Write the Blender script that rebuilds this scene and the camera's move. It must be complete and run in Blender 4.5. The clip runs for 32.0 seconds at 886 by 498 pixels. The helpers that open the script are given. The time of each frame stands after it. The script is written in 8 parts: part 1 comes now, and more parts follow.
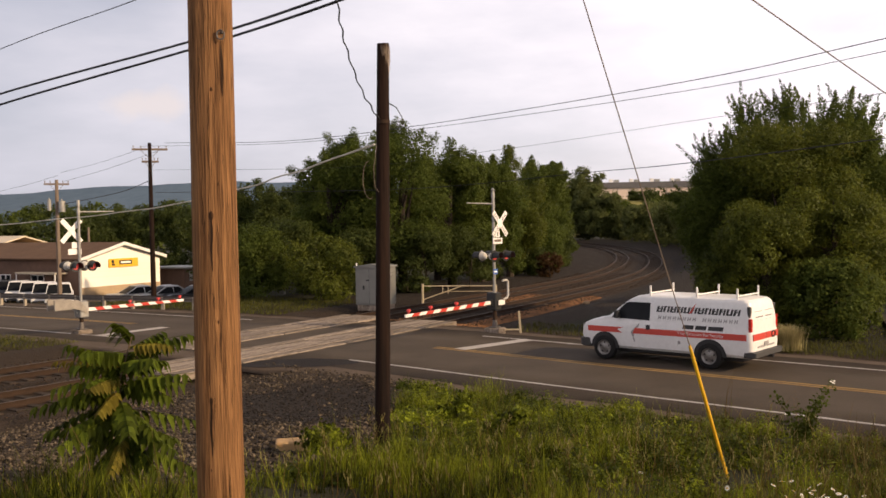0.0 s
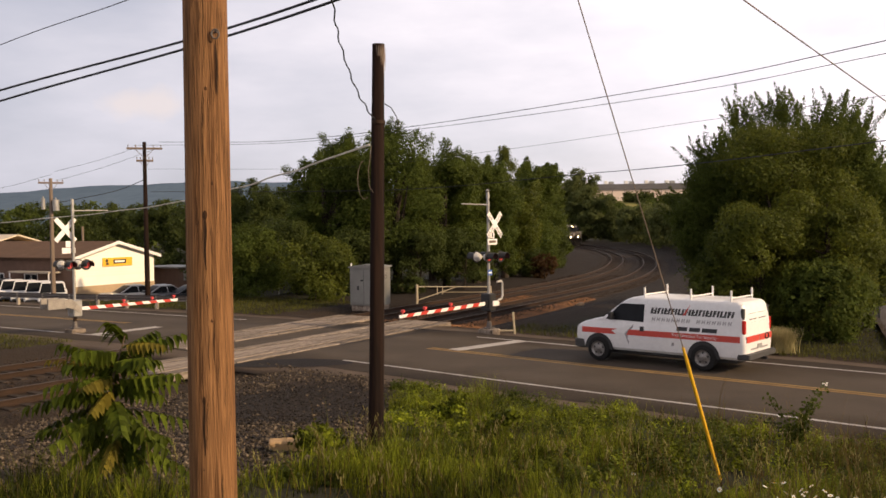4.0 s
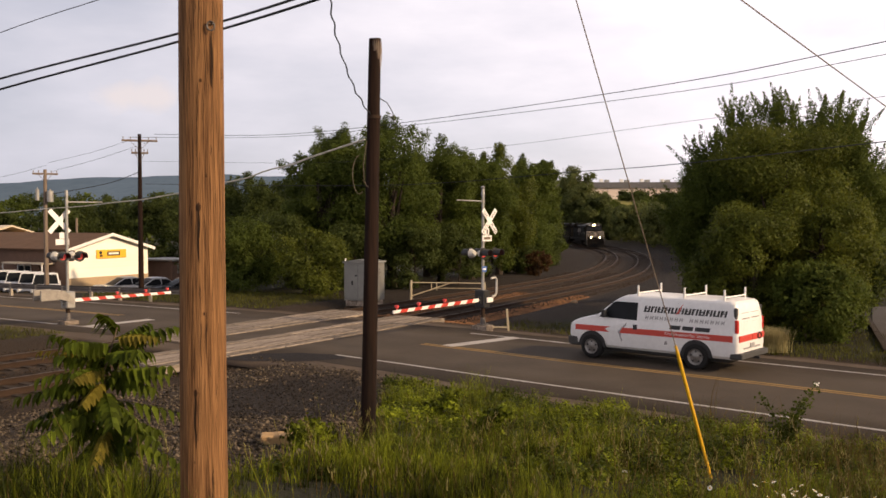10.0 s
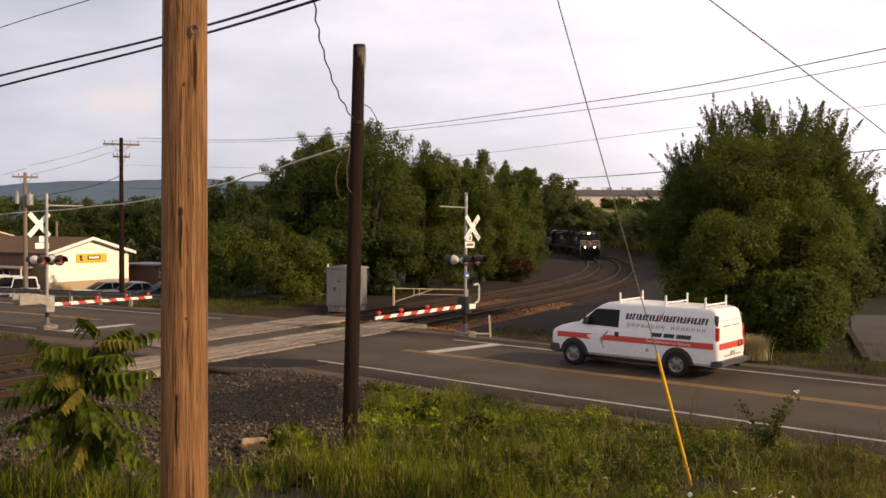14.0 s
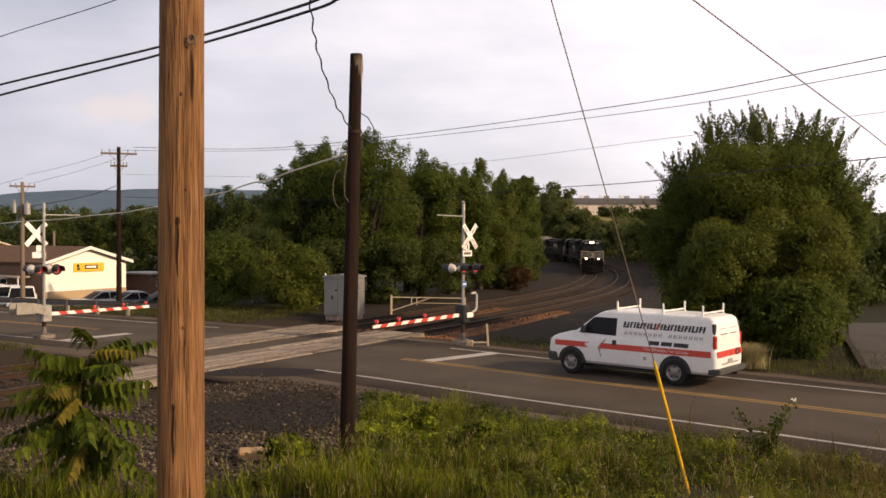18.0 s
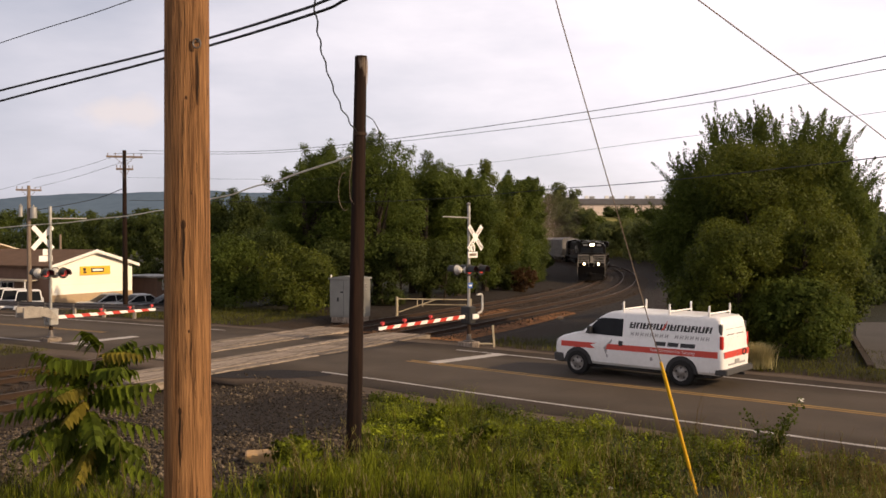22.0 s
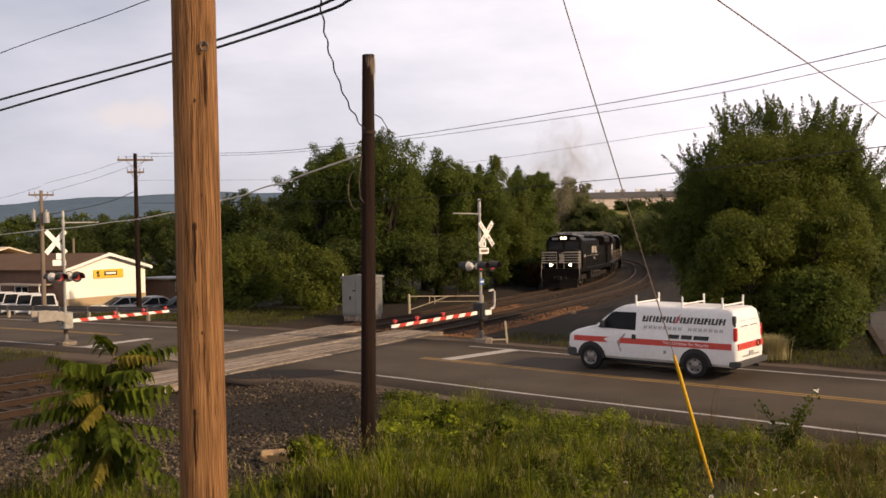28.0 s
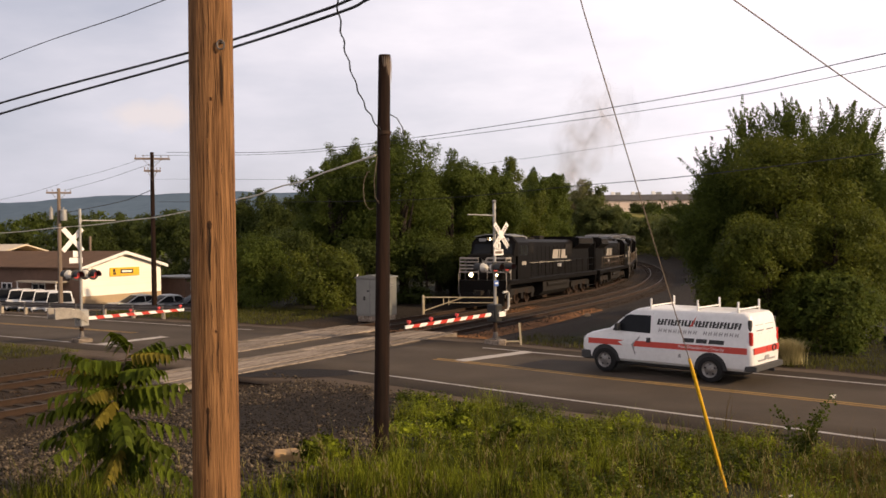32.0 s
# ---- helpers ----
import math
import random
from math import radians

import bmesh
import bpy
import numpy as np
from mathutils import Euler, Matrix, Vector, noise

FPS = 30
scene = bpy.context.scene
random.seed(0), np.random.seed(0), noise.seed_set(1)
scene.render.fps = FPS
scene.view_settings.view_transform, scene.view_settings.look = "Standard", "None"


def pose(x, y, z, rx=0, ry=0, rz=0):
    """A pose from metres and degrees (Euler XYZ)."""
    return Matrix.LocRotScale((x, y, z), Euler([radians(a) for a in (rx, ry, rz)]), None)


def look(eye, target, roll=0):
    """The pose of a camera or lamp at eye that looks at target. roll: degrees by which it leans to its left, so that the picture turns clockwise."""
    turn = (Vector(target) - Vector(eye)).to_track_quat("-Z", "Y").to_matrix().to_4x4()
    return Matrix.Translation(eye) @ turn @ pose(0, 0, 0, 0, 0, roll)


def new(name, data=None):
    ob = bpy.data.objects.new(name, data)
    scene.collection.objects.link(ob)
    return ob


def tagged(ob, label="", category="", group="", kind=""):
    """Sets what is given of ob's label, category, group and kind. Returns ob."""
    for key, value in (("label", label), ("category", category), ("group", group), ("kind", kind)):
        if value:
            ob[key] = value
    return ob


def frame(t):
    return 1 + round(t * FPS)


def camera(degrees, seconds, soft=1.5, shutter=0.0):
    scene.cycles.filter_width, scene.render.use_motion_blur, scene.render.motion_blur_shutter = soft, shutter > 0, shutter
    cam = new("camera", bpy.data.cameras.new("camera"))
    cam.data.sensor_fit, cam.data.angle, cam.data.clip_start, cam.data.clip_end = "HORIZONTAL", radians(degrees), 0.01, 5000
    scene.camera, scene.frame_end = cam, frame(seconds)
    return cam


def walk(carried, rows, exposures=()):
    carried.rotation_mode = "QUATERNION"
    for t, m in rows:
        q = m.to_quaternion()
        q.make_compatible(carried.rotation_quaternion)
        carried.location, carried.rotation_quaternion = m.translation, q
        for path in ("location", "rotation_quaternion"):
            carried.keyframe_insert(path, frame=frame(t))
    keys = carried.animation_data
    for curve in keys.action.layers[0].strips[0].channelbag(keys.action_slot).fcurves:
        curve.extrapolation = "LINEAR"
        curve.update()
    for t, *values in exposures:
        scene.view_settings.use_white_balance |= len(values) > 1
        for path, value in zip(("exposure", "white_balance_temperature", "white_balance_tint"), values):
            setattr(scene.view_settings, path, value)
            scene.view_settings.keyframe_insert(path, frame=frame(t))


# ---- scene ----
cam = camera(52.1, 32.0, soft=1.6)
PATH = [
    (0, (-0.002, 0.019, 4.399), (-0.002, 2.019, 4.341), -1.0),
    (0.5, (0.0, 0.003, 4.399), (-0.003, 2.002, 4.339), -0.9),
    (1, (-0.001, 0.017, 4.401), (-0.007, 2.016, 4.345), -0.8),
    (1.5, (-0.002, 0.011, 4.401), (-0.012, 2.01, 4.352), -0.7),
    (2, (0.002, 0.014, 4.401), (0.002, 2.013, 4.35), -0.8),
    (2.5, (0.003, 0.023, 4.401), (0.008, 2.022, 4.346), -0.8),
    (3, (0.004, 0.024, 4.399), (0.017, 2.023, 4.343), -0.8),
    (3.5, (0.004, 0.019, 4.396), (0.015, 2.018, 4.339), -0.7),
    (5.5, (0.013, 0.006, 4.398), (0.03, 2.005, 4.345), -0.7),
    (6, (0.008, 0.015, 4.395), (0.029, 2.014, 4.335), -0.6),
    (6.5, (0.009, 0.02, 4.393), (0.031, 2.019, 4.329), -0.4),
    (7, (0.009, 0.016, 4.394), (0.029, 2.015, 4.331), -0.3),
    (7.5, (0.008, 0.019, 4.396), (0.026, 2.018, 4.339), -0.1),
    (8, (0.007, 0.025, 4.397), (0.028, 2.024, 4.341), -0.0),
    (8.5, (0.011, 0.017, 4.395), (0.036, 2.016, 4.337), -0.1),
    (9, (0.011, 0.014, 4.397), (0.038, 2.013, 4.338), -0.0),
    (9.5, (0.013, 0.008, 4.398), (0.039, 2.007, 4.338), 0.0),
    (10, (0.013, 0.016, 4.391), (0.036, 2.015, 4.326), 0.0),
    (10.5, (0.011, 0.028, 4.391), (0.037, 2.027, 4.318), 0.1),
    (11, (0.015, 0.009, 4.393), (0.047, 2.008, 4.331), 0.2),
    (11.5, (0.021, 0.013, 4.396), (0.067, 2.012, 4.353), 0.1),
    (12, (0.018, 0.009, 4.396), (0.076, 2.007, 4.352), 0.0),
    (12.5, (0.022, 0.014, 4.399), (0.08, 2.013, 4.347), -0.0),
    (13, (0.017, 0.008, 4.396), (0.072, 2.006, 4.347), -0.0),
    (13.5, (0.013, 0.022, 4.39), (0.068, 2.02, 4.337), 0.2),
    (14, (0.011, 0.005, 4.389), (0.072, 2.004, 4.338), 0.4),
    (14.5, (0.014, 0.006, 4.393), (0.072, 2.005, 4.353), 0.4),
    (16.5, (0.022, 0.007, 4.393), (0.085, 2.006, 4.353), 0.1),
    (17, (0.022, 0.007, 4.393), (0.088, 2.006, 4.355), 0.1),
    (17.5, (0.015, 0.015, 4.394), (0.081, 2.014, 4.361), 0.2),
    (18, (0.018, -0.003, 4.392), (0.084, 1.995, 4.36), 0.3),
    (18.5, (0.02, -0.004, 4.395), (0.088, 1.995, 4.363), 0.2),
    (19, (0.015, 0.011, 4.396), (0.089, 2.01, 4.359), 0.2),
    (19.5, (0.019, -0.007, 4.396), (0.091, 1.991, 4.358), 0.1),
    (20, (0.015, 0.013, 4.393), (0.079, 2.012, 4.357), 0.1),
    (20.5, (0.017, 0.008, 4.394), (0.078, 2.006, 4.357), 0.2),
    (21, (0.015, 0.006, 4.395), (0.072, 2.005, 4.362), 0.1),
    (21.5, (0.015, 0.007, 4.397), (0.069, 2.006, 4.367), 0.1),
    (22, (0.015, 0.005, 4.396), (0.069, 2.004, 4.367), 0.0),
    (22.5, (0.019, -0.003, 4.4), (0.073, 1.996, 4.371), -0.1),
    (23, (0.024, -0.009, 4.399), (0.078, 1.991, 4.375), -0.6),
    (23.5, (0.026, 0.002, 4.391), (0.078, 2.001, 4.36), -0.9),
    (24, (0.025, 0.002, 4.394), (0.08, 2.001, 4.36), -1.0),
    (24.5, (0.024, 0.003, 4.395), (0.073, 2.002, 4.364), -1.0),
    (25, (0.027, 0.002, 4.402), (0.068, 2.001, 4.366), -1.4),
    (25.5, (0.023, 0.013, 4.403), (0.064, 2.013, 4.374), -1.5),
    (27.5, (0.028, 0.009, 4.399), (0.063, 2.009, 4.365), -1.3),
    (28, (0.022, -0.004, 4.401), (0.051, 1.995, 4.365), -1.1),
    (28.5, (0.023, 0.001, 4.402), (0.04, 2.0, 4.374), -1.1),
    (29, (0.029, -0.002, 4.399), (0.049, 1.998, 4.363), -1.3),
    (29.5, (0.023, 0.019, 4.404), (0.044, 2.018, 4.36), -1.5),
    (30, (0.017, 0.02, 4.395), (0.026, 2.019, 4.347), -1.6),
    (30.5, (0.019, 0.011, 4.394), (0.016, 2.01, 4.345), -1.6),
    (31, (0.013, 0.016, 4.398), (0.003, 2.016, 4.352), -1.5),
    (31.5, (0.015, 0.014, 4.396), (0.011, 2.013, 4.353), -1.3),
    (32, (0.021, 0.024, 4.397), (0.018, 2.024, 4.364), -0.6),
]
walk(cam, [(t, look(eye, target, roll)) for t, eye, target, roll in PATH])

# ---------------------------------------------------------------- light
SUN_AZ = math.atan2(-0.40, 0.917)          # towards the sun, in the plan
SUN_EL = radians(25)
sun_dir = Vector((math.cos(SUN_AZ) * math.cos(SUN_EL), math.sin(SUN_AZ) * math.cos(SUN_EL), math.sin(SUN_EL)))
sun = new("sun", bpy.data.lights.new("sun", "SUN"))
sun.data.energy, sun.data.angle, sun.data.color = 5.2, radians(0.8), (1.0, 0.73, 0.45)
sun.matrix_world = look(sun_dir * 100, (0, 0, 0))
scene.view_settings.exposure = 0.0


def build_world():
    w = bpy.data.worlds.new("sky")
    scene.world = w
    w.use_nodes = True
    nt = w.node_tree
    nt.nodes.clear()
    n = nt.nodes.new
    out, bg = n("ShaderNodeOutputWorld"), n("ShaderNodeBackground")
    sky = n("ShaderNodeTexSky")
    sky.sky_type, sky.sun_disc = "NISHITA", False
    sky.sun_elevation, sky.sun_rotation = SUN_EL, math.pi / 2 - SUN_AZ
    sky.air_density, sky.dust_density = 1.0, 2.5
    co, mp = n("ShaderNodeTexCoord"), n("ShaderNodeMapping")
    mp.inputs["Scale"].default_value = (1.0, 1.0, 3.2)
    nz, rp = n("ShaderNodeTexNoise"), n("ShaderNodeValToRGB")
    nz.inputs["Scale"].default_value, nz.inputs["Detail"].default_value, nz.inputs["Roughness"].default_value = 2.2, 6.0, 0.55
    rp.color_ramp.elements[0].position, rp.color_ramp.elements[1].position = 0.30, 0.66
    rp.color_ramp.elements[0].color, rp.color_ramp.elements[1].color = (0.64, 0.64, 0.64, 1), (1, 1, 1, 1)
    # thin high cloud: a pale veil whose tone follows the noise
    veil = n("ShaderNodeMixRGB")
    veil.inputs[1].default_value, veil.inputs[2].default_value = (6.2, 6.0, 6.9, 1), (10.7, 10.1, 10.4, 1)
    mix = n("ShaderNodeMixRGB")
    l = nt.links.new
    l(co.outputs["Generated"], mp.inputs[0]), l(mp.outputs[0], nz.inputs["Vector"]), l(nz.outputs["Fac"], rp.inputs[0])
    l(nz.outputs["Fac"], veil.inputs[0])
    # the haze brightens towards the sun
    dot, lift, mul = n("ShaderNodeVectorMath"), n("ShaderNodeMapRange"), n("ShaderNodeMixRGB")
    dot.operation, mul.blend_type = "DOT_PRODUCT", "MULTIPLY"
    dot.inputs[1].default_value = (0.785, -0.62, 0.15)
    lift.inputs[1].default_value, lift.inputs[2].default_value = -0.95, -0.15
    tone = n("ShaderNodeMixRGB")
    tone.inputs[1].default_value, tone.inputs[2].default_value = (0.655, 0.680, 0.730, 1), (1.47, 1.40, 1.35, 1)
    l(lift.outputs[0], tone.inputs[0])
    mul.inputs[0].default_value = 1.0
    l(co.outputs["Generated"], dot.inputs[0]), l(dot.outputs["Value"], lift.inputs[0])
    l(rp.outputs[0], mix.inputs[0]), l(sky.outputs[0], mix.inputs[1]), l(veil.outputs[0], mix.inputs[2])
    # and is dimmed overhead, outside the view, to cut the fill light
    sep, top, mul2 = n("ShaderNodeSeparateXYZ"), n("ShaderNodeMapRange"), n("ShaderNodeMixRGB")
    mul2.blend_type = "MULTIPLY"
    mul2.inputs[0].default_value = 1.0
    top.inputs[1].default_value, top.inputs[2].default_value, top.inputs[3].default_value, top.inputs[4].default_value = 0.28, 0.75, 1.0, 0.42
    l(co.outputs["Generated"], sep.inputs[0]), l(sep.outputs["Z"], top.inputs[0]), l(top.outputs[0], mul2.inputs[2])
    l(mix.outputs[0], mul.inputs[1]), l(tone.outputs[0], mul.inputs[2]), l(mul.outputs[0], mul2.inputs[1]), l(bg.outputs[0], out.inputs[0])
    # one small pink-white cumulus over the ridge
    off, wide, size, puff, rag, edge, cloud = n("ShaderNodeVectorMath"), n("ShaderNodeVectorMath"), n("ShaderNodeVectorMath"), n("ShaderNodeTexNoise"), n("ShaderNodeMath"), n("ShaderNodeMapRange"), n("ShaderNodeMixRGB")
    off.operation, wide.operation, size.operation, rag.operation = "SUBTRACT", "MULTIPLY", "LENGTH", "MULTIPLY_ADD"
    off.inputs[1].default_value, wide.inputs[1].default_value = Vector((-0.316, 1.0, 0.134)).normalized(), (1.0, 1.0, 2.1)
    puff.inputs["Scale"].default_value, puff.inputs["Detail"].default_value = 24.0, 5.0
    rag.inputs[1].default_value = 0.075
    edge.inputs[1].default_value, edge.inputs[2].default_value, edge.inputs[3].default_value, edge.inputs[4].default_value = 0.056, 0.082, 0.75, 0.0
    cloud.inputs[2].default_value = (8.0, 7.05, 6.9, 1)
    l(co.outputs["Generated"], off.inputs[0]), l(off.outputs[0], wide.inputs[0]), l(wide.outputs[0], size.inputs[0])
    l(co.outputs["Generated"], puff.inputs["Vector"]), l(puff.outputs["Fac"], rag.inputs[0]), l(size.outputs["Value"], rag.inputs[2])
    l(rag.outputs[0], edge.inputs[0]), l(edge.outputs[0], cloud.inputs[0]), l(mul2.outputs[0], cloud.inputs[1]), l(cloud.outputs[0], bg.inputs[0])
    bg.inputs[1].default_value = 0.11


build_world()


# ---------------------------------------------------------------- materials
def mat(name, col, col2=None, rough=0.7, metal=0.0, scale=6.0, fine=60.0, bump=0.15, contrast=1.0, stretch=(1, 1, 1), island=0.0, obj=0.0, spec=None, dist=0.02):
    """Two colours mixed by broad stains and fine grain, with a relief from the grain."""
    m = bpy.data.materials.new(name)
    m.use_nodes = True
    nt = m.node_tree
    n, l = nt.nodes.new, nt.links.new
    b = nt.nodes["Principled BSDF"]
    b.inputs["Roughness"].default_value, b.inputs["Metallic"].default_value = rough, metal
    b.inputs["Specular IOR Level"].default_value = spec if spec is not None else 0.5 if rough < 0.7 else 0.15
    col2 = col2 or tuple(c * 0.7 for c in col)
    co, mp = n("ShaderNodeTexCoord"), n("ShaderNodeMapping")
    mp.inputs["Scale"].default_value = stretch
    l(co.outputs["Object"], mp.inputs[0])
    a, f = n("ShaderNodeTexNoise"), n("ShaderNodeTexNoise")
    a.inputs["Scale"].default_value, a.inputs["Detail"].default_value = scale, 4
    f.inputs["Scale"].default_value, f.inputs["Detail"].default_value = fine, 3
    l(mp.outputs[0], a.inputs["Vector"]), l(mp.outputs[0], f.inputs["Vector"])
    add = n("ShaderNodeMath")
    add.operation = "ADD"
    l(a.outputs["Fac"], add.inputs[0]), l(f.outputs["Fac"], add.inputs[1])
    mr = n("ShaderNodeMapRange")
    mr.inputs[1].default_value, mr.inputs[2].default_value = 1.0 - 0.4 / contrast, 1.0 + 0.4 / contrast
    l(add.outputs[0], mr.inputs[0])
    mx = n("ShaderNodeMixRGB")
    mx.inputs[1].default_value, mx.inputs[2].default_value = (*col2, 1), (*col, 1)
    l(mr.outputs[0], mx.inputs[0])
    last = mx.outputs[0]
    for amount, node, sock in ((island, "ShaderNodeNewGeometry", "Random Per Island"), (obj, "ShaderNodeObjectInfo", "Random")):
        if amount:
            g, hs, rg = n(node), n("ShaderNodeHueSaturation"), n("ShaderNodeMapRange")
            rg.inputs[3].default_value, rg.inputs[4].default_value = 1 - amount, 1 + amount
            l(g.outputs[sock], rg.inputs[0]), l(rg.outputs[0], hs.inputs["Value"]), l(last, hs.inputs["Color"])
            last = hs.outputs[0]
    l(last, b.inputs["Base Color"])
    if bump:
        bp = n("ShaderNodeBump")
        bp.inputs["Strength"].default_value, bp.inputs["Distance"].default_value = bump, dist
        l(add.outputs[0], bp.inputs["Height"]), l(bp.outputs[0], b.inputs["Normal"])
    return m


def leaf_mat(name, col, col2, trans=0.42, island=0.26, contrast=1.3, spec=0.06):
    """Foliage: tone varies leaf by leaf and clump by clump, with light passing through."""
    m = mat(name, col, col2, rough=0.55, scale=0.6, fine=3.0, bump=0, contrast=contrast, island=island, spec=spec)
    nt = m.node_tree
    b = nt.nodes["Principled BSDF"]
    src = b.inputs["Base Color"].links[0].from_socket
    tr, mx = nt.nodes.new("ShaderNodeBsdfTranslucent"), nt.nodes.new("ShaderNodeMixShader")
    hs = nt.nodes.new("ShaderNodeHueSaturation")
    hs.inputs["Value"].default_value, hs.inputs["Hue"].default_value = 1.25, 0.485
    nt.links.new(src, hs.inputs["Color"]), nt.links.new(hs.outputs[0], tr.inputs[0])
    mx.inputs[0].default_value = trans
    nt.links.new(b.outputs[0], mx.inputs[1]), nt.links.new(tr.outputs[0], mx.inputs[2])
    nt.links.new(mx.outputs[0], nt.nodes["Material Output"].inputs[0])
    return m


def glow(name, col, strength):
    m = bpy.data.materials.new(name)
    m.use_nodes = True
    b = m.node_tree.nodes["Principled BSDF"]
    b.inputs["Base Color"].default_value = (*col, 1)
    b.inputs["Emission Color"].default_value = (*col, 1)
    b.inputs["Emission Strength"].default_value = strength
    return m


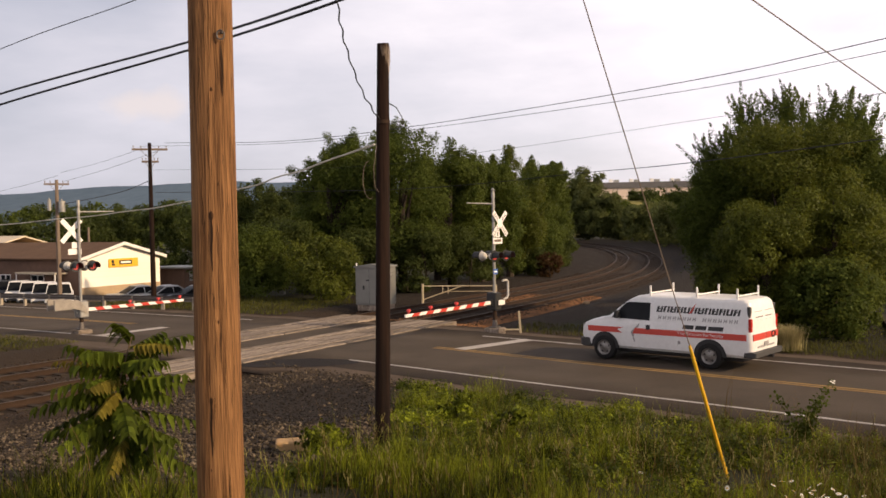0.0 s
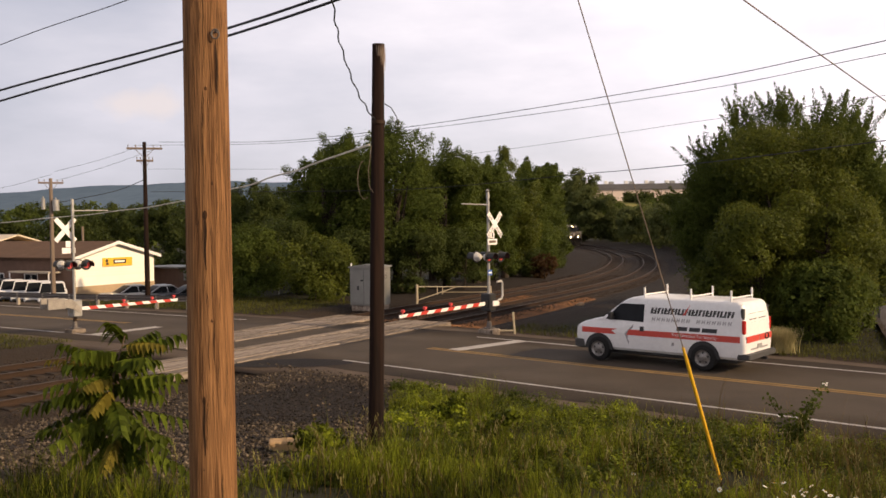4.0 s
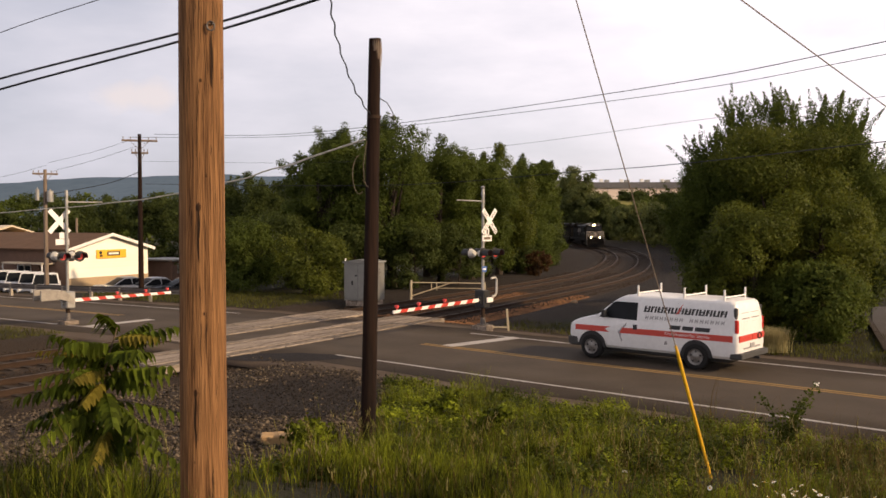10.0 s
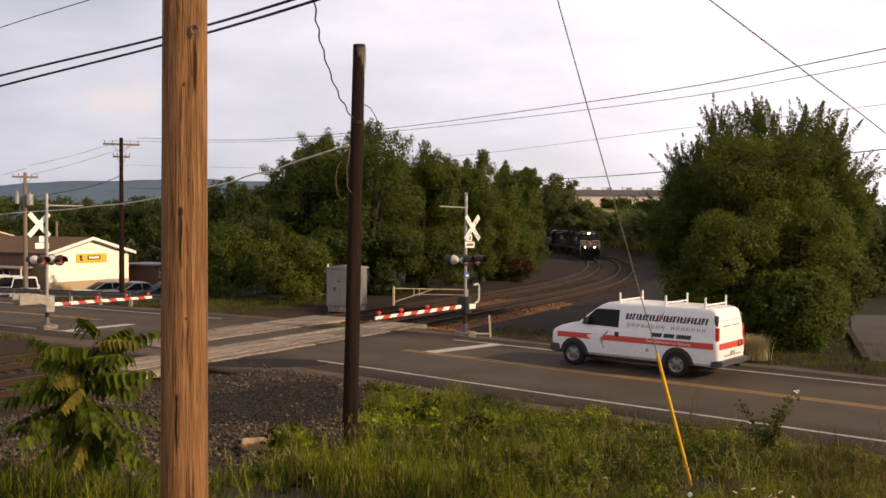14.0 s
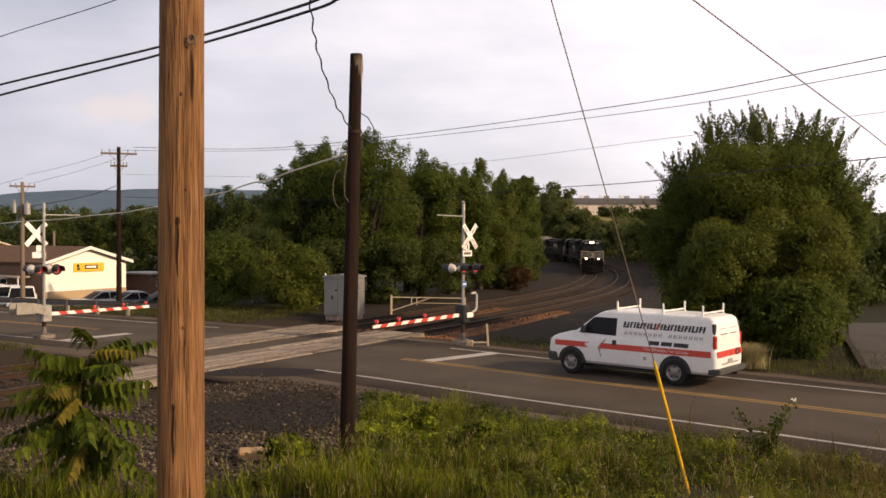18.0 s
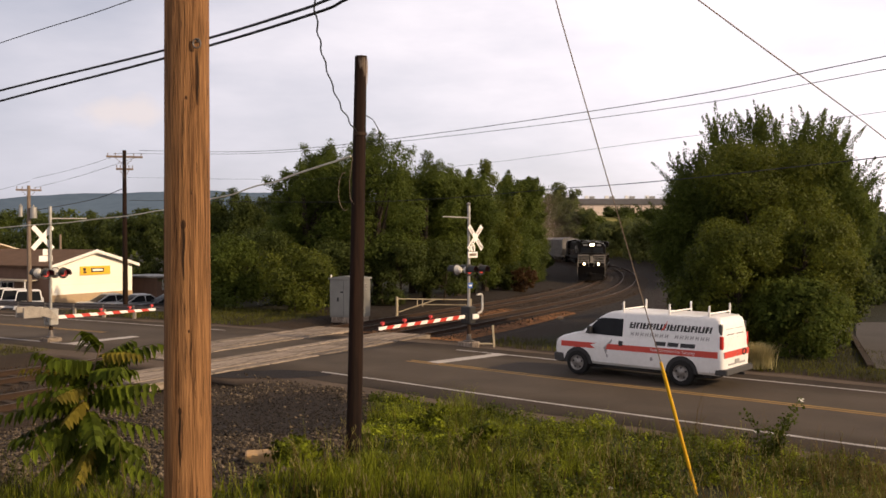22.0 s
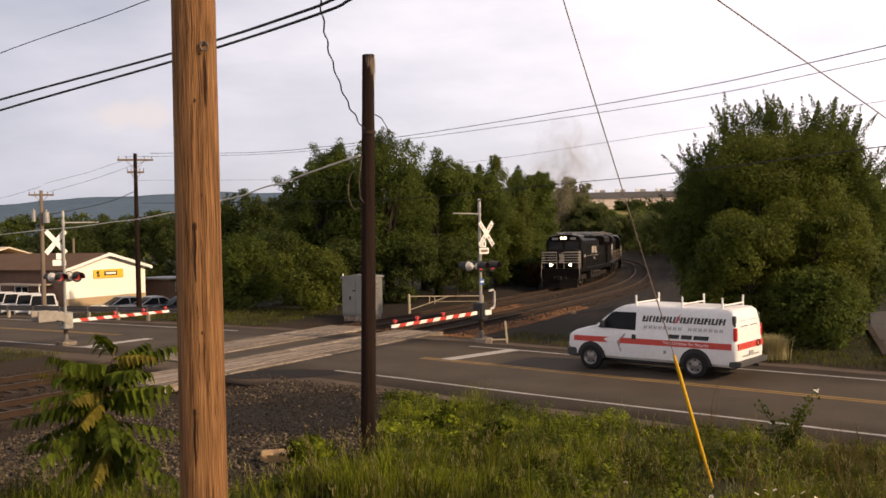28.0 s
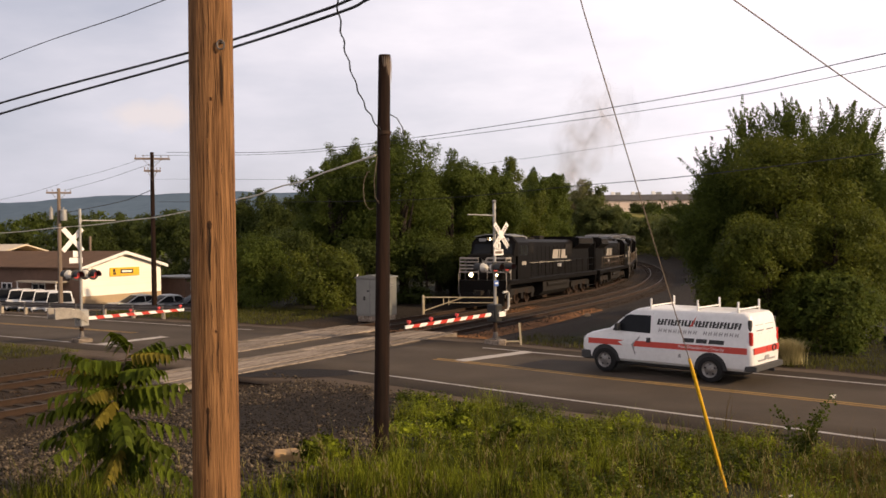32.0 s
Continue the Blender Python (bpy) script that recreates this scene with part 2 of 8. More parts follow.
M = dict(
    asphalt=mat("asphalt", (0.086, 0.068, 0.051), (0.044, 0.034, 0.0255), 0.85, scale=0.45, fine=45, bump=0.25, dist=0.01, contrast=1.2),
    patch=mat("asphalt_patch", (0.022, 0.018, 0.016), (0.012, 0.010, 0.010), 0.9, scale=0.8, fine=50, bump=0.3),
    shoulder=mat("worn_shoulder", (0.110, 0.082, 0.060), (0.055, 0.041, 0.030), 0.95, scale=0.9, fine=30, bump=0.4),
    line_white=mat("road_paint_white", (0.50, 0.47, 0.44), (0.22, 0.20, 0.19), 0.7, scale=1.5, fine=25, bump=0.1),
    line_yellow=mat("road_paint_yellow", (0.36, 0.225, 0.080), (0.17, 0.105, 0.042), 0.7, scale=1.2, fine=25, bump=0.1),
    gravel=mat("gravel", (0.20, 0.165, 0.14), (0.085, 0.07, 0.062), 0.95, scale=1.4, fine=22, bump=0.8, contrast=1.6, dist=0.05),
    coal=mat("dark_cinders", (0.034, 0.028, 0.025), (0.012, 0.010, 0.009), 0.95, scale=2.0, fine=25, bump=0.8, dist=0.05),
    soil=mat("soil_and_thatch", (0.085, 0.085, 0.035), (0.045, 0.042, 0.022), 0.95, scale=0.5, fine=8, bump=0.5, dist=0.05),
    ballast=mat("ballast", (0.048, 0.034, 0.024), (0.014, 0.010, 0.007), 0.95, scale=2.5, fine=18, bump=1.0, contrast=1.6, dist=0.06),
    rust=mat("rusty_ballast", (0.27, 0.125, 0.048), (0.050, 0.027, 0.014), 0.95, scale=2.5, fine=18, bump=1.0, contrast=1.4, dist=0.05),
    rail=mat("rail_steel", (0.075, 0.060, 0.048), (0.038, 0.030, 0.024), 0.62, 0.15, scale=2, fine=30, bump=0.05),
    rail_side=mat("rusty_rail", (0.050, 0.030, 0.020), (0.026, 0.017, 0.012), 0.85, 0.1, scale=3, fine=30, bump=0.1),
    sleeper=mat("creosoted_sleeper", (0.055, 0.040, 0.030), (0.025, 0.020, 0.016), 0.9, scale=4, fine=30, bump=0.4, obj=0.3, stretch=(1, 6, 1)),
    concrete=mat("crossing_concrete", (0.30, 0.245, 0.195), (0.062, 0.046, 0.034), 0.85, scale=1.1, fine=9, bump=0.3, obj=0.28, contrast=1.5, stretch=(4, 0.35, 1)),
    pole=mat("weathered_pole", (0.295, 0.150, 0.062), (0.070, 0.032, 0.013), 0.8, scale=24, fine=150, bump=1.0, contrast=1.6, stretch=(1, 1, 0.022), dist=0.010),
    pole_crack=mat("pole_check", (0.035, 0.02, 0.012), (0.02, 0.012, 0.008), 0.95, bump=0.1),
    pole_knot=mat("pole_knot", (0.085, 0.040, 0.018), (0.035, 0.017, 0.009), 0.85, scale=30, fine=90, bump=0.3),
    darkpole=mat("creosote_pole", (0.024, 0.0112, 0.0066), (0.004, 0.0024, 0.0017), 0.85, scale=5, fine=30, bump=0.5, stretch=(1, 1, 0.07), dist=0.012),
    greypole=mat("grey_pole", (0.22, 0.17, 0.13), (0.12, 0.09, 0.07), 0.85, scale=4, fine=25, bump=0.3, stretch=(1, 1, 0.1)),
    galv=mat("galvanised_steel", (0.38, 0.365, 0.34), (0.25, 0.24, 0.22), 0.5, 0.55, scale=3, fine=40, bump=0.05),
    white=mat("white_paint", (0.80, 0.78, 0.75), (0.66, 0.63, 0.60), 0.5, scale=2, fine=30, bump=0.05),
    red=mat("red_reflective", (0.50, 0.035, 0.02), (0.36, 0.03, 0.02), 0.5, scale=3, fine=30, bump=0.05),
    black=mat("black_paint", (0.018, 0.018, 0.019), (0.010, 0.010, 0.011), 0.55, scale=3, fine=40, bump=0.1),
    blue=mat("blue_sign", (0.05, 0.13, 0.42), (0.04, 0.10, 0.32), 0.5, bump=0.02),
    yellow=mat("yellow_plastic", (0.72, 0.42, 0.015), (0.55, 0.30, 0.012), 0.5, scale=2, fine=30, bump=0.05),
    rubber=mat("rubber", (0.022, 0.021, 0.021), (0.013, 0.013, 0.013), 0.85, scale=6, fine=60, bump=0.2),
    chrome=mat("steel_wheel", (0.30, 0.285, 0.27), (0.13, 0.12, 0.11), 0.42, 0.6, scale=5, fine=40, bump=0.05),
    wire=mat("black_cable", (0.02, 0.02, 0.022), (0.012, 0.012, 0.013), 0.6, bump=0.05),
    # cream tone is the sunlight on the service cable, put into its colour
    palewire=mat("sunlit_cable", (0.74, 0.67, 0.54), (0.54, 0.48, 0.38), 0.6, 0.0, fine=60, bump=0.05),
    bark=mat("bark", (0.052, 0.040, 0.030), (0.024, 0.018, 0.014), 0.95, scale=3, fine=20, bump=0.6, stretch=(1, 1, 0.25)),
    leaf=leaf_mat("leaf_mid", (0.092, 0.120, 0.022), (0.048, 0.064, 0.014), 0.46, 0.18),
    leaf_dark=leaf_mat("leaf_dark", (0.070, 0.088, 0.022), (0.038, 0.051, 0.015), 0.42, 0.16),
    # far foliage: distance haze painted into a paler leaf colour
    leaf_hazed=leaf_mat("leaf_hazed", (0.120, 0.138, 0.045), (0.070, 0.084, 0.030), 0.46, 0.14),
    leaf_light=leaf_mat("leaf_light", (0.112, 0.130, 0.017), (0.050, 0.064, 0.011), 0.46, 0.26, spec=0.14),
    leaf_sumac=leaf_mat("leaf_sapling", (0.112, 0.142, 0.013), (0.022, 0.035, 0.004), 0.34, 0.45),
    leaf_young=leaf_mat("leaf_young", (0.20, 0.165, 0.024), (0.11, 0.092, 0.016), 0.4, 0.2),
    grass=leaf_mat("grass_green", (0.165, 0.190, 0.014), (0.014, 0.019, 0.002), 0.28, 0.65, 2.6),
    grass_dry=leaf_mat("grass_dry", (0.15, 0.105, 0.035), (0.07, 0.05, 0.018), 0.35, 0.35),
    petal=mat("petal", (0.78, 0.76, 0.72), (0.68, 0.66, 0.6), 0.6, bump=0),
    leaf_brown=leaf_mat("leaf_brown", (0.105, 0.058, 0.024), (0.050, 0.030, 0.014), 0.4),
    lamp=glow("headlamp_lens", (1.0, 0.66, 0.32), 26.0),
    red_lamp=glow("red_lamp_lens", (0.50, 0.045, 0.04), 0.22),
)


# ---------------------------------------------------------------- mesh building
class Shape:
    """Collects vertices and faces of one part."""

    def __init__(self):
        self.v, self.f = [], []

    def add(self, verts, faces, m=None):
        k = len(self.v)
        self.v += [tuple(m @ Vector(p)) for p in verts] if m is not None else [tuple(p) for p in verts]
        self.f += [tuple(i + k for i in f) for f in faces]
        return self

    def box(self, x0, x1, y0, y1, z0, z1, c=0.0, m=None):
        """A block with chamfered edges."""
        x0, x1, y0, y1, z0, z1 = min(x0, x1), max(x0, x1), min(y0, y1), max(y0, y1), min(z0, z1), max(z0, z1)
        if c <= 0:
            vs = [(x, y, z) for x in (x0, x1) for y in (y0, y1) for z in (z0, z1)]
            return self.add(vs, [(0, 1, 3, 2), (4, 6, 7, 5), (0, 4, 5, 1), (2, 3, 7, 6), (0, 2, 6, 4), (1, 5, 7, 3)], m)
        c = min(c, (x1 - x0) / 2.01, (y1 - y0) / 2.01, (z1 - z0) / 2.01)
        vs, idx = [], {}
        for sx, X in ((-1, x0), (1, x1)):
            for sy, Y in ((-1, y0), (1, y1)):
                for sz, Z in ((-1, z0), (1, z1)):
                    for ax in range(3):
                        q = [X - sx * c, Y - sy * c, Z - sz * c]
                        q[ax] = (X, Y, Z)[ax]
                        idx[sx, sy, sz, ax] = len(vs)
                        vs.append(tuple(q))
        fs = []
        sg = (-1, 1)
        for ax in range(3):
            o = [a for a in range(3) if a != ax]
            for s in sg:
                ring = []
                for a, b in ((-1, -1), (1, -1), (1, 1), (-1, 1)):
                    k = [0, 0, 0]
                    k[ax], k[o[0]], k[o[1]] = s, a, b
                    ring.append(idx[k[0], k[1], k[2], ax])
                fs.append(tuple(ring))
            for a in sg:
                for b in sg:
                    k = [0, 0, 0]
                    k[o[0]], k[o[1]] = a, b
                    k[ax] = -1
                    p = tuple(k)
                    k[ax] = 1
                    q = tuple(k)
                    fs.append((idx[(*p, o[0])], idx[(*q, o[0])], idx[(*q, o[1])], idx[(*p, o[1])]))
        for sx in sg:
            for sy in sg:
                for sz in sg:
                    fs.append(tuple(idx[sx, sy, sz, a] for a in range(3)))
        return self.add(vs, fs, m)

    def cyl(self, p, q, r0, r1=None, n=12, caps=True):
        """A tapered rod from p to q."""
        r1 = r0 if r1 is None else r1
        p, q = Vector(p), Vector(q)
        w = (q - p).normalized()
        u = w.cross(Vector((0, 0, 1)) if abs(w.z) < 0.9 else Vector((1, 0, 0))).normalized()
        v = w.cross(u)
        vs = []
        for c, r in ((p, r0), (q, r1)):
            vs += [c + (u * math.cos(2 * math.pi * i / n) + v * math.sin(2 * math.pi * i / n)) * r for i in range(n)]
        fs = [(i, (i + 1) % n, n + (i + 1) % n, n + i) for i in range(n)]
        if caps:
            fs += [tuple(reversed(range(n))), tuple(range(n, 2 * n))]
        return self.add(vs, fs)

    def tube(self, pts, r, n=6):
        """A round rod bent through the points; r may be one radius for each point."""
        pts = [Vector(p) for p in pts]
        rs = r if isinstance(r, (list, tuple)) else [r] * len(pts)
        vs, fs = [], []
        u = None
        for i, p in enumerate(pts):
            w = (pts[min(i + 1, len(pts) - 1)] - pts[max(i - 1, 0)]).normalized()
            if u is None:
                u = w.cross(Vector((0, 0, 1)) if abs(w.z) < 0.9 else Vector((1, 0, 0))).normalized()
            u = (u - w * u.dot(w)).normalized()
            v = w.cross(u)
            vs += [p + (u * math.cos(2 * math.pi * k / n) + v * math.sin(2 * math.pi * k / n)) * rs[i] for k in range(n)]
        for i in range(len(pts) - 1):
            fs += [(i * n + k, i * n + (k + 1) % n, (i + 1) * n + (k + 1) % n, (i + 1) * n + k) for k in range(n)]
        e = (len(pts) - 1) * n
        fs += [tuple(reversed(range(n))), tuple(range(e, e + n))]
        return self.add(vs, fs)

    def prism(self, poly, axis, a, b, m=None):
        """A flat outline (two coordinates) drawn out along axis from a to b."""
        def put(p, d):
            q = list(p)
            q.insert(axis, d)
            return tuple(q)
        n = len(poly)
        vs = [put(p, a) for p in poly] + [put(p, b) for p in poly]
        fs = [tuple(range(n)), tuple(reversed(range(n, 2 * n)))] + [(i, n + i, n + (i + 1) % n, (i + 1) % n) for i in range(n)]
        return self.add(vs, fs, m)

    def rings(self, rows, closed=True, caps=True):
        """A skin over rings of equal length."""
        n = len(rows[0])
        vs = [p for r in rows for p in r]
        fs = []
        for i in range(len(rows) - 1):
            for k in range(n if closed else n - 1):
                fs.append((i * n + k, i * n + (k + 1) % n, (i + 1) * n + (k + 1) % n, (i + 1) * n + k))
        if caps:
            fs += [tuple(reversed(range(n))), tuple(range((len(rows) - 1) * n, len(rows) * n))]
        return self.add(vs, fs)

    def disc(self, c, w, r, d, n=16):
        c, w = Vector(c), Vector(w).normalized()
        return self.cyl(c, c + w * d, r, r, n)

    def mesh(self, name, material, smooth=35):
        me = bpy.data.meshes.new(name)
        me.from_pydata(self.v, [], self.f)
        bm = bmesh.new()
        bm.from_mesh(me)
        bmesh.ops.recalc_face_normals(bm, faces=bm.faces)
        bm.to_mesh(me)
        bm.free()
        me.materials.append(material)
        if smooth:
            me.shade_smooth()
            me.set_sharp_from_angle(angle=radians(smooth))
        return me


def part(name, sh, material, parent=None, label="", smooth=35, m=None):
    """One mesh object, under a thing or a part."""
    ob = new(name, sh if isinstance(sh, bpy.types.Mesh) else sh.mesh(name, material, smooth))
    if parent is not None:
        ob.parent = parent
    if m is not None:
        ob.matrix_basis = m
    if label:
        ob["label"] = label
    return ob


def thing(name, m, label, category, group="", kind=""):
    ob = new(name)
    ob.empty_display_size = 0.3
    ob.matrix_basis = m
    return tagged(ob, label, category, group, kind)


def fast_mesh(name, verts, faces, material, smooth=False):
    """A mesh from number arrays: verts (n, 3), faces (m, 3 or 4)."""
    verts, faces = np.asarray(verts, dtype=np.float32), np.asarray(faces, dtype=np.int32)
    me = bpy.data.meshes.new(name)
    k = faces.shape[1]
    me.vertices.add(len(verts))
    me.vertices.foreach_set("co", verts.ravel())
    me.loops.add(faces.size)
    me.loops.foreach_set("vertex_index", faces.ravel())
    me.polygons.add(len(faces))
    me.polygons.foreach_set("loop_start", np.arange(0, faces.size, k, dtype=np.int32))
    me.update(calc_edges=True)
    me.materials.append(material)
    if smooth:
        me.shade_smooth()
    return me


def rng(seed):
    return np.random.RandomState(seed)


# ---------------------------------------------------------------- the plan: road, tracks, lie of the land
def smooth(a, b, x):
    u = np.clip((np.asarray(x, dtype=float) - a) / (b - a), 0, 1)
    return u * u * (3 - 2 * u)


ROAD = np.array([(86, -43.3), (48, -10.1), (26, 9.2), (10.9, 22.3), (5.3, 27.0), (-0.8, 32.3), (-7.2, 37.1), (-14.5, 41.8), (-23.1, 47.0), (-42, 57.5), (-90, 82), (-190, 128)], dtype=float)


def spline(pts, k=8):
    """A smooth line through the points."""
    p = np.vstack([2 * pts[0] - pts[1], pts, 2 * pts[-1] - pts[-2]])
    out = []
    for i in range(1, len(p) - 2):
        for u in np.linspace(0, 1, k, endpoint=False):
            a, b, c, d = p[i - 1:i + 3]
            out.append(0.5 * (2 * b + (c - a) * u + (2 * a - 5 * b + 4 * c - d) * u * u + (3 * b - a - 3 * c + d) * u ** 3))
    return np.array(out + [pts[-1]])


ROAD_LINE = spline(ROAD, 10)


def lateral(line, x, y):
    """Distance from the line, positive to the right of its run, and the length along it."""
    x, y = np.asarray(x, dtype=float), np.asarray(y, dtype=float)
    best, lat, along, run = np.full(x.shape, 1e9), np.zeros(x.shape), np.zeros(x.shape), 0.0
    for (x0, y0), (x1, y1) in zip(line[:-1], line[1:]):
        dx, dy = x1 - x0, y1 - y0
        n = math.hypot(dx, dy)
        u = np.clip(((x - x0) * dx + (y - y0) * dy) / n ** 2, 0, 1)
        px, py = x - x0 - u * dx, y - y0 - u * dy
        d = np.hypot(px, py)
        side = np.sign(px * dy - py * dx)
        hit = d < best
        best = np.where(hit, d, best)
        lat = np.where(hit, d * side, lat)
        along = np.where(hit, run + u * n, along)
        run += n
    return lat, along


# the far track: straight over the crossing, then one long bend to the left; s runs away from the crossing
S = np.arange(-60.0, 331.0, 1.0)
_k = np.interp(S, (-60, -30, 20, 45, 70, 100, 130, 160, 190, 230, 330), (0, 0, 0.0053, 0.0056, 0.0021, 0.0040, 0.0036, 0.0038, 0.0037, 0.0037, 0.0037))
_th = np.cumsum(_k)
_i0 = int(np.searchsorted(S, 0))
HEAD = _th - _th[_i0] - 0.5908
_x, _y = np.cumsum(-np.sin(HEAD)), np.cumsum(np.cos(HEAD))
TRACK = np.stack([_x - _x[_i0] - 10.8, _y - _y[_i0] + 32.1, -0.70 * smooth(18, 80, S)], 1)
SIDE = np.stack([np.cos(HEAD), np.sin(HEAD), 0 * S], 1)
GAP = 4.1
TRACK_NEAR = TRACK + GAP * SIDE
RAIL_TOP = 0.03                       # rail heads stand level with the road


def on_track(s, off=0.0, up=0.0):
    """A point beside the far track, s metres along, off metres to the right."""
    p = np.array([np.interp(s, S, TRACK[:, k] + off * SIDE[:, k]) for k in range(3)])
    p[2] += up
    return Vector(p)


def height(x, y):
    """The lie of the land."""
    x, y = np.asarray(x, dtype=float), np.asarray(y, dtype=float)
    lat, _ = lateral(ROAD_LINE, x, y)
    d = -lat - 5.0
    e = (x + 7.4) * 0.83 + (y - 29.8) * -0.557
    bank = np.where(d > 0, 0.085 * d + 0.0030 * np.maximum(d, 0) ** 2, 0.0)
    z = np.minimum(bank, 6.0) * smooth(2.5, 15, e) * smooth(62, 40, y)
    z = z - 0.70 * smooth(48, 104, y)
    tl, _ = lateral(TRACK[:, :2], x, y)
    z = z - 1.15 * smooth(54, 66, y) * smooth(-9, -15, x)
    z = z - 0.30 * smooth(6.4, 4.4, np.abs(tl - GAP / 2)) * smooth(5.6, 7.4, np.abs(lat))
    z = z + 14.5 * smooth(255, 430, y) * smooth(-30, 45, x)
    z = z + 0.05 * np.sin(x * 0.9 + 1.3) * np.sin(y * 0.7) * smooth(0.5, 4, d)
    return z


def Z(x, y):
    return float(height(np.array([x]), np.array([y]))[0])


GRAVEL = [(-1.2, 27.5), (-1.05, 13.2), (-1.6, 11.0), (-2.7, 9.3), (-3.2, 8.6), (-4.0, 7.8), (-12, 1.5), (-34, -14), (-60, -20), (-40, 8), (-12, 34), (-6, 33)]


def inside(poly, x, y):
    x, y = np.asarray(x, dtype=float), np.asarray(y, dtype=float)
    r = np.zeros(x.shape, dtype=bool)
    for (x0, y0), (x1, y1) in zip(poly, poly[1:] + poly[:1]):
        with np.errstate(divide="ignore", invalid="ignore"):
            r ^= ((y0 > y) != (y1 > y)) & (x < (x1 - x0) * (y - y0) / (y1 - y0 + 1e-12) + x0)
    return r


def build_ground():
    def axis(lo, hi, step, far):
        a = list(np.arange(lo, hi + step, step))
        s, v = step, hi
        while v < far:
            s *= 1.16
            v += s
            a.append(v)
        s, v = step, lo
        while v > -far:
            s *= 1.16
            v -= s
            a.insert(0, v)
        return np.array(a)
    xs, ys = axis(-32, 24, 0.45, 4600), axis(2, 60, 0.45, 4600)
    gx, gy = np.meshgrid(xs, ys)
    lat, _ = lateral(ROAD_LINE, gx.ravel(), gy.ravel())
    gz = height(gx.ravel(), gy.ravel())
    gz = np.where(np.abs(lat) < 5.8, gz - 0.06, gz)
    v = np.stack([gx.ravel(), gy.ravel(), gz], 1)
    nx, ny = len(xs), len(ys)
    i = (np.arange(ny - 1)[:, None] * nx + np.arange(nx - 1)[None]).ravel()
    f = np.stack([i, i + 1, i + nx + 1, i + nx], 1)
    m = bpy.data.materials.new("ground_cover")
    m.use_nodes = True
    nt = m.node_tree
    n, l = nt.nodes.new, nt.links.new
    b = nt.nodes["Principled BSDF"]
    b.inputs["Roughness"].default_value = 0.95
    b.inputs["Specular IOR Level"].default_value = 0.2
    co = n("ShaderNodeTexCoord")

    def noise_node(scale, detail=4):
        a = n("ShaderNodeTexNoise")
        a.inputs["Scale"].default_value, a.inputs["Detail"].default_value = scale, detail
        l(co.outputs["Object"], a.inputs["Vector"])
        return a.outputs["Fac"]

    def mixed(fac, a, c):
        x = n("ShaderNodeMixRGB")
        if isinstance(fac, float):
            x.inputs[0].default_value = fac
        else:
            l(fac, x.inputs[0])
        for k, s in ((1, a), (2, c)):
            if isinstance(s, tuple):
                x.inputs[k].default_value = (*s, 1)
            else:
                l(s, x.inputs[k])
        return x.outputs[0]

    def ramp(s, lo, hi):
        r = n("ShaderNodeMapRange")
        r.inputs[1].default_value, r.inputs[2].default_value = lo, hi
        l(s, r.inputs[0])
        return r.outputs[0]

    broad, fine = noise_node(0.35), noise_node(16.0, 3)
    # turf painted very dark so the gaps between tufts look shaded
    turf = mixed(ramp(fine, 0.35, 0.65), mixed(ramp(broad, 0.35, 0.65), (0.018, 0.020, 0.006), (0.030, 0.027, 0.010)), (0.011, 0.010, 0.005))
    stone = mixed(ramp(fine, 0.38, 0.62), (0.011, 0.0075, 0.0045), (0.044, 0.029, 0.0175))
    dirt = mixed(ramp(noise_node(1.2), 0.4, 0.65), stone, (0.026, 0.0175, 0.0105))
    cinder = mixed(ramp(fine, 0.4, 0.6), (0.007, 0.0050, 0.0035), (0.026, 0.0180, 0.0118))
    at1, at2 = n("ShaderNodeAttribute"), n("ShaderNodeAttribute")
    at1.attribute_name, at2.attribute_name = "gravel", "cinder"
    ragged = n("ShaderNodeMath")
    ragged.operation = "ADD"
    l(noise_node(1.1, 5), ragged.inputs[0]), l(at1.outputs["Fac"], ragged.inputs[1])
    c = mixed(ramp(ragged.outputs[0], 0.85, 1.1), turf, dirt)
    ragged2 = n("ShaderNodeMath")
    ragged2.operation = "ADD"
    l(noise_node(0.9, 5), ragged2.inputs[0]), l(at2.outputs["Fac"], ragged2.inputs[1])
    c = mixed(ramp(ragged2.outputs[0], 0.85, 1.15), c, cinder)
    l(c, b.inputs["Base Color"])
    bp = n("ShaderNodeBump")
    bp.inputs["Strength"].default_value, bp.inputs["Distance"].default_value = 0.8, 0.06
    l(fine, bp.inputs["Height"]), l(bp.outputs[0], b.inputs["Normal"])
    me = fast_mesh("ground", v, f, m, smooth=True)
    g = inside(GRAVEL, v[:, 0], v[:, 1]).astype(float)
    tl, _ = lateral(TRACK[:, :2], v[:, 0], v[:, 1])
    g = np.maximum(g, smooth(9.5, 6.5, np.abs(tl - 2.0)))
    g = np.maximum(g, smooth(7.0, 5.0, np.abs(lat)))
    cn = smooth(1.25, 0.6, np.hypot((v[:, 0] + 3.3) / 2.4, (v[:, 1] - 20.5) / 4.2))
    cn = np.maximum(cn, 0.95 * smooth(13.5, 10, np.abs(tl - 3.0)) * smooth(42, 50, v[:, 1]) * smooth(5.5, 7.5, np.abs(lat)))
    for nm, a in (("gravel", g), ("cinder", cn)):
        at = me.attributes.new(nm, "FLOAT", "POINT")
        at.data.foreach_set("value", a.astype(np.float32))
    tagged(new("ground", me), "grassy bank, gravel and cinders beside the road", "ground", kind="structure")


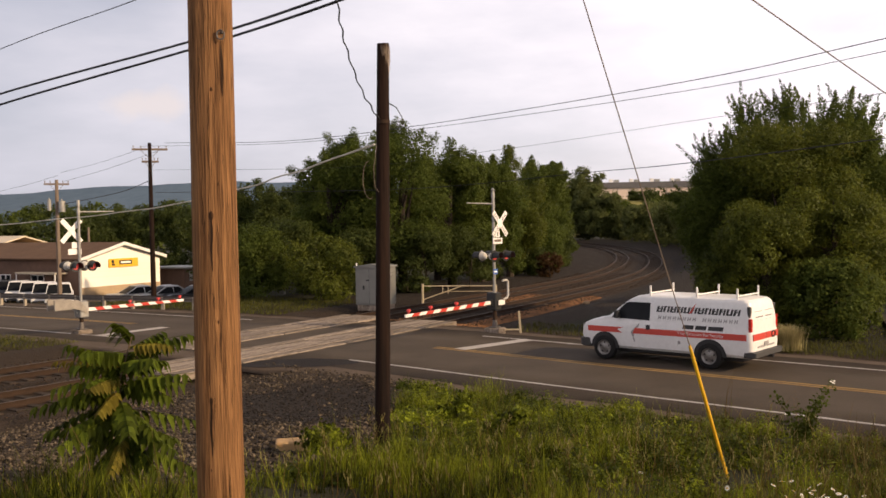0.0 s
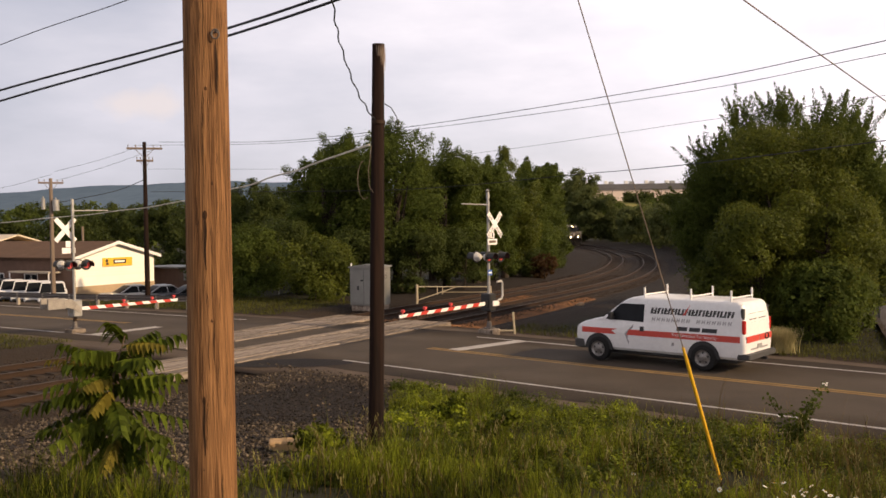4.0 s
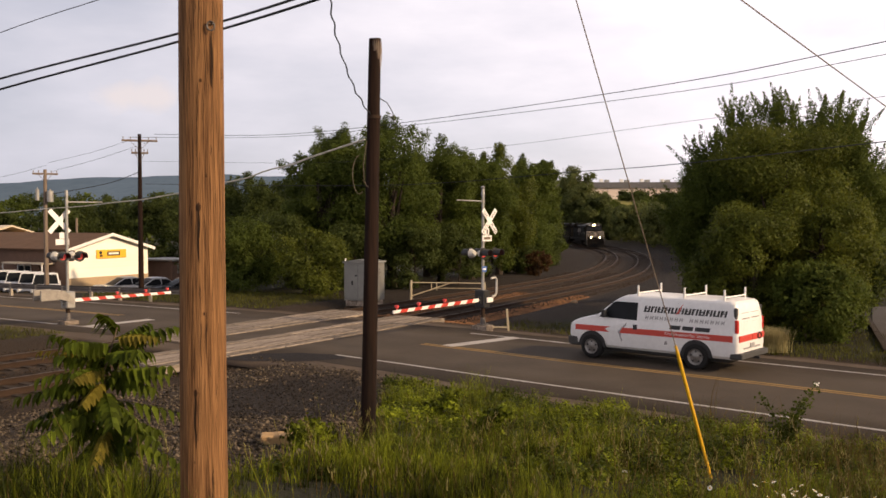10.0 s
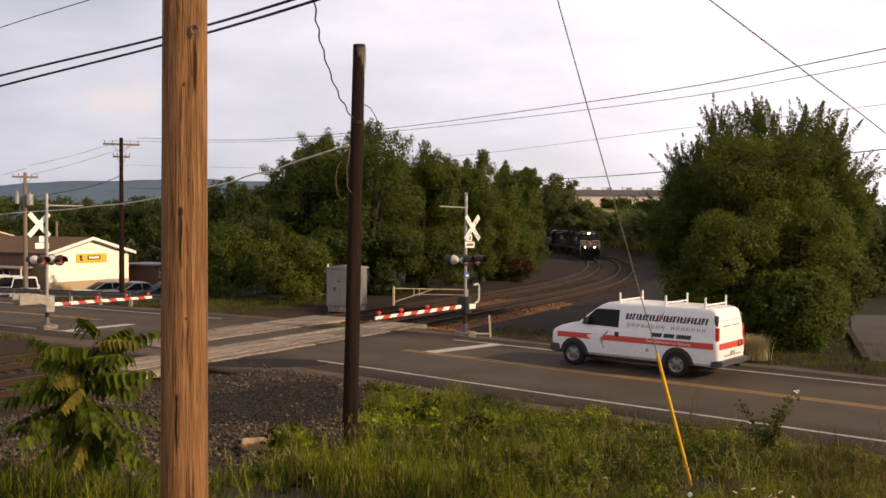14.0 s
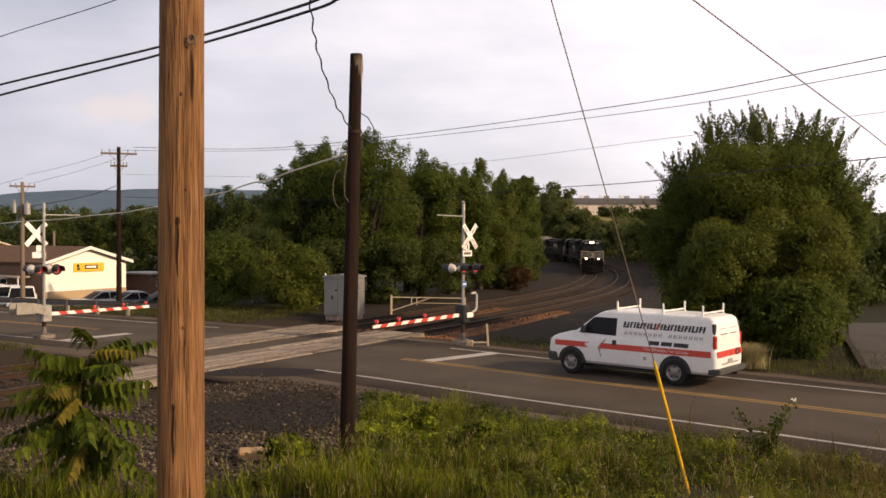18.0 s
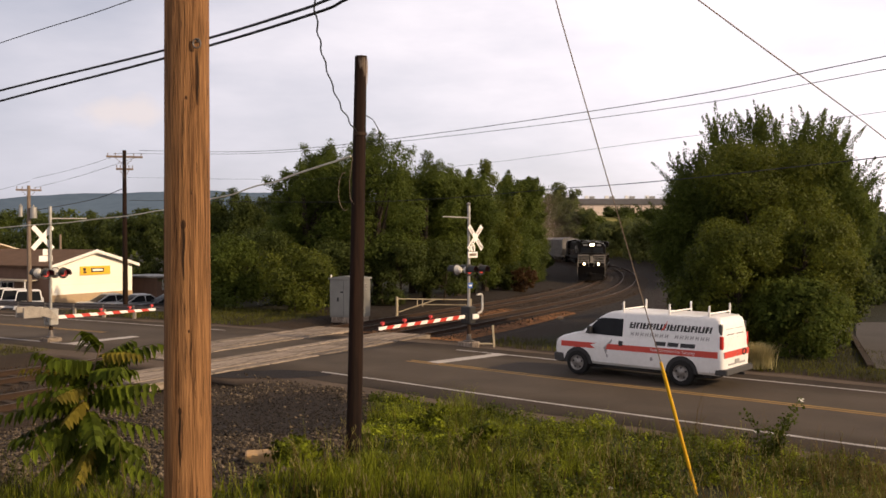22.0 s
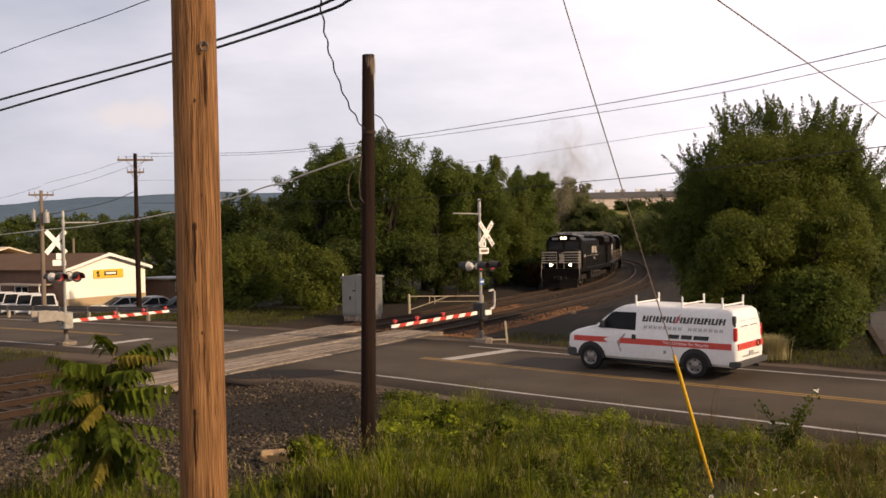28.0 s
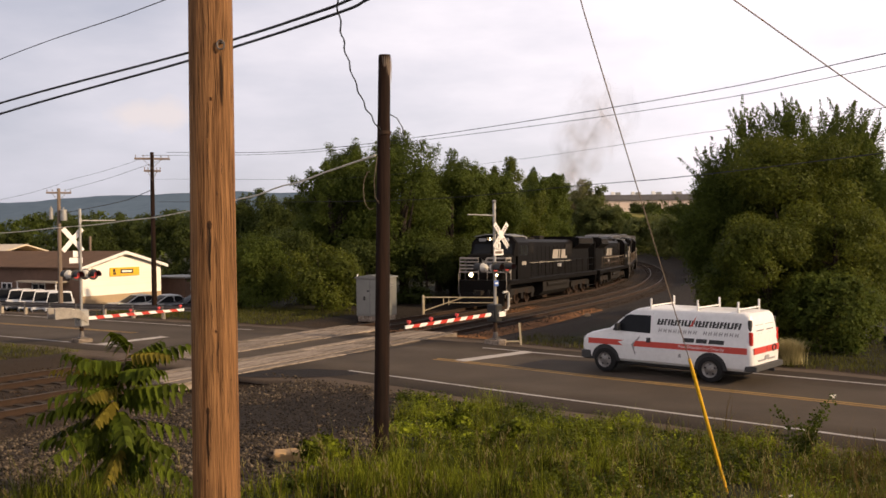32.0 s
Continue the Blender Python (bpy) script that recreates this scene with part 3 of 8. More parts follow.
def ribbon(line, a, b, lift, k0=0, k1=None, wob=0.0, seed=0):
    """A strip along the line between the offsets a and b (to its right)."""
    p = line[k0:k1]
    t = np.gradient(p[:, :2], axis=0)
    t /= np.linalg.norm(t, axis=1)[:, None]
    nrm = np.stack([t[:, 1], -t[:, 0]], 1)
    cols = np.linspace(a, b, 5)
    r = rng(seed)
    wobble = r.uniform(-wob, wob, (len(p), 2))
    v = []
    for j, o in enumerate(cols):
        oo = o + (wobble[:, 0] if j == 0 else wobble[:, 1] if j == 4 else 0)
        q = p[:, :2] + nrm * np.reshape(oo, (-1, 1)) if np.ndim(oo) else p[:, :2] + nrm * oo
        lat, _ = lateral(ROAD_LINE, q[:, 0], q[:, 1])
        base = -0.70 * smooth(48, 104, q[:, 1])
        v.append(np.column_stack([q, base + lift]))
    v = np.array(v)
    nc, nr = len(cols), len(p)
    verts = v.transpose(1, 0, 2).reshape(-1, 3)
    i = (np.arange(nr - 1)[:, None] * nc + np.arange(nc - 1)[None]).ravel()
    f = np.stack([i, i + 1, i + nc + 1, i + nc], 1)
    return verts, f


def slab(name, line, a, b, lift, material, thick=0.12, wob=0.0, seed=0):
    """A strip with edges of its own."""
    v, f = ribbon(line, a, b, lift, wob=wob, seed=seed)
    nr = len(v) // 5
    low = v.copy()
    low[:, 2] -= thick
    k = len(v)
    side = []
    for i in range(nr - 1):
        for c in (0, 4):
            p, q = i * 5 + c, (i + 1) * 5 + c
            side.append((p, q, k + q, k + p))
    return fast_mesh(name, np.vstack([v, low]), np.vstack([f, np.array(side)]), material)


def resample(line, step):
    d = np.concatenate([[0], np.cumsum(np.linalg.norm(np.diff(line[:, :2], axis=0), axis=1))])
    s = np.arange(0, d[-1], step)
    return np.stack([np.interp(s, d, line[:, 0]), np.interp(s, d, line[:, 1])], 1)


def build_road():
    line = resample(ROAD_LINE, 1.0)
    tagged(part("road", slab("road", line, -5.0, 4.5, 0.0, M["asphalt"], wob=0.12, seed=3), None), "worn two-lane asphalt road over a railway crossing", "road", kind="structure")
    tagged(part("shoulder", slab("shoulder", line, -6.5, -4.2, -0.012, M["shoulder"], wob=0.35, seed=4), None), "crumbling gravelly road shoulder", "road", kind="structure")
    tagged(part("shoulder", slab("shoulder", line, 4.0, 5.4, -0.012, M["shoulder"], wob=0.35, seed=5), None), "crumbling gravelly road shoulder", "road", kind="structure")
    _, al = lateral(line, np.array([-3.8, -12.6, -0.8, -14.5, 1.1, -9.0]), np.array([29.85, 36.4, 32.3, 41.8, 35.3, 43.0]))
    def stripe(name, off, w, k0, k1, material, label):
        p = resample(line, 0.5)[int(k0 * 2):int(k1 * 2)]
        tagged(part(name, slab(name, p, off - w / 2, off + w / 2, 0.005, material, thick=0.004, wob=0.012, seed=int(k0)), None), label, "road marking", kind="structure")
    end = 420.0
    stripe("edge_line", -3.75, 0.13, 0, al[0], M["line_white"], "worn white edge line painted on asphalt")
    stripe("edge_line", -3.75, 0.13, al[1], end, M["line_white"], "worn white edge line painted on asphalt")
    for o in (-0.12, 0.12):
        stripe("centre_line", o, 0.13, 0, al[2], M["line_yellow"], "double yellow centre line, faded")
        stripe("centre_line", o, 0.13, al[3], end, M["line_yellow"], "double yellow centre line, faded")
    stripe("edge_line", 3.45, 0.13, 0, al[4], M["line_white"], "worn white edge line painted on asphalt")
    stripe("edge_line", 3.45, 0.13, al[5], end, M["line_white"], "worn white edge line painted on asphalt")
    for p, q in (((0.5, 31.35), (3.15, 33.6)), ((-14.25, 37.2), (-12.35, 39.9))):
        p, q = Vector((*p, 0.007)), Vector((*q, 0.007))
        w = (q - p).normalized().cross(Vector((0, 0, 1))) * 0.28
        sh = Shape().add([p - w, q - w, q + w, p + w, *(v - Vector((0, 0, 0.004)) for v in (p - w, q - w, q + w, p + w))], [(0, 1, 2, 3), (0, 4, 5, 1), (1, 5, 6, 2), (2, 6, 7, 3), (3, 7, 4, 0)])
        tagged(part("stop_line", sh, M["line_white"], None, smooth=0), "broad worn white stop line", "road marking", kind="structure")
    sh = Shape()
    r = rng(9)
    ring = [(-4.7 + 1.9 * math.cos(a) * (1 + 0.2 * r.rand()), 28.9 + 0.75 * math.sin(a) * (1 + 0.25 * r.rand()), 0.004) for a in np.linspace(0, 2 * math.pi, 22, endpoint=False)]
    sh.add(ring, [tuple(range(22))])
    tagged(part("road_patch", sh, M["patch"], None, smooth=0), "dark broken asphalt patch at the crossing", "road", kind="structure")


def build_tracks():
    steps = np.arange(-58, 300, 2.0)
    for nm, off, p0, p1 in (("far_track", 0.0, 1.2, 13.2), ("near_track", GAP, -2.8, 12.6)):
        root = thing("railway_track", Matrix(), "rusty railway track on brown ballast bending away to woods", "railway track", "parallel tracks", "structure")
        # ballast bed
        prof = [(-2.7, -0.46), (-1.75, -0.19), (-0.7, -0.195), (0.7, -0.195), (1.75, -0.19), (2.7, -0.46)]
        for lo, hi in ((-58, p0), (p1, p1 + 17), (p1 + 17, 300)):
            ss_ = [s for s in np.arange(lo, hi + 0.01, (hi - lo) / max(2, int((hi - lo) / 2)))]
            rows = [[on_track(s, off + a, RAIL_TOP + h) for a, h in prof] for s in ss_]
            sh = Shape().rings(rows, closed=False, caps=False)
            part("ballast", sh, M["rust"] if p1 <= lo < p1 + 1 else M["ballast"], root)
        # rails
        for g in (-0.7525, 0.7525):
            web = [(-0.07, -0.18), (-0.07, -0.165), (-0.012, -0.15), (-0.012, -0.045), (-0.036, -0.035), (-0.036, -0.004), (0.036, -0.004), (0.036, -0.035), (0.012, -0.045), (0.012, -0.15), (0.07, -0.165), (0.07, -0.18)]
            rows = [[on_track(s, off + g + a, RAIL_TOP + h) for a, h in web] for s in steps]
            ra = part("rail", Shape().rings(rows), M["rail_side"], root, "rusty steel rail")
            head = [(-0.03, -0.004), (-0.024, 0.0), (0.024, 0.0), (0.03, -0.004)]
            rows = [[on_track(s, off + g + a, RAIL_TOP + h) for a, h in head] for s in steps]
            part("rail_head", Shape().rings(rows), M["rail"], ra, "polished running surface")
        # sleepers: those near the crossing one by one, the rest joined
        base = Shape().box(-1.3, 1.3, -0.11, 0.11, -0.30, -0.155, 0.015).mesh("sleeper", M["sleeper"], 0)
        rest = Shape()
        s, k = -26.0, 0
        r = rng(int(off) + 2)
        while s < 170:
            if not p0 - 0.3 < s < p1 + 0.3:
                c, d = on_track(s, off, RAIL_TOP), on_track(s + 0.1, off, RAIL_TOP)
                m = Matrix.Translation(c) @ Matrix.Rotation(math.atan2(d.y - c.y, d.x - c.x) - math.pi / 2 + r.uniform(-0.02, 0.02), 4, "Z")
                if s < 52:
                    part("sleeper", base, None, root, m=m)
                else:
                    rest.box(-1.3, 1.3, -0.11, 0.11, -0.30, -0.155, 0, m)
                k += 1
            s += 0.54
        far = part("sleepers", rest, M["sleeper"], root, smooth=0)
        far["kind"] = "stuff"
        # concrete crossing panels: one row between the rails, one along each outer side
        for a0, a1 in ((-0.66, 0.66), (-1.28, -0.845), (0.845, 1.28)):
            n = max(1, round((p1 - p0) / 2.4))
            ln = (p1 - p0) / n
            for i in range(n):
                c, d = on_track(p0 + ln * i + 0.015, off), on_track(p0 + ln * (i + 1) - 0.015, off)
                m = Matrix.Translation(c) @ Matrix.Rotation(math.atan2(d.y - c.y, d.x - c.x) - math.pi / 2, 4, "Z")
                sh = Shape().box(a0, a1, 0, (d - c).length, -0.2, RAIL_TOP + 0.004 + 0.006 * ((i * 7 + int(off)) % 3), 0.02)
                part("panel", sh, M["concrete"], root, m=m, smooth=0)


build_ground()
build_road()
build_tracks()


# ---------------------------------------------------------------- trees and woods
def leaf_cards(pos, nrm, size, r, droop=0.15, aspect=0.75):
    """Leaf blades, each folded along its midrib, at the points with about the normals given."""
    n = len(pos)
    nrm = nrm + r.normal(0, 0.55, (n, 3))
    nrm /= np.linalg.norm(nrm, axis=1)[:, None] + 1e-9
    t = np.cross(nrm, r.normal(0, 1, (n, 3)))
    t /= np.linalg.norm(t, axis=1)[:, None] + 1e-9
    t[:, 2] -= droop
    t /= np.linalg.norm(t, axis=1)[:, None] + 1e-9
    b = np.cross(nrm, t)
    s = (size * r.uniform(0.6, 1.35, n))[:, None]
    v = np.stack([pos, pos + t * s * 0.5 + b * s * aspect / 2 + nrm * s * 0.08, pos + t * s, pos + t * s * 0.5 - b * s * aspect / 2 + nrm * s * 0.08], 1)
    i = np.arange(n)[:, None] * 4
    return v.reshape(-1, 3), np.hstack([i, i + 1, i + 2, i + 3])


def small_leaves(pos, nrm, size, r):
    """Many small three-cornered leaves for crowns that stay far off."""
    n = len(pos)
    nrm = nrm + r.normal(0, 0.55, (n, 3))
    nrm /= np.linalg.norm(nrm, axis=1)[:, None] + 1e-9
    t = np.cross(nrm, r.normal(0, 1, (n, 3)))
    t /= np.linalg.norm(t, axis=1)[:, None] + 1e-9
    t[:, 2] -= 0.15
    b = np.cross(nrm, t)
    s = (size * r.uniform(0.6, 1.35, n))[:, None]
    v = np.stack([pos - t * s * 0.45, pos + t * s * 0.50 + b * s * 0.46, pos + t * s * 0.25 - b * s * 0.52], 1)
    i = np.arange(n)[:, None] * 3
    return v.reshape(-1, 3), np.hstack([i, i + 1, i + 2])


def crown_points(h, rad, r, n, lobes=16, low=0.22, spiky=0.0, spray=0.21):
    """Points and outward normals of an uneven crown made of many clumps."""
    pos, nrm, centres = [], [], []
    mid, half = h * (1 + low) / 2, h * (1 - low) / 2
    for k in range(lobes):
        z = r.uniform(-0.85, 0.86)
        wide = math.sqrt(max(0.05, 1 - abs(z) ** 2.4))
        a, q = r.uniform(0, 2 * math.pi), rad * wide * math.sqrt(r.uniform(0.12, 0.75))
        c = np.array([q * math.cos(a), q * math.sin(a), mid + z * half * 0.86])
        lr = rad * r.uniform(0.24, 0.40)
        centres.append((c, lr, 1.0))
    upper = [q for q in centres if q[0][2] > mid - 0.15 * half]
    # upright feathery shoots that fan out from the top of the crown
    for k in range(int(spiky)):
        base, lr0, _ = upper[r.randint(0, len(upper))]
        d = base - np.array([0, 0, mid - 0.35 * half])
        d = d / np.linalg.norm(d) + r.normal(0, 0.42, 3)
        d /= np.linalg.norm(d)
        d[2] = max(d[2], 0.25)
        c = base + d * lr0 * 0.80
        d = d * np.array([0.9, 0.9, 1.0]) + np.array([0, 0, 0.38]) + r.normal(0, 0.12, 3)
        d /= np.linalg.norm(d)
        ln, m = r.uniform(0.5, 1.0) * min(1.9, rad * 0.6) * (0.21 / spray) ** 0.5, 300
        for j in range(2):
            u = r.uniform(0, 1, m // 2)
            side = r.normal(0, 1, (m // 2, 3))
            side /= np.linalg.norm(side, axis=1)[:, None]
            wid = (spray * (1.2 * np.sin(math.pi * (0.12 + 0.85 * u)) ** 0.8 if spray > 0.3 else (1 - u) ** 0.6) + 0.02)[:, None] * np.sqrt(r.uniform(0.1, 1, m // 2))[:, None]
            e = d + r.normal(0, 0.10, 3)
            pos.append(c + e * ln * (0.75 + 0.25 * j) * u[:, None] + side * wid)
            nrm.append(side + d * 0.4)
    w = np.array([lr ** 2 * st for _, lr, st in centres])
    share = (w / w.sum() * n).astype(int)
    for (c, lr, st), m in zip(centres, share):
        sub = max(8, int(m / 32))
        d0 = r.normal(0, 1, (sub, 3))
        d0 /= np.linalg.norm(d0, axis=1)[:, None]
        pick = d0[r.randint(0, sub, m)] + r.normal(0, 0.28, (m, 3))
        d = pick / (np.linalg.norm(pick, axis=1)[:, None] + 1e-9)
        rr = lr * (1.0 + r.normal(0, 0.20, m))[:, None]
        p = c + d * rr * np.array([1, 1, 0.85 * st])
        pos.append(p), nrm.append(d + np.array([0, 0, 0.35]))
    pos, nrm = np.vstack(pos), np.vstack(nrm)
    return pos, nrm, centres


def trunk_shape(h, rad, centres, r, thick):
    sh = Shape()
    top = Vector((r.uniform(-0.3, 0.3), r.uniform(-0.3, 0.3), h * 0.82))
    pts = [Vector((0, 0, -0.4)), Vector((0.02, 0, 0.25)), Vector((r.uniform(-0.15, 0.15), r.uniform(-0.15, 0.15), h * 0.35)), top * 0.75 + Vector((0, 0, h * 0.05)), top]
    sh.tube(pts, [thick * 1.35, thick, thick * 0.75, thick * 0.45, thick * 0.12], 8)
    for c, lr, st in centres[:11]:
        z0 = min(h * r.uniform(0.2, 0.5), c[2] * 0.8)
        a = Vector((pts[2].x * z0 / (h * 0.35), pts[2].y * z0 / (h * 0.35), z0))
        b = Vector(c)
        sh.tube([a, a.lerp(b, 0.5) + Vector((0, 0, -0.05 * h * 0.3)), b], [thick * 0.42, thick * 0.26, thick * 0.06], 5)
    return sh


def tree(name, x, y, h, rad, material, seed, leaf=0.26, n=13000, lobes=24, low=0.2, spiky=0, spray=0.21, label="", category="tree", group="", thick=None):
    r = rng(seed)
    fine = leaf > 0.1
    pos, nrm, centres = crown_points(h, rad, r, int(n * 1.75) if fine else n, lobes, low, spiky, spray)
    z = Z(x, y)
    root = thing(name, pose(x, y, z), label, category, group)
    size = np.full(len(pos), leaf)
    size[:300 * int(spiky)] *= 0.85
    v, f = small_leaves(pos, nrm, size * 0.80, r) if fine else leaf_cards(pos, nrm, size, r)
    v[:, 2] = np.maximum(v[:, 2], 0.02)
    part("crown", fast_mesh("crown", v, f, M[material]), None, root)
    part("trunk", trunk_shape(h, rad, centres, r, thick or 0.03 * h), M["bark"], root)
    return root


LT = "broadleaf tree with dense green crown beside the track"
LEFT_TREES = [  # x, y, height, radius, leaf tone
    (-7.6, 62, 10.2, 2.7, "leaf", 0), (-2.7, 60.5, 10.7, 3.1, "leaf", 3), (-5.2, 66, 9.6, 3.0, "leaf", 0), (0.6, 65, 9.3, 2.7, "leaf", 0), (3.0, 70, 10.2, 2.8, "leaf", 2),
    (5.8, 79, 10.0, 3.0, "leaf_light", 0), (9.6, 94, 10.6, 3.3, "leaf", 0), (12.6, 114, 11.8, 3.3, "leaf", 3), (15.5, 138, 12.6, 3.4, "leaf", 0), (-9.0, 76, 9.0, 2.9, "leaf_dark", 0),
    (-15.0, 86, 10.0, 3.2, "leaf_dark", 0), (-20.0, 88, 9.0, 3.0, "leaf_dark", 0), (-0.5, 75, 9.4, 3.2, "leaf_dark", 0), (7.0, 104, 11.0, 3.6, "leaf_dark", 0), (16.5, 168, 13.0, 3.8, "leaf", 0), (11.0, 128, 11.8, 3.8, "leaf_dark", 0)]
for i, (x, y, h, rd, mt, sp) in enumerate(LEFT_TREES):
    tree("tree", x, y, h * 1.07, rd * 1.1, mt, 100 + i, leaf=0.155 + 0.0018 * (y - 55), n=27000 if y < 90 else 13000, lobes=34, low=0.06, spiky=40, spray=0.42, label=LT, group="trees beside the track")

RT = "tall dense tree with dark feathery crown beside the road"
tree("tree", 14.0, 41.0, 9.3, 2.9, "leaf", 140, leaf=0.105, n=49896, lobes=40, low=0.0, spiky=120, label=RT, group="roadside trees")
tree("tree", 16.6, 39.6, 9.7, 2.8, "leaf", 141, leaf=0.105, n=52164, lobes=54, low=0.0, spiky=190, label=RT, group="roadside trees")
tree("tree", 13.0, 40.2, 7.8, 2.1, "leaf", 142, leaf=0.105, n=38556, lobes=34, low=0.0, spiky=18, label=RT, group="roadside trees")
tree("tree", 14.5, 37.2, 8.8, 2.9, "leaf_light", 143, leaf=0.105, n=63504, lobes=44, low=0.0, label="leafy green tree crowded against darker trees", group="roadside trees")
tree("tree", 12.5, 34.8, 5.1, 2.0, "leaf_light", 144, leaf=0.105, n=34020, lobes=36, low=-0.03, label="bushy young tree with light green leaves at the roadside", group="roadside trees")
tree("tree", 15.2, 35.2, 6.1, 2.1, "leaf_light", 145, leaf=0.105, n=34020, lobes=36, low=-0.03, label="bushy young tree with mid green leaves at the roadside", group="roadside trees")
tree("tree", 17.35, 38.4, 8.0, 1.9, "leaf", 146, leaf=0.105, n=27216, lobes=46, low=0.0, spiky=46, label=RT, group="roadside trees")

SH = "dense leafy shrub at the edge of the woods"
SHRUBS = [(-7.2, 53.0, 4.0, 2.1, "leaf_light"), (-11.4, 56.5, 4.6, 2.5, "leaf"), (-9.6, 60, 5.2, 2.6, "leaf_dark"), (-14.5, 60, 4.4, 2.6, "leaf_dark"), (-5.0, 57.5, 4.4, 2.0, "leaf_dark"),
          (-1.2, 58.5, 4.2, 2.3, "leaf_dark"), (1.8, 62.5, 4.6, 2.2, "leaf_dark"), (4.6, 74, 4.6, 2.2, "leaf"), (7.6, 82, 4.2, 2.2, "leaf_dark"), (9.6, 88, 3.6, 1.9, "leaf"),
          (12.2, 101, 4.8, 2.4, "leaf_dark"), (15.4, 119, 5.0, 2.4, "leaf"), (18.0, 140, 5.2, 2.4, "leaf_dark"), (14.7, 46.0, 1.5, 1.2, "leaf_light"), (9.3, 79.0, 2.3, 1.3, "leaf_brown"), (15.5, 47, 4.2, 2.6, "leaf_dark"), (11.4, 36.2, 2.6, 1.4, "leaf_light"), (14.1, 32.6, 3.2, 1.6, "leaf"), (16.1, 35.8, 3.4, 1.6, "leaf"), (12.0, 37.0, 3.8, 1.7, "leaf_dark"), (17.3, 38.0, 4.0, 1.6, "leaf_dark")]
for i, (x, y, h, rd, mt) in enumerate(SHRUBS):
    tree("shrub", x, y, h, rd, mt, 200 + i, leaf=0.16 + 0.001 * (y - 50), n=2000 if mt == "leaf_brown" else 8500, lobes=20, low=-0.05, label=SH, category="shrub", group="shrubs at the woods' edge", thick=0.06)


def far_woods(name, spots, material, seed, leaf, n, label):
    """Distant woodland, one joined mass."""
    vs, fs, k = [], [], 0
    sh = Shape()
    for i, (x, y, h, rd) in enumerate(spots):
        r = rng(seed + i)
        pos, nrm, cs = crown_points(h, rd, r, int(n * 1.15), 14, 0.02)
        v, f = small_leaves(pos, nrm, leaf, r)
        z = Z(x, y)
        v += np.array([x, y, z])
        vs.append(v), fs.append(f + k)
        k += len(v)
    ob = part(name, fast_mesh(name, np.vstack(vs), np.vstack(fs), M[material]), None)
    tagged(ob, label, "woods", kind="stuff")


_r = rng(77)
far_woods("woods", [(x + _r.uniform(-2, 2), 118 + _r.uniform(-10, 30) - 0.25 * x, _r.uniform(9.2, 11.6), _r.uniform(3.8, 5.2)) for x in np.arange(-98, -8, 3.4)], "leaf_dark", 300, 0.34, 4600, "dark belt of distant broadleaf woods")
far_woods("woods", [(x + _r.uniform(-2, 2), 190 + _r.uniform(-10, 40), _r.uniform(9.5, 13), _r.uniform(4.5, 6.5)) for x in np.arange(-125, 0, 5)], "leaf", 330, 0.7, 1800, "distant broadleaf woods below the ridge")
far_woods("woods", [(on_track(s, 15 + _r.uniform(-2.5, 3)).x, on_track(s, 15).y + _r.uniform(-2, 2), _r.uniform(6.0, 7.6) + 2.6 * float(smooth(115, 165, s)), _r.uniform(3.6, 4.6)) for s in np.arange(70, 184, 6.0)], "leaf_hazed", 360, 0.42, 3600, "dark shaded woods beside the track bend")
far_woods("woods", [(on_track(s, 24 + _r.uniform(-3, 4)).x, on_track(s, 24).y, _r.uniform(6.5, 9.0), _r.uniform(4, 5.5)) for s in np.arange(62, 190, 8.0)], "leaf_hazed", 390, 0.5, 2000, "dark shaded woods beside the track bend")
far_woods("woods", [(x + _r.uniform(-2, 2), 232 + _r.uniform(-6, 12), _r.uniform(7.0, 9.0), _r.uniform(4, 5)) for x in np.arange(2, 72, 5)], "leaf_hazed", 420, 0.6, 1800, "distant woods behind the track bend")
far_woods("woods", [(x, y, h, 5.0) for x, y, h in ((20, 214, 9), (24, 224, 9.5), (12, 206, 12))], "leaf", 450, 0.5, 2800, "tall distant trees behind the track bend")
far_woods("woods", [(27.0, 248, 21.0, 5.8), (32.0, 242, 21.4, 5.8), (35.6, 239, 20.6, 5.4), (38.6, 238, 19.4, 5.0), (40.2, 231, 15.8, 4.6), (41.6, 226, 12.0, 4.2), (44.8, 225, 7.2, 3.8), (48.2, 225, 6.4, 3.8), (36.5, 230, 14.0, 5.0), (33.5, 233, 13.0, 5.0)], "leaf_hazed", 455, 0.42, 7500, "tall broadleaf trees behind the track bend")
far_woods("woods", [(30 + 4.5 * i + _r.uniform(-1, 1), 58 + 2.0 * i + _r.uniform(-3, 3), _r.uniform(4.6, 6.6), _r.uniform(3.2, 4.2)) for i in range(10)], "leaf_dark", 470, 0.34, 2600, "low dark woods beyond the driveway")
far_woods("woods", [(x + _r.uniform(-3, 3), 300 + _r.uniform(-8, 8) + 0.3 * x, _r.uniform(5.5, 8.5), _r.uniform(5, 7)) for x in np.arange(5, 125, 7)], "leaf", 500, 0.8, 1400, "scattered distant trees below the factory")
far_woods("woods", [(x + _r.uniform(-3, 3), 392 + _r.uniform(-8, 8), _r.uniform(3.2, 4.8), _r.uniform(4, 6)) for x in (86, 92, 100, 108, 113, 118, 127, 136, 149)], "leaf_dark", 530, 0.9, 1200, "scattered distant trees below the factory")


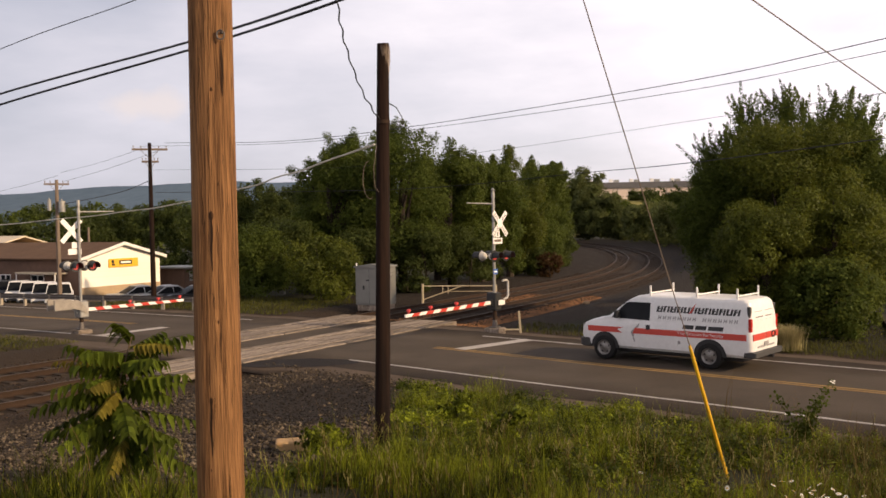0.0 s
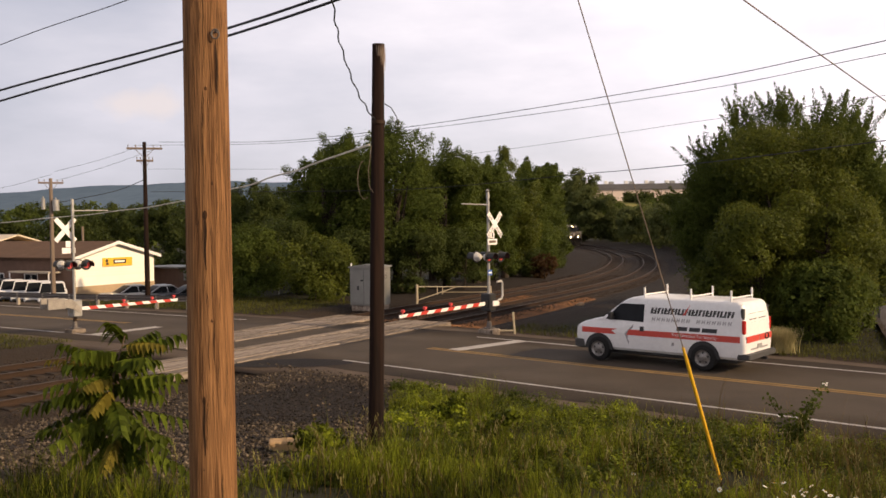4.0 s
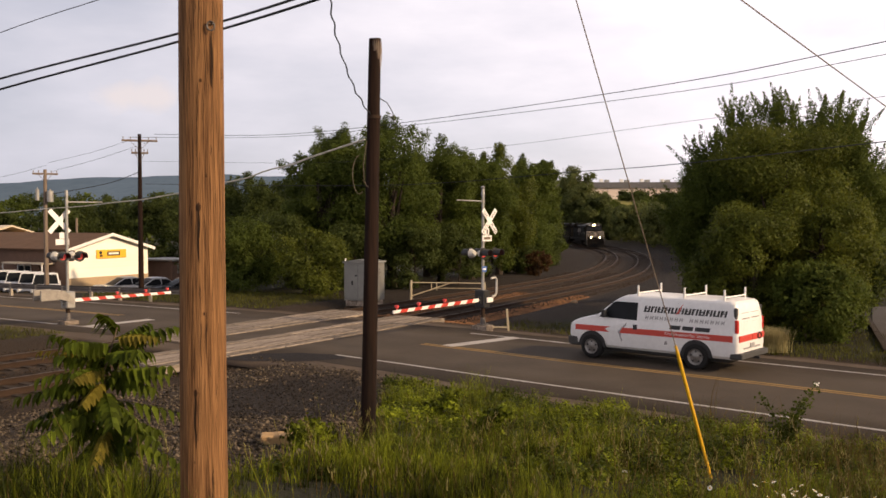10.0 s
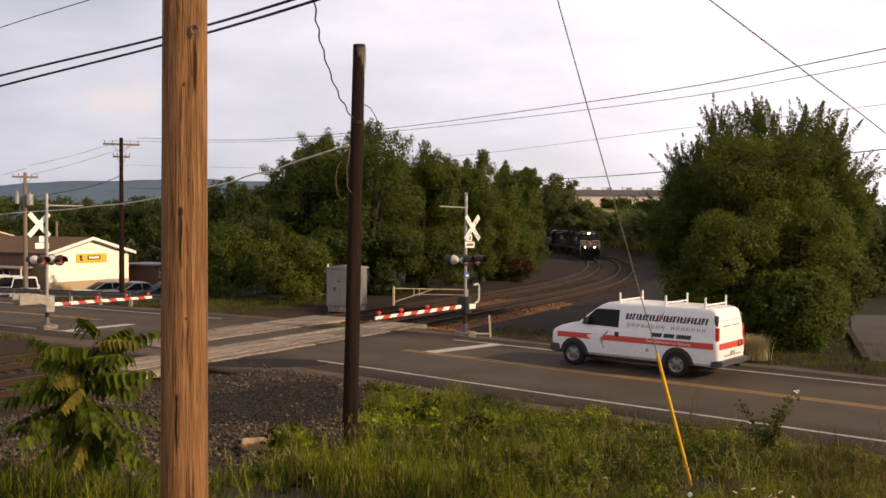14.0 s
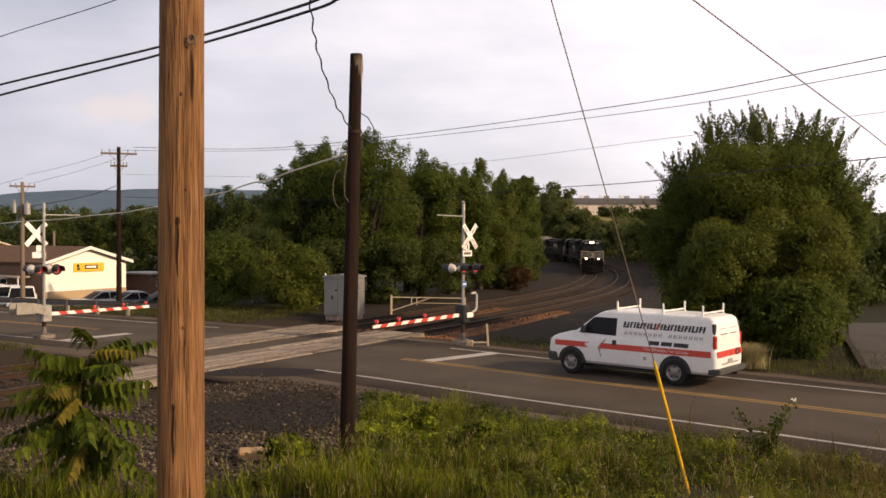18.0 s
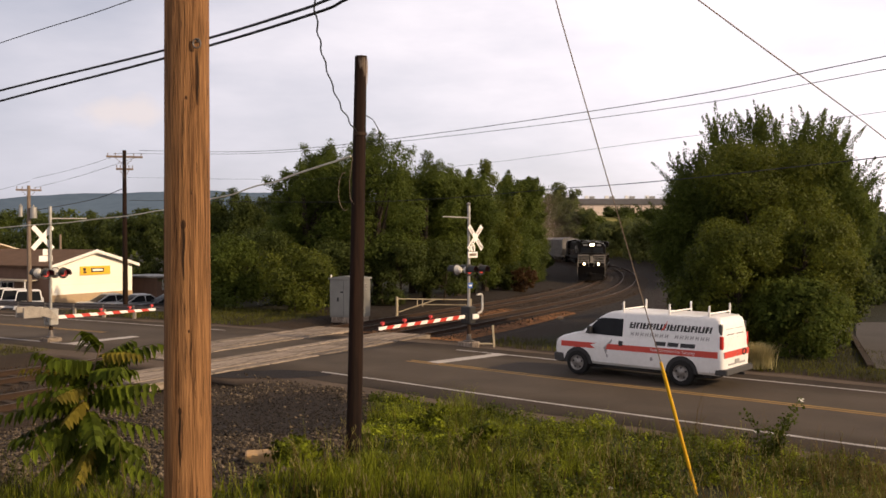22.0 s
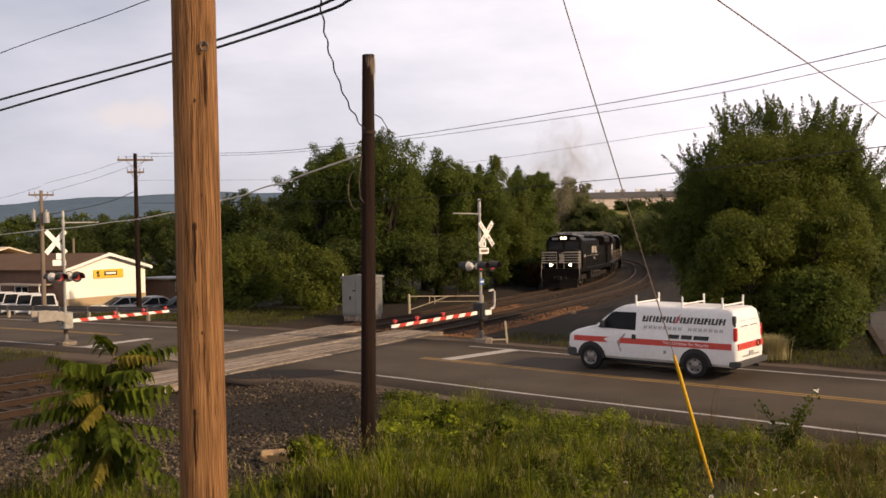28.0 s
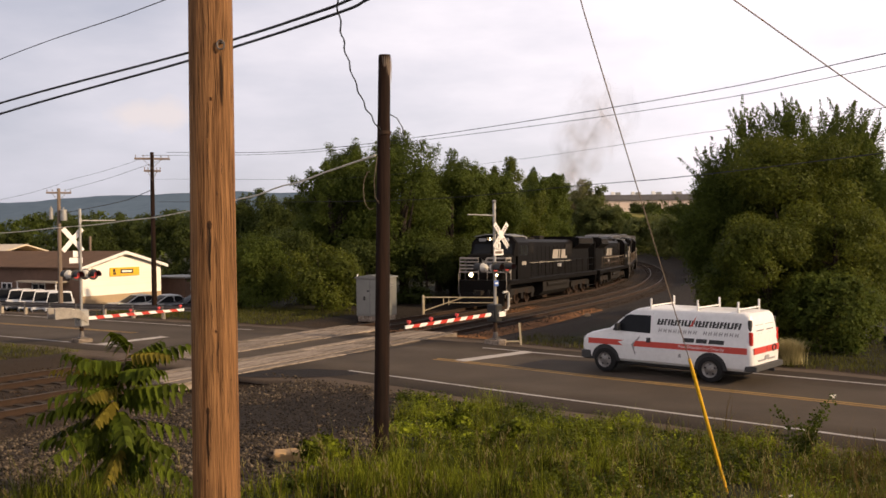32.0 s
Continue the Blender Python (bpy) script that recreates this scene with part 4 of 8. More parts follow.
# ---------------------------------------------------------------- poles, cables
def lathe_pole(p, q, r0, r1, n=28, rows=40, seed=0, rough=0.006):
    """A log: tapered, a little bent and lumpy."""
    r = rng(seed)
    p, q = Vector(p), Vector(q)
    ph = r.uniform(0, 6.28, 6)
    out = []
    for i in range(rows + 1):
        u = i / rows
        c = p.lerp(q, u) + Vector((0.010 * math.sin(3.1 * u + ph[0]), 0.01 * math.sin(4 * u + ph[1]), 0))
        rr = r0 + (r1 - r0) * u
        ring = []
        for k in range(n):
            a = 2 * math.pi * k / n
            w = rr + rough * (math.sin(3 * a + ph[2] + 2.2 * u) + 0.6 * math.sin(7 * a + ph[3] + 5 * u) + 0.5 * noise.noise(Vector((math.cos(a) * 2, math.sin(a) * 2, u * 30))))
            ring.append(c + Vector((math.cos(a) * w, math.sin(a) * w, 0)))
        out.append(ring)
    return Shape().rings(out)


def slit(sh, axis, a0, z0, z1, rad, width, depth=0.012, lean=0.0):
    """A drying check: a thin dark sliver let into a pole's face, tapered at both ends."""
    n = 8
    left, right = [], []
    for i in range(n + 1):
        u = i / n
        z = z0 + (z1 - z0) * u
        w = width * math.sin(math.pi * min(1, max(0.03, u))) ** 0.6 / rad / 2
        a = a0 + lean * u + 0.02 * math.sin(9 * u + z0)
        for lst, s in ((left, -1), (right, 1)):
            lst.append(Vector((axis[0] + (rad + 0.003) * math.cos(a + s * w), axis[1] + (rad + 0.003) * math.sin(a + s * w), z)))
    k = len(sh.v)
    sh.v += [tuple(v) for v in left + right]
    sh.f += [(k + i, k + n + 1 + i, k + n + 2 + i, k + i + 1) for i in range(n)]


def near_pole():
    x, y, zb = -1.60, 6.40, Z(-1.6, 6.4)
    root = thing("utility_pole", pose(x, y, zb), "orange-brown weathered wooden utility pole with drying cracks", "utility pole")
    part("shaft", lathe_pole((0, 0, -0.5), (0.01, 0.06, 11.5), 0.166, 0.128, 40, 60, 3, 0.0035), M["pole"], root)
    cracks = Shape()
    r = rng(8)
    for i in range(150):
        a = math.radians(r.uniform(195, 345))
        z0 = r.uniform(0, 4.6)
        rad = 0.166 - 0.038 * (z0 + 0.5) / 12 + 0.0035
        slit(cracks, (0.01 * z0 / 11, 0.06 * z0 / 11), a, z0, z0 + r.uniform(0.08, 0.42), rad, r.uniform(0.0015, 0.0048))
    part("drying_cracks", cracks, M["pole_crack"], root, "dark split grain", smooth=0)
    for a, z, s in ((-87, 2.48, 0.028), (-97, 1.20, 0.028), (-80, 3.35, 0.012), (-110, 2.2, 0.014), (-75, 1.75, 0.012), (-100, 0.72, 0.013), (-68, 2.7, 0.011), (-118, 2.65, 0.013)):
        rad = 0.166 - 0.038 * (z + 0.5) / 12
        d = Vector((math.cos(radians(a)), math.sin(radians(a)), 0))
        c = d * (rad - 0.006) + Vector((0, 0.06 * z / 11, z))
        sh = Shape()
        t = Vector((-d.y, d.x, 0))
        rings = []
        for w, o in ((1.0, 0.0), (0.9, 0.008), (0.55, 0.013), (0.15, 0.012)):
            rings.append([c + d * o + (t * math.cos(b) * 0.7 + Vector((0, 0, 1.35)) * math.sin(b)) * s * w for b in np.linspace(0, 2 * math.pi, 12, endpoint=False)])
        sh.rings(rings)
        part("knot", sh, M["pole_knot"], root)
        if s > 0.02:
            sl = Shape()
            slit(sl, (0, 0.06 * z / 11), radians(a), z - 0.38, z + 0.05, rad + 0.006, 0.016)
            part("long_check", sl, M["pole_crack"], root, smooth=0)
    bolt = Shape()
    c = Vector((0.100, -0.098, 3.74))
    bolt.cyl(c + Vector((0, 0.03, 0)), c + Vector((0, -0.03, 0)), 0.008, 0.008, 8)
    bolt.tube([c + Vector((0.026 * math.cos(a), -0.036, -0.02 + 0.032 * math.sin(a))) for a in np.linspace(0, 2 * math.pi, 14)], 0.006, 6)
    part("eye_bolt", bolt, M["railgrey"], root, "rusty iron eye bolt")
    sl = Shape()
    slit(sl, (0, 0.02), radians(-52), 3.30, 3.70, 0.156, 0.014)
    part("long_check", sl, M["pole_crack"], root, smooth=0)


def dark_pole():
    p, q = (-0.97, 13.30, Z(-0.97, 13.3) - 0.4), (-0.825, 13.52, 7.06)
    root = thing("cut_pole", Matrix(), "dark creosoted wooden pole with sawn-off top", "utility pole")
    part("shaft", lathe_pole(p, q, 0.118, 0.088, 26, 50, 5, 0.004), M["darkpole"], root)
    worn = Shape()
    for i in range(9):
        slit(worn, (-0.825, 13.52), radians(-150 + 18 * i), 6.55 + 0.1 * (i % 3), 7.05, 0.0885, 0.022)
    part("worn_top", worn, M["greypole"], root, "bare splintered wood", smooth=0)
    band = Shape()
    band.cyl((-0.85, 13.48, 5.88), (-0.85, 13.48, 5.93), 0.101, 0.101, 20)
    part("band", band, M["rail_side"], root, "rusty steel band")
    coil = Shape()
    coil.tube([(-1.06 - 0.10 * math.sin(a), 13.36, 5.05 + 0.28 * math.cos(a)) for a in np.linspace(0, 3.6, 16)], 0.0042, 6)
    coil.tube([(-0.95, 13.37, 5.55), (-1.0, 13.36, 5.2), (-0.99, 13.36, 4.95), (-0.93, 13.36, 4.86)], 0.0045, 6)
    part("loose_cable", coil, M["greypole"], root, "dangling grey cable loops")
    tail = Shape()
    tail.tube([(-0.76, 13.5, 6.18), (-0.66, 13.5, 6.12), (-0.58, 13.5, 5.98), (-0.56, 13.5, 5.86)], 0.008, 6)
    tail.tube([(-0.74, 13.5, 5.88), (-0.64, 13.5, 5.92), (-0.56, 13.5, 5.88)], 0.006, 6)
    part("loose_cable", tail, M["wire"], root)


def cable(pts, rad, material="wire", label="thin black overhead cable", wavy=0.0):
    p = spline(np.array(pts, dtype=float), 10)
    if wavy:
        k = np.arange(len(p))
        p[:, 0] += wavy * np.sin(k * 1.4)
        p[:, 2] += wavy * 0.5 * np.cos(k * 1.1)
    ob = part("overhead_cable", Shape().tube([Vector(q) for q in p], rad, 6), M[material])
    tagged(ob, label, "cable", "overhead cables")


def cables():
    cable([(-16, 24, 6.5), (-9.69, 19.09, 7.12), (-4.36, 16.1, 7.68), (-1.75, 13.1, 7.61), (-0.54, 11.6, 7.62), (6, 3.5, 7.6)], 0.021, label="thick black overhead cable with slight sag")
    cable([(-16, 24, 6.2), (-9.69, 19.08, 6.89), (-4.36, 16.1, 7.54), (-1.47, 13.1, 7.59), (-0.26, 11.6, 7.65), (6.2, 3.8, 7.7)], 0.021, label="thick black overhead cable with slight sag")
    cable([(-30, 44, 9.0), (-13.04, 25.14, 9.0), (-6.4, 19.15, 9.16), (-3.74, 16.14, 9.08), (5, 6, 9.0)], 0.010)
    cable([(-17.1, 56.18, 9.63), (-8.73, 50.16, 9.05), (-1.06, 42.15, 8.91), (8.11, 31.15, 9.03), (11.8, 24.15, 9.07), (18, 12, 9.3)], 0.014)
    cable([(-18.8, 56.57, 9.48), (-8.74, 50.15, 8.93), (-1.06, 42.15, 8.75), (8.11, 31.14, 8.72), (11.79, 24.14, 8.73), (18, 12, 8.9)], 0.011)
    cable([(-17.82, 56.13, 7.97), (-5.65, 50.11, 7.54), (2.85, 42.12, 7.75), (8.58, 30.11, 7.66), (11.77, 24.1, 7.63), (18, 12, 7.7)], 0.007)
    cable([(-17.67, 56.09, 6.57), (-2.35, 46.07, 6.13), (6.1, 38.07, 6.4), (7.9, 30.07, 6.21), (10.77, 22.06, 6.26), (16, 9, 6.5)], 0.015)
    cable([(-22, 38, 4.4), (-17.84, 34.02, 4.52), (-10.3, 27.02, 4.8), (-6.06, 22.03, 5.03), (-3.07, 17.54, 5.35), (-1.0, 13.42, 5.57)], 0.015, "palewire", "twisted service cable, sunlight painted into its pale colour", 0.022)
    cable([(-0.90, 13.42, 5.92), (-1.09, 12.66, 6.25), (-1.2, 11.67, 6.68), (-1.19, 10.68, 7.02), (-1.12, 9.59, 7.45), (-1.05, 8.12, 8.37), (-1.5, 6.6, 10.2)], 0.010, "wire", "slack wavy drop cable between two poles", 0.014)
    cable([(3.17, 12.11, 8.0), (4.5, 13.1, 7.51), (7.6, 15.57, 6.48), (9.72, 17.04, 5.68), (13, 19, 4.7)], 0.010, "greypole", "grey steel stay wire")
    cable([(-26.3, 62.13, 8.07), (-37.43, 80.15, 8.2), (-57.65, 110.16, 8.36)], 0.012)
    cable([(-26.1, 62.14, 8.26), (-22.07, 59.16, 8.75), (-18.5, 56.17, 9.3)], 0.010)
    cable([(-25.84, 62.12, 7.68), (-21.71, 59.14, 8.3), (-17.28, 56.16, 9.21)], 0.010)
    cable([(-26.0, 62.08, 6.1), (-20.65, 58.09, 6.7), (-17.97, 56.11, 7.34)], 0.022)
    # stay wire with its yellow guard
    root = thing("stay_wire", Matrix(), "steel stay wire with bright yellow plastic guard", "guy wire")
    a, b = Vector((3.87, 12.42, 0.80)), Vector((3.21, 11.86, 2.73))
    part("wire", Shape().tube([a, b, b.lerp(Vector((1.67, 10.58, 6.95)), 1.0), Vector((1.0, 9.8, 8.8))], 0.0075, 6), M["greypole"], root)
    d = (b - a).normalized()
    g = Shape()
    rows = []
    for i in range(13):
        c = a.lerp(b, i / 12)
        u = d.cross(Vector((0, 1, 0))).normalized()
        v = d.cross(u)
        w = 0.025 if i not in (0, 12) else 0.019
        rows.append([c + (u * math.cos(q) + v * math.sin(q)) * w for q in np.linspace(0, 2 * math.pi, 10, endpoint=False)])
    g.rings(rows)
    part("guard", g, M["yellow"], root, "yellow plastic tube")
    part("anchor_rod", Shape().cyl(a - d * 0.5, a + d * 0.12, 0.012, 0.012, 8), M["rail_side"], root)


def far_pole(x, y, h, arms, material, drum=False, label=""):
    root = thing("utility_pole", pose(x, y, Z(x, y)), label, "utility pole", "distant utility poles")
    part("shaft", lathe_pole((0, 0, -0.4), (0, 0, h), 0.17, 0.11, 12, 10, int(abs(x)), 0.004), M[material], root)
    for z, w, ang in arms:
        m = pose(0, 0, z, 0, 0, ang)
        arm = part("crossarm", Shape().box(-w / 2, w / 2, -0.06, 0.06, -0.06, 0.06, 0.01), M["greypole"], root, m=m)
        for k in (-0.46, -0.25, 0.25, 0.46):
            part("insulator", Shape().cyl((0, 0, 0), (0, 0, 0.09), 0.02, 0.02, 6).cyl((0, 0, 0.08), (0, 0, 0.17), 0.035, 0.025, 8), M["greypole"], arm, m=pose(k * w, 0, 0.06))
        part("brace", Shape().tube([(-w * 0.28, -0.07, 0), (0, -0.1, -0.6), (w * 0.28, -0.07, 0)], 0.018, 5), M["greypole"], root, m=m)
    if drum:
        for dx, dz in ((0.36, 6.55), (-0.5, 6.65)):
            part("transformer", Shape().cyl((dx, -0.1, dz), (dx, -0.1, dz + 0.75), 0.22 if dx > 0 else 0.13, None, 14).cyl((dx, -0.1, dz + 0.75), (dx, -0.1, dz + 0.9), 0.05, 0.03, 8), M["galv"], root, "grey steel drum")


# ---------------------------------------------------------------- crossing signals
def words(text, size, material, m, parent, name="slogan"):
    cu = bpy.data.curves.new(name, "FONT")
    cu.body, cu.size, cu.extrude, cu.align_x = text, size, 0.001, "CENTER"
    tmp = bpy.data.objects.new(name, cu)
    scene.collection.objects.link(tmp)
    bpy.context.view_layer.update()
    me = bpy.data.meshes.new_from_object(tmp.evaluated_get(bpy.context.evaluated_depsgraph_get()))
    bpy.data.objects.remove(tmp)
    me.materials.clear()
    me.materials.append(material)
    ob = new(name, me)
    ob.parent = parent
    ob.matrix_basis = m
    return ob


def lamp_head(parent, y, x, facing):
    """A round signal light on the crossarm: black backboard, hood, red lens."""
    b = part("light", Shape().cyl((x, y, 0), (x + 0.03 * facing, y, 0), 0.235, 0.235, 22), M["black"], parent, "round black backboard")
    part("housing", Shape().cyl((x - 0.16 * facing, y, 0), (x, y, 0), 0.13, 0.195, 18), M["lampback"], b, "pale grey rounded housing")
    part("lens", Shape().cyl((x + 0.028 * facing, y, 0), (x + 0.055 * facing, y, 0), 0.15, 0.13, 18), M["red_lamp"], b, "red glass lens")
    h = Shape()
    rows = []
    for rr in (0.168, 0.180):
        for dx in (0.03, 0.36):
            rows.append([Vector((x + facing * dx, y + rr * math.cos(a), rr * math.sin(a))) for a in np.linspace(radians(-25), radians(205), 14)])
    h.rings([rows[0], rows[1], rows[3], rows[2], rows[0]], closed=False, caps=False)
    part("hood", h, M["black"], b)


def crossing_signal(x, y, ang, arm_len, arm_drop, right):
    z = 0.02
    low = 0.0 if right else 0.19
    root = thing("crossing_signal", pose(x, y, z, 0, 0, ang), "railway crossing signal with white crossbuck, red lights and lowered gate", "crossing signal", "crossing signals")
    part("foundation", Shape().box(-0.32, 0.32, -0.32, 0.32, -0.3, 0.14, 0.03), M["concrete"], root, "pale concrete footing")
    base = Shape().box(-0.17, 0.17, -0.17, 0.17, 0.14, 0.19, 0.01)
    base.cyl((0, 0, 0.18), (0, 0, 0.5), 0.12, 0.075, 14)
    part("mast_base", base, M["railgrey"], root)
    # sleeve added to make the lower mast dark
    part("mast_sleeve", Shape().cyl((0, 0, 0.45), (0, 0, 1.0), 0.085, 0.080, 12), M["rail_side"], root, "dark brown sleeve")
    part("mast", Shape().cyl((0, 0, 0.3), (0, 0, 5.35), 0.062, 0.058, 14).cyl((0, 0, 5.35), (0, 0, 5.60), 0.075, 0.06, 12), M["galv"], root, "grey steel mast")
    # crossbuck: two white blades on the front
    for k, a in enumerate((47, -47)):
        m = Matrix.Translation((0.12 + 0.022 * k, 0.26, 4.30)) @ Matrix.Rotation(radians(a), 4, "X")
        bl = part("crossbuck_blade", Shape().box(-0.008, 0.008, -0.64, 0.64, -0.105, 0.105, 0.004), M["white"], root, "white sign board with dark lettering", m=m)
        if right:
            for text, at in ((("RAIL", -0.38), ("ROAD", 0.38)) if k else (("CROS", -0.38), ("SING", 0.38))):
                turn = Matrix(((0, 0, 1, 0), (1, 0, 0, 0), (0, 1, 0, 0), (0, 0, 0, 1)))
                words(text, 0.165, M["black"], Matrix.Translation((0.0095, at, -0.058)) @ turn, bl, "lettering")
    part("tracks_plate", Shape().box(0.075, 0.088, -0.14, 0.46, 3.50 - low, 3.74 - low, 0.004), M["white"], root, "white plate with dark bars")
    part("plate_bar", Shape().box(0.088, 0.092, -0.06, 0.38, 3.57 - low, 3.67 - low), M["greypole"], root, smooth=0)
    num = part("number_plate", Shape().box(0.075, 0.088, 0.03, 0.29, 3.76 - low, 4.02 - low, 0.004), M["white"], root)
    part("digit_bar", Shape().box(0.088, 0.092, 0.12, 0.20, 3.80 - low, 3.98 - low), M["black"], num, smooth=0)
    # lights
    arm = part("light_arm", Shape().cyl((0.18, -0.44, 0), (0.18, 0.44, 0), 0.03, None, 8).cyl((-0.18, -0.44, 0), (-0.18, 0.44, 0), 0.03, None, 8).box(-0.24, 0.24, -0.09, 0.09, -0.09, 0.09, 0.02), M["galv"], root, m=pose(0, 0, 3.02 - low))
    for s in (1, -1):
        for yy in (-0.38, 0.38):
            lamp_head(arm, yy, 0.30 * s, s)
    # short steel bar near the top
    part("top_arm", Shape().cyl((0, 0.05, 5.10), (0, -1.65, 5.12), 0.028, 0.024, 8).box(-0.05, 0.05, -0.06, 0.06, 5.02, 5.20, 0.01), M["galv"], root)
    if right:
        part("bell", Shape().cyl((-0.02, 0, 5.60), (-0.02, 0, 5.66), 0.05, 0.09, 14).cyl((-0.02, 0, 5.66), (-0.02, 0, 5.72), 0.09, 0.03, 14), M["galv"], root)
        en = part("notice_plate", Shape().box(0.07, 0.078, -0.14, 0.14, 2.28, 2.50, 0.003), M["blue"], root, "small blue notice with white bars")
        part("notice_bar", Shape().box(0.078, 0.082, -0.10, 0.10, 2.36, 2.42), M["white"], en, smooth=0)
    # gate mechanism with its counterweight and striped arm, on the road side
    mech = part("gate_mechanism", Shape().box(-0.28, 0.22, -0.20, 0.20, 0.85 - low, 1.55 - low, 0.04).box(-0.10, 0.10, -0.27, 0.27, 1.0 - low, 1.3 - low, 0.03), M["black"] if right else M["galv"], root, "steel gate motor case")
    cw = Shape()
    if right:
        for xx in (-0.31, 0.25):
            cw.box(xx, xx + 0.05, -0.1, 0.30, 1.06, 1.26, 0.01)
    else:
        for xx in (-0.31, 0.25):
            cw.prism([(-0.10, 0.82), (-0.10, 1.06), (0.30, 1.42), (0.62, 1.42), (0.62, 1.10), (0.30, 1.02)], 0, xx, xx + 0.05)
            cw.box(xx - 0.02, xx + 0.07, 0.58, 1.34, 1.04, 1.48, 0.015)
    part("counterweight", cw, M["white"] if right else M["weightgrey"], root, "white counterweight plates")
    if right:
        hp = Shape().tube([(0.30, 0.15, 2.02), (0.30, 0.42, 2.04), (0.30, 0.50, 1.95), (0.30, 0.50, 1.45), (0.30, 0.42, 1.32), (0.30, 0.2, 1.28)], 0.042, 10)
        part("counterweight_pipe", hp, M["lampback"], root, "white bent pipe")
    tip = Vector((0.0, -arm_len, 1.16 - low - arm_drop))
    a0 = Vector((0.0, -0.30, 1.16 - low))
    d = (tip - a0)
    g = part("gate_arm", Shape().tube([a0 + Vector((0, 0.25, 0)), a0], 0.05, 8), M["galv"], root, "gate arm striped red and white")
    n = 13
    for i in range(n):
        p, q = a0 + d * (i / n), a0 + d * ((i + 1) / n)
        h = 0.070 - 0.016 * i / n
        sh = Shape().add([(0.025 * sx, v.y + (0.06 * sz if 0.01 < abs((v - a0).length) < d.length - 0.01 else 0), v.z + sz * h) for v in (p, q) for sx in (-1, 1) for sz in (-1, 1)], [(0, 1, 3, 2), (4, 6, 7, 5), (0, 4, 5, 1), (2, 3, 7, 6), (0, 2, 6, 4), (1, 5, 7, 3)])
        part("stripe", sh, M["red"] if i % 2 else M["white"], g, smooth=0)
    for u in (0.42, 0.72, 0.96):
        c = a0 + d * u + Vector((0, 0, 0.08))
        part("arm_lamp", Shape().cyl(c, c + Vector((0, 0, 0.05)), 0.03, 0.03, 8).cyl(c + Vector((-0.06, 0, 0.10)), c + Vector((0.06, 0, 0.10)), 0.055, 0.055, 12), M["red_lamp"], g, "small red lamp")
    return root


def hut():
    root = thing("equipment_cabinet", pose(-3.60, 48.1, 0.02, 0, 0, -24) @ Matrix.Diagonal((0.90, 0.90, 0.96, 1)), "grey aluminium railway equipment cabinet beside the tracks", "cabinet")
    part("body", Shape().box(-0.92, 0.92, -0.80, 0.80, 0.12, 2.18, 0.02), M["hutgrey"], root)
    part("roof", Shape().prism([(-1.0, 2.18), (1.0, 2.18), (0.98, 2.26), (0, 2.38), (-0.98, 2.26)], 1, -0.88, 0.88), M["hutgrey"], root, "low ridged metal roof")
    part("plinth", Shape().box(-0.86, 0.86, -0.74, 0.74, -0.2, 0.12, 0.02), M["concrete"], root)
    d = part("door", Shape().box(-0.78, 0.78, -0.83, -0.80, 0.22, 2.08, 0.01), M["hutgrey"], root)
    part("handle", Shape().box(-0.42, -0.30, -0.87, -0.83, 0.98, 1.20, 0.01), M["black"], d, "dark latch")
    part("lock_plate", Shape().box(-0.20, -0.02, -0.845, -0.83, 1.45, 1.53, 0.004), M["black"], d)
    part("seam", Shape().box(-0.008, 0.008, -0.836, -0.829, 0.22, 2.08), M["black"], d, smooth=0)
    v = part("vent", Shape().box(0.92, 0.95, -0.25, 0.25, 1.5, 1.95, 0.01), M["galv"], root, "louvred vent")
    for i in range(5):
        part("louvre", Shape().box(0.95, 0.965, -0.22, 0.22, 1.55 + 0.08 * i, 1.58 + 0.08 * i), M["black"], v, smooth=0)
    for xx in (-0.86, 0.86):
        part("lifting_eye", Shape().cyl((xx, -0.74, 2.2), (xx, -0.74, 2.42), 0.05, 0.035, 8), M["white"], root)
    part("conduit", Shape().cyl((0.97, -0.6, 0.1), (0.97, -0.6, 2.5), 0.03, None, 8).box(0.92, 1.05, -0.7, -0.5, 2.0, 2.25, 0.01), M["galv"], root)


def barrier():
    root = thing("pipe_gate", pose(-1.20, 51.0, -0.03, 0, 0, 5), "cream-painted steel pipe gate by the tracks", "gate")
    part("post", Shape().cyl((0, 0, -0.3), (0, 0, 1.0), 0.075, None, 10), M["cream"], root)
    part("post", Shape().cyl((4.2, 0, -0.3), (4.2, 0, 0.85), 0.045, None, 10), M["cream"], root)
    part("top_rail", Shape().cyl((0, 0, 0.88), (4.2, 0, 0.80), 0.030, None, 8), M["cream"], root)
    part("brace", Shape().cyl((0.05, 0, 0.12), (2.2, 0, 0.82), 0.03, None, 8), M["cream"], root)
    part("low_rail", Shape().cyl((1.3, 0, 0.55), (4.2, 0, 0.50), 0.018, None, 8), M["cream"], root)
    for xx in (1.15, 1.45):
        part("upright", Shape().cyl((xx, 0, 0.42), (xx, 0, 0.86), 0.025, None, 8), M["cream"], root)


def stake():
    root = thing("marker_post", pose(2.95, 35.75, 0.0), "cream-painted post with low rail beside the signal", "post")
    part("post", Shape().box(0.02, 0.10, -0.04, 0.04, -0.2, 0.86, 0.01, pose(0, 0, 0, 0, -4)), M["cream"], root)
    part("rail", Shape().box(-0.62, 0.06, -0.03, 0.03, 0.10, 0.16, 0.01), M["cream"], root)
    part("block", Shape().box(-0.85, -0.55, -0.16, 0.16, -0.1, 0.20, 0.03), M["concrete"], root)


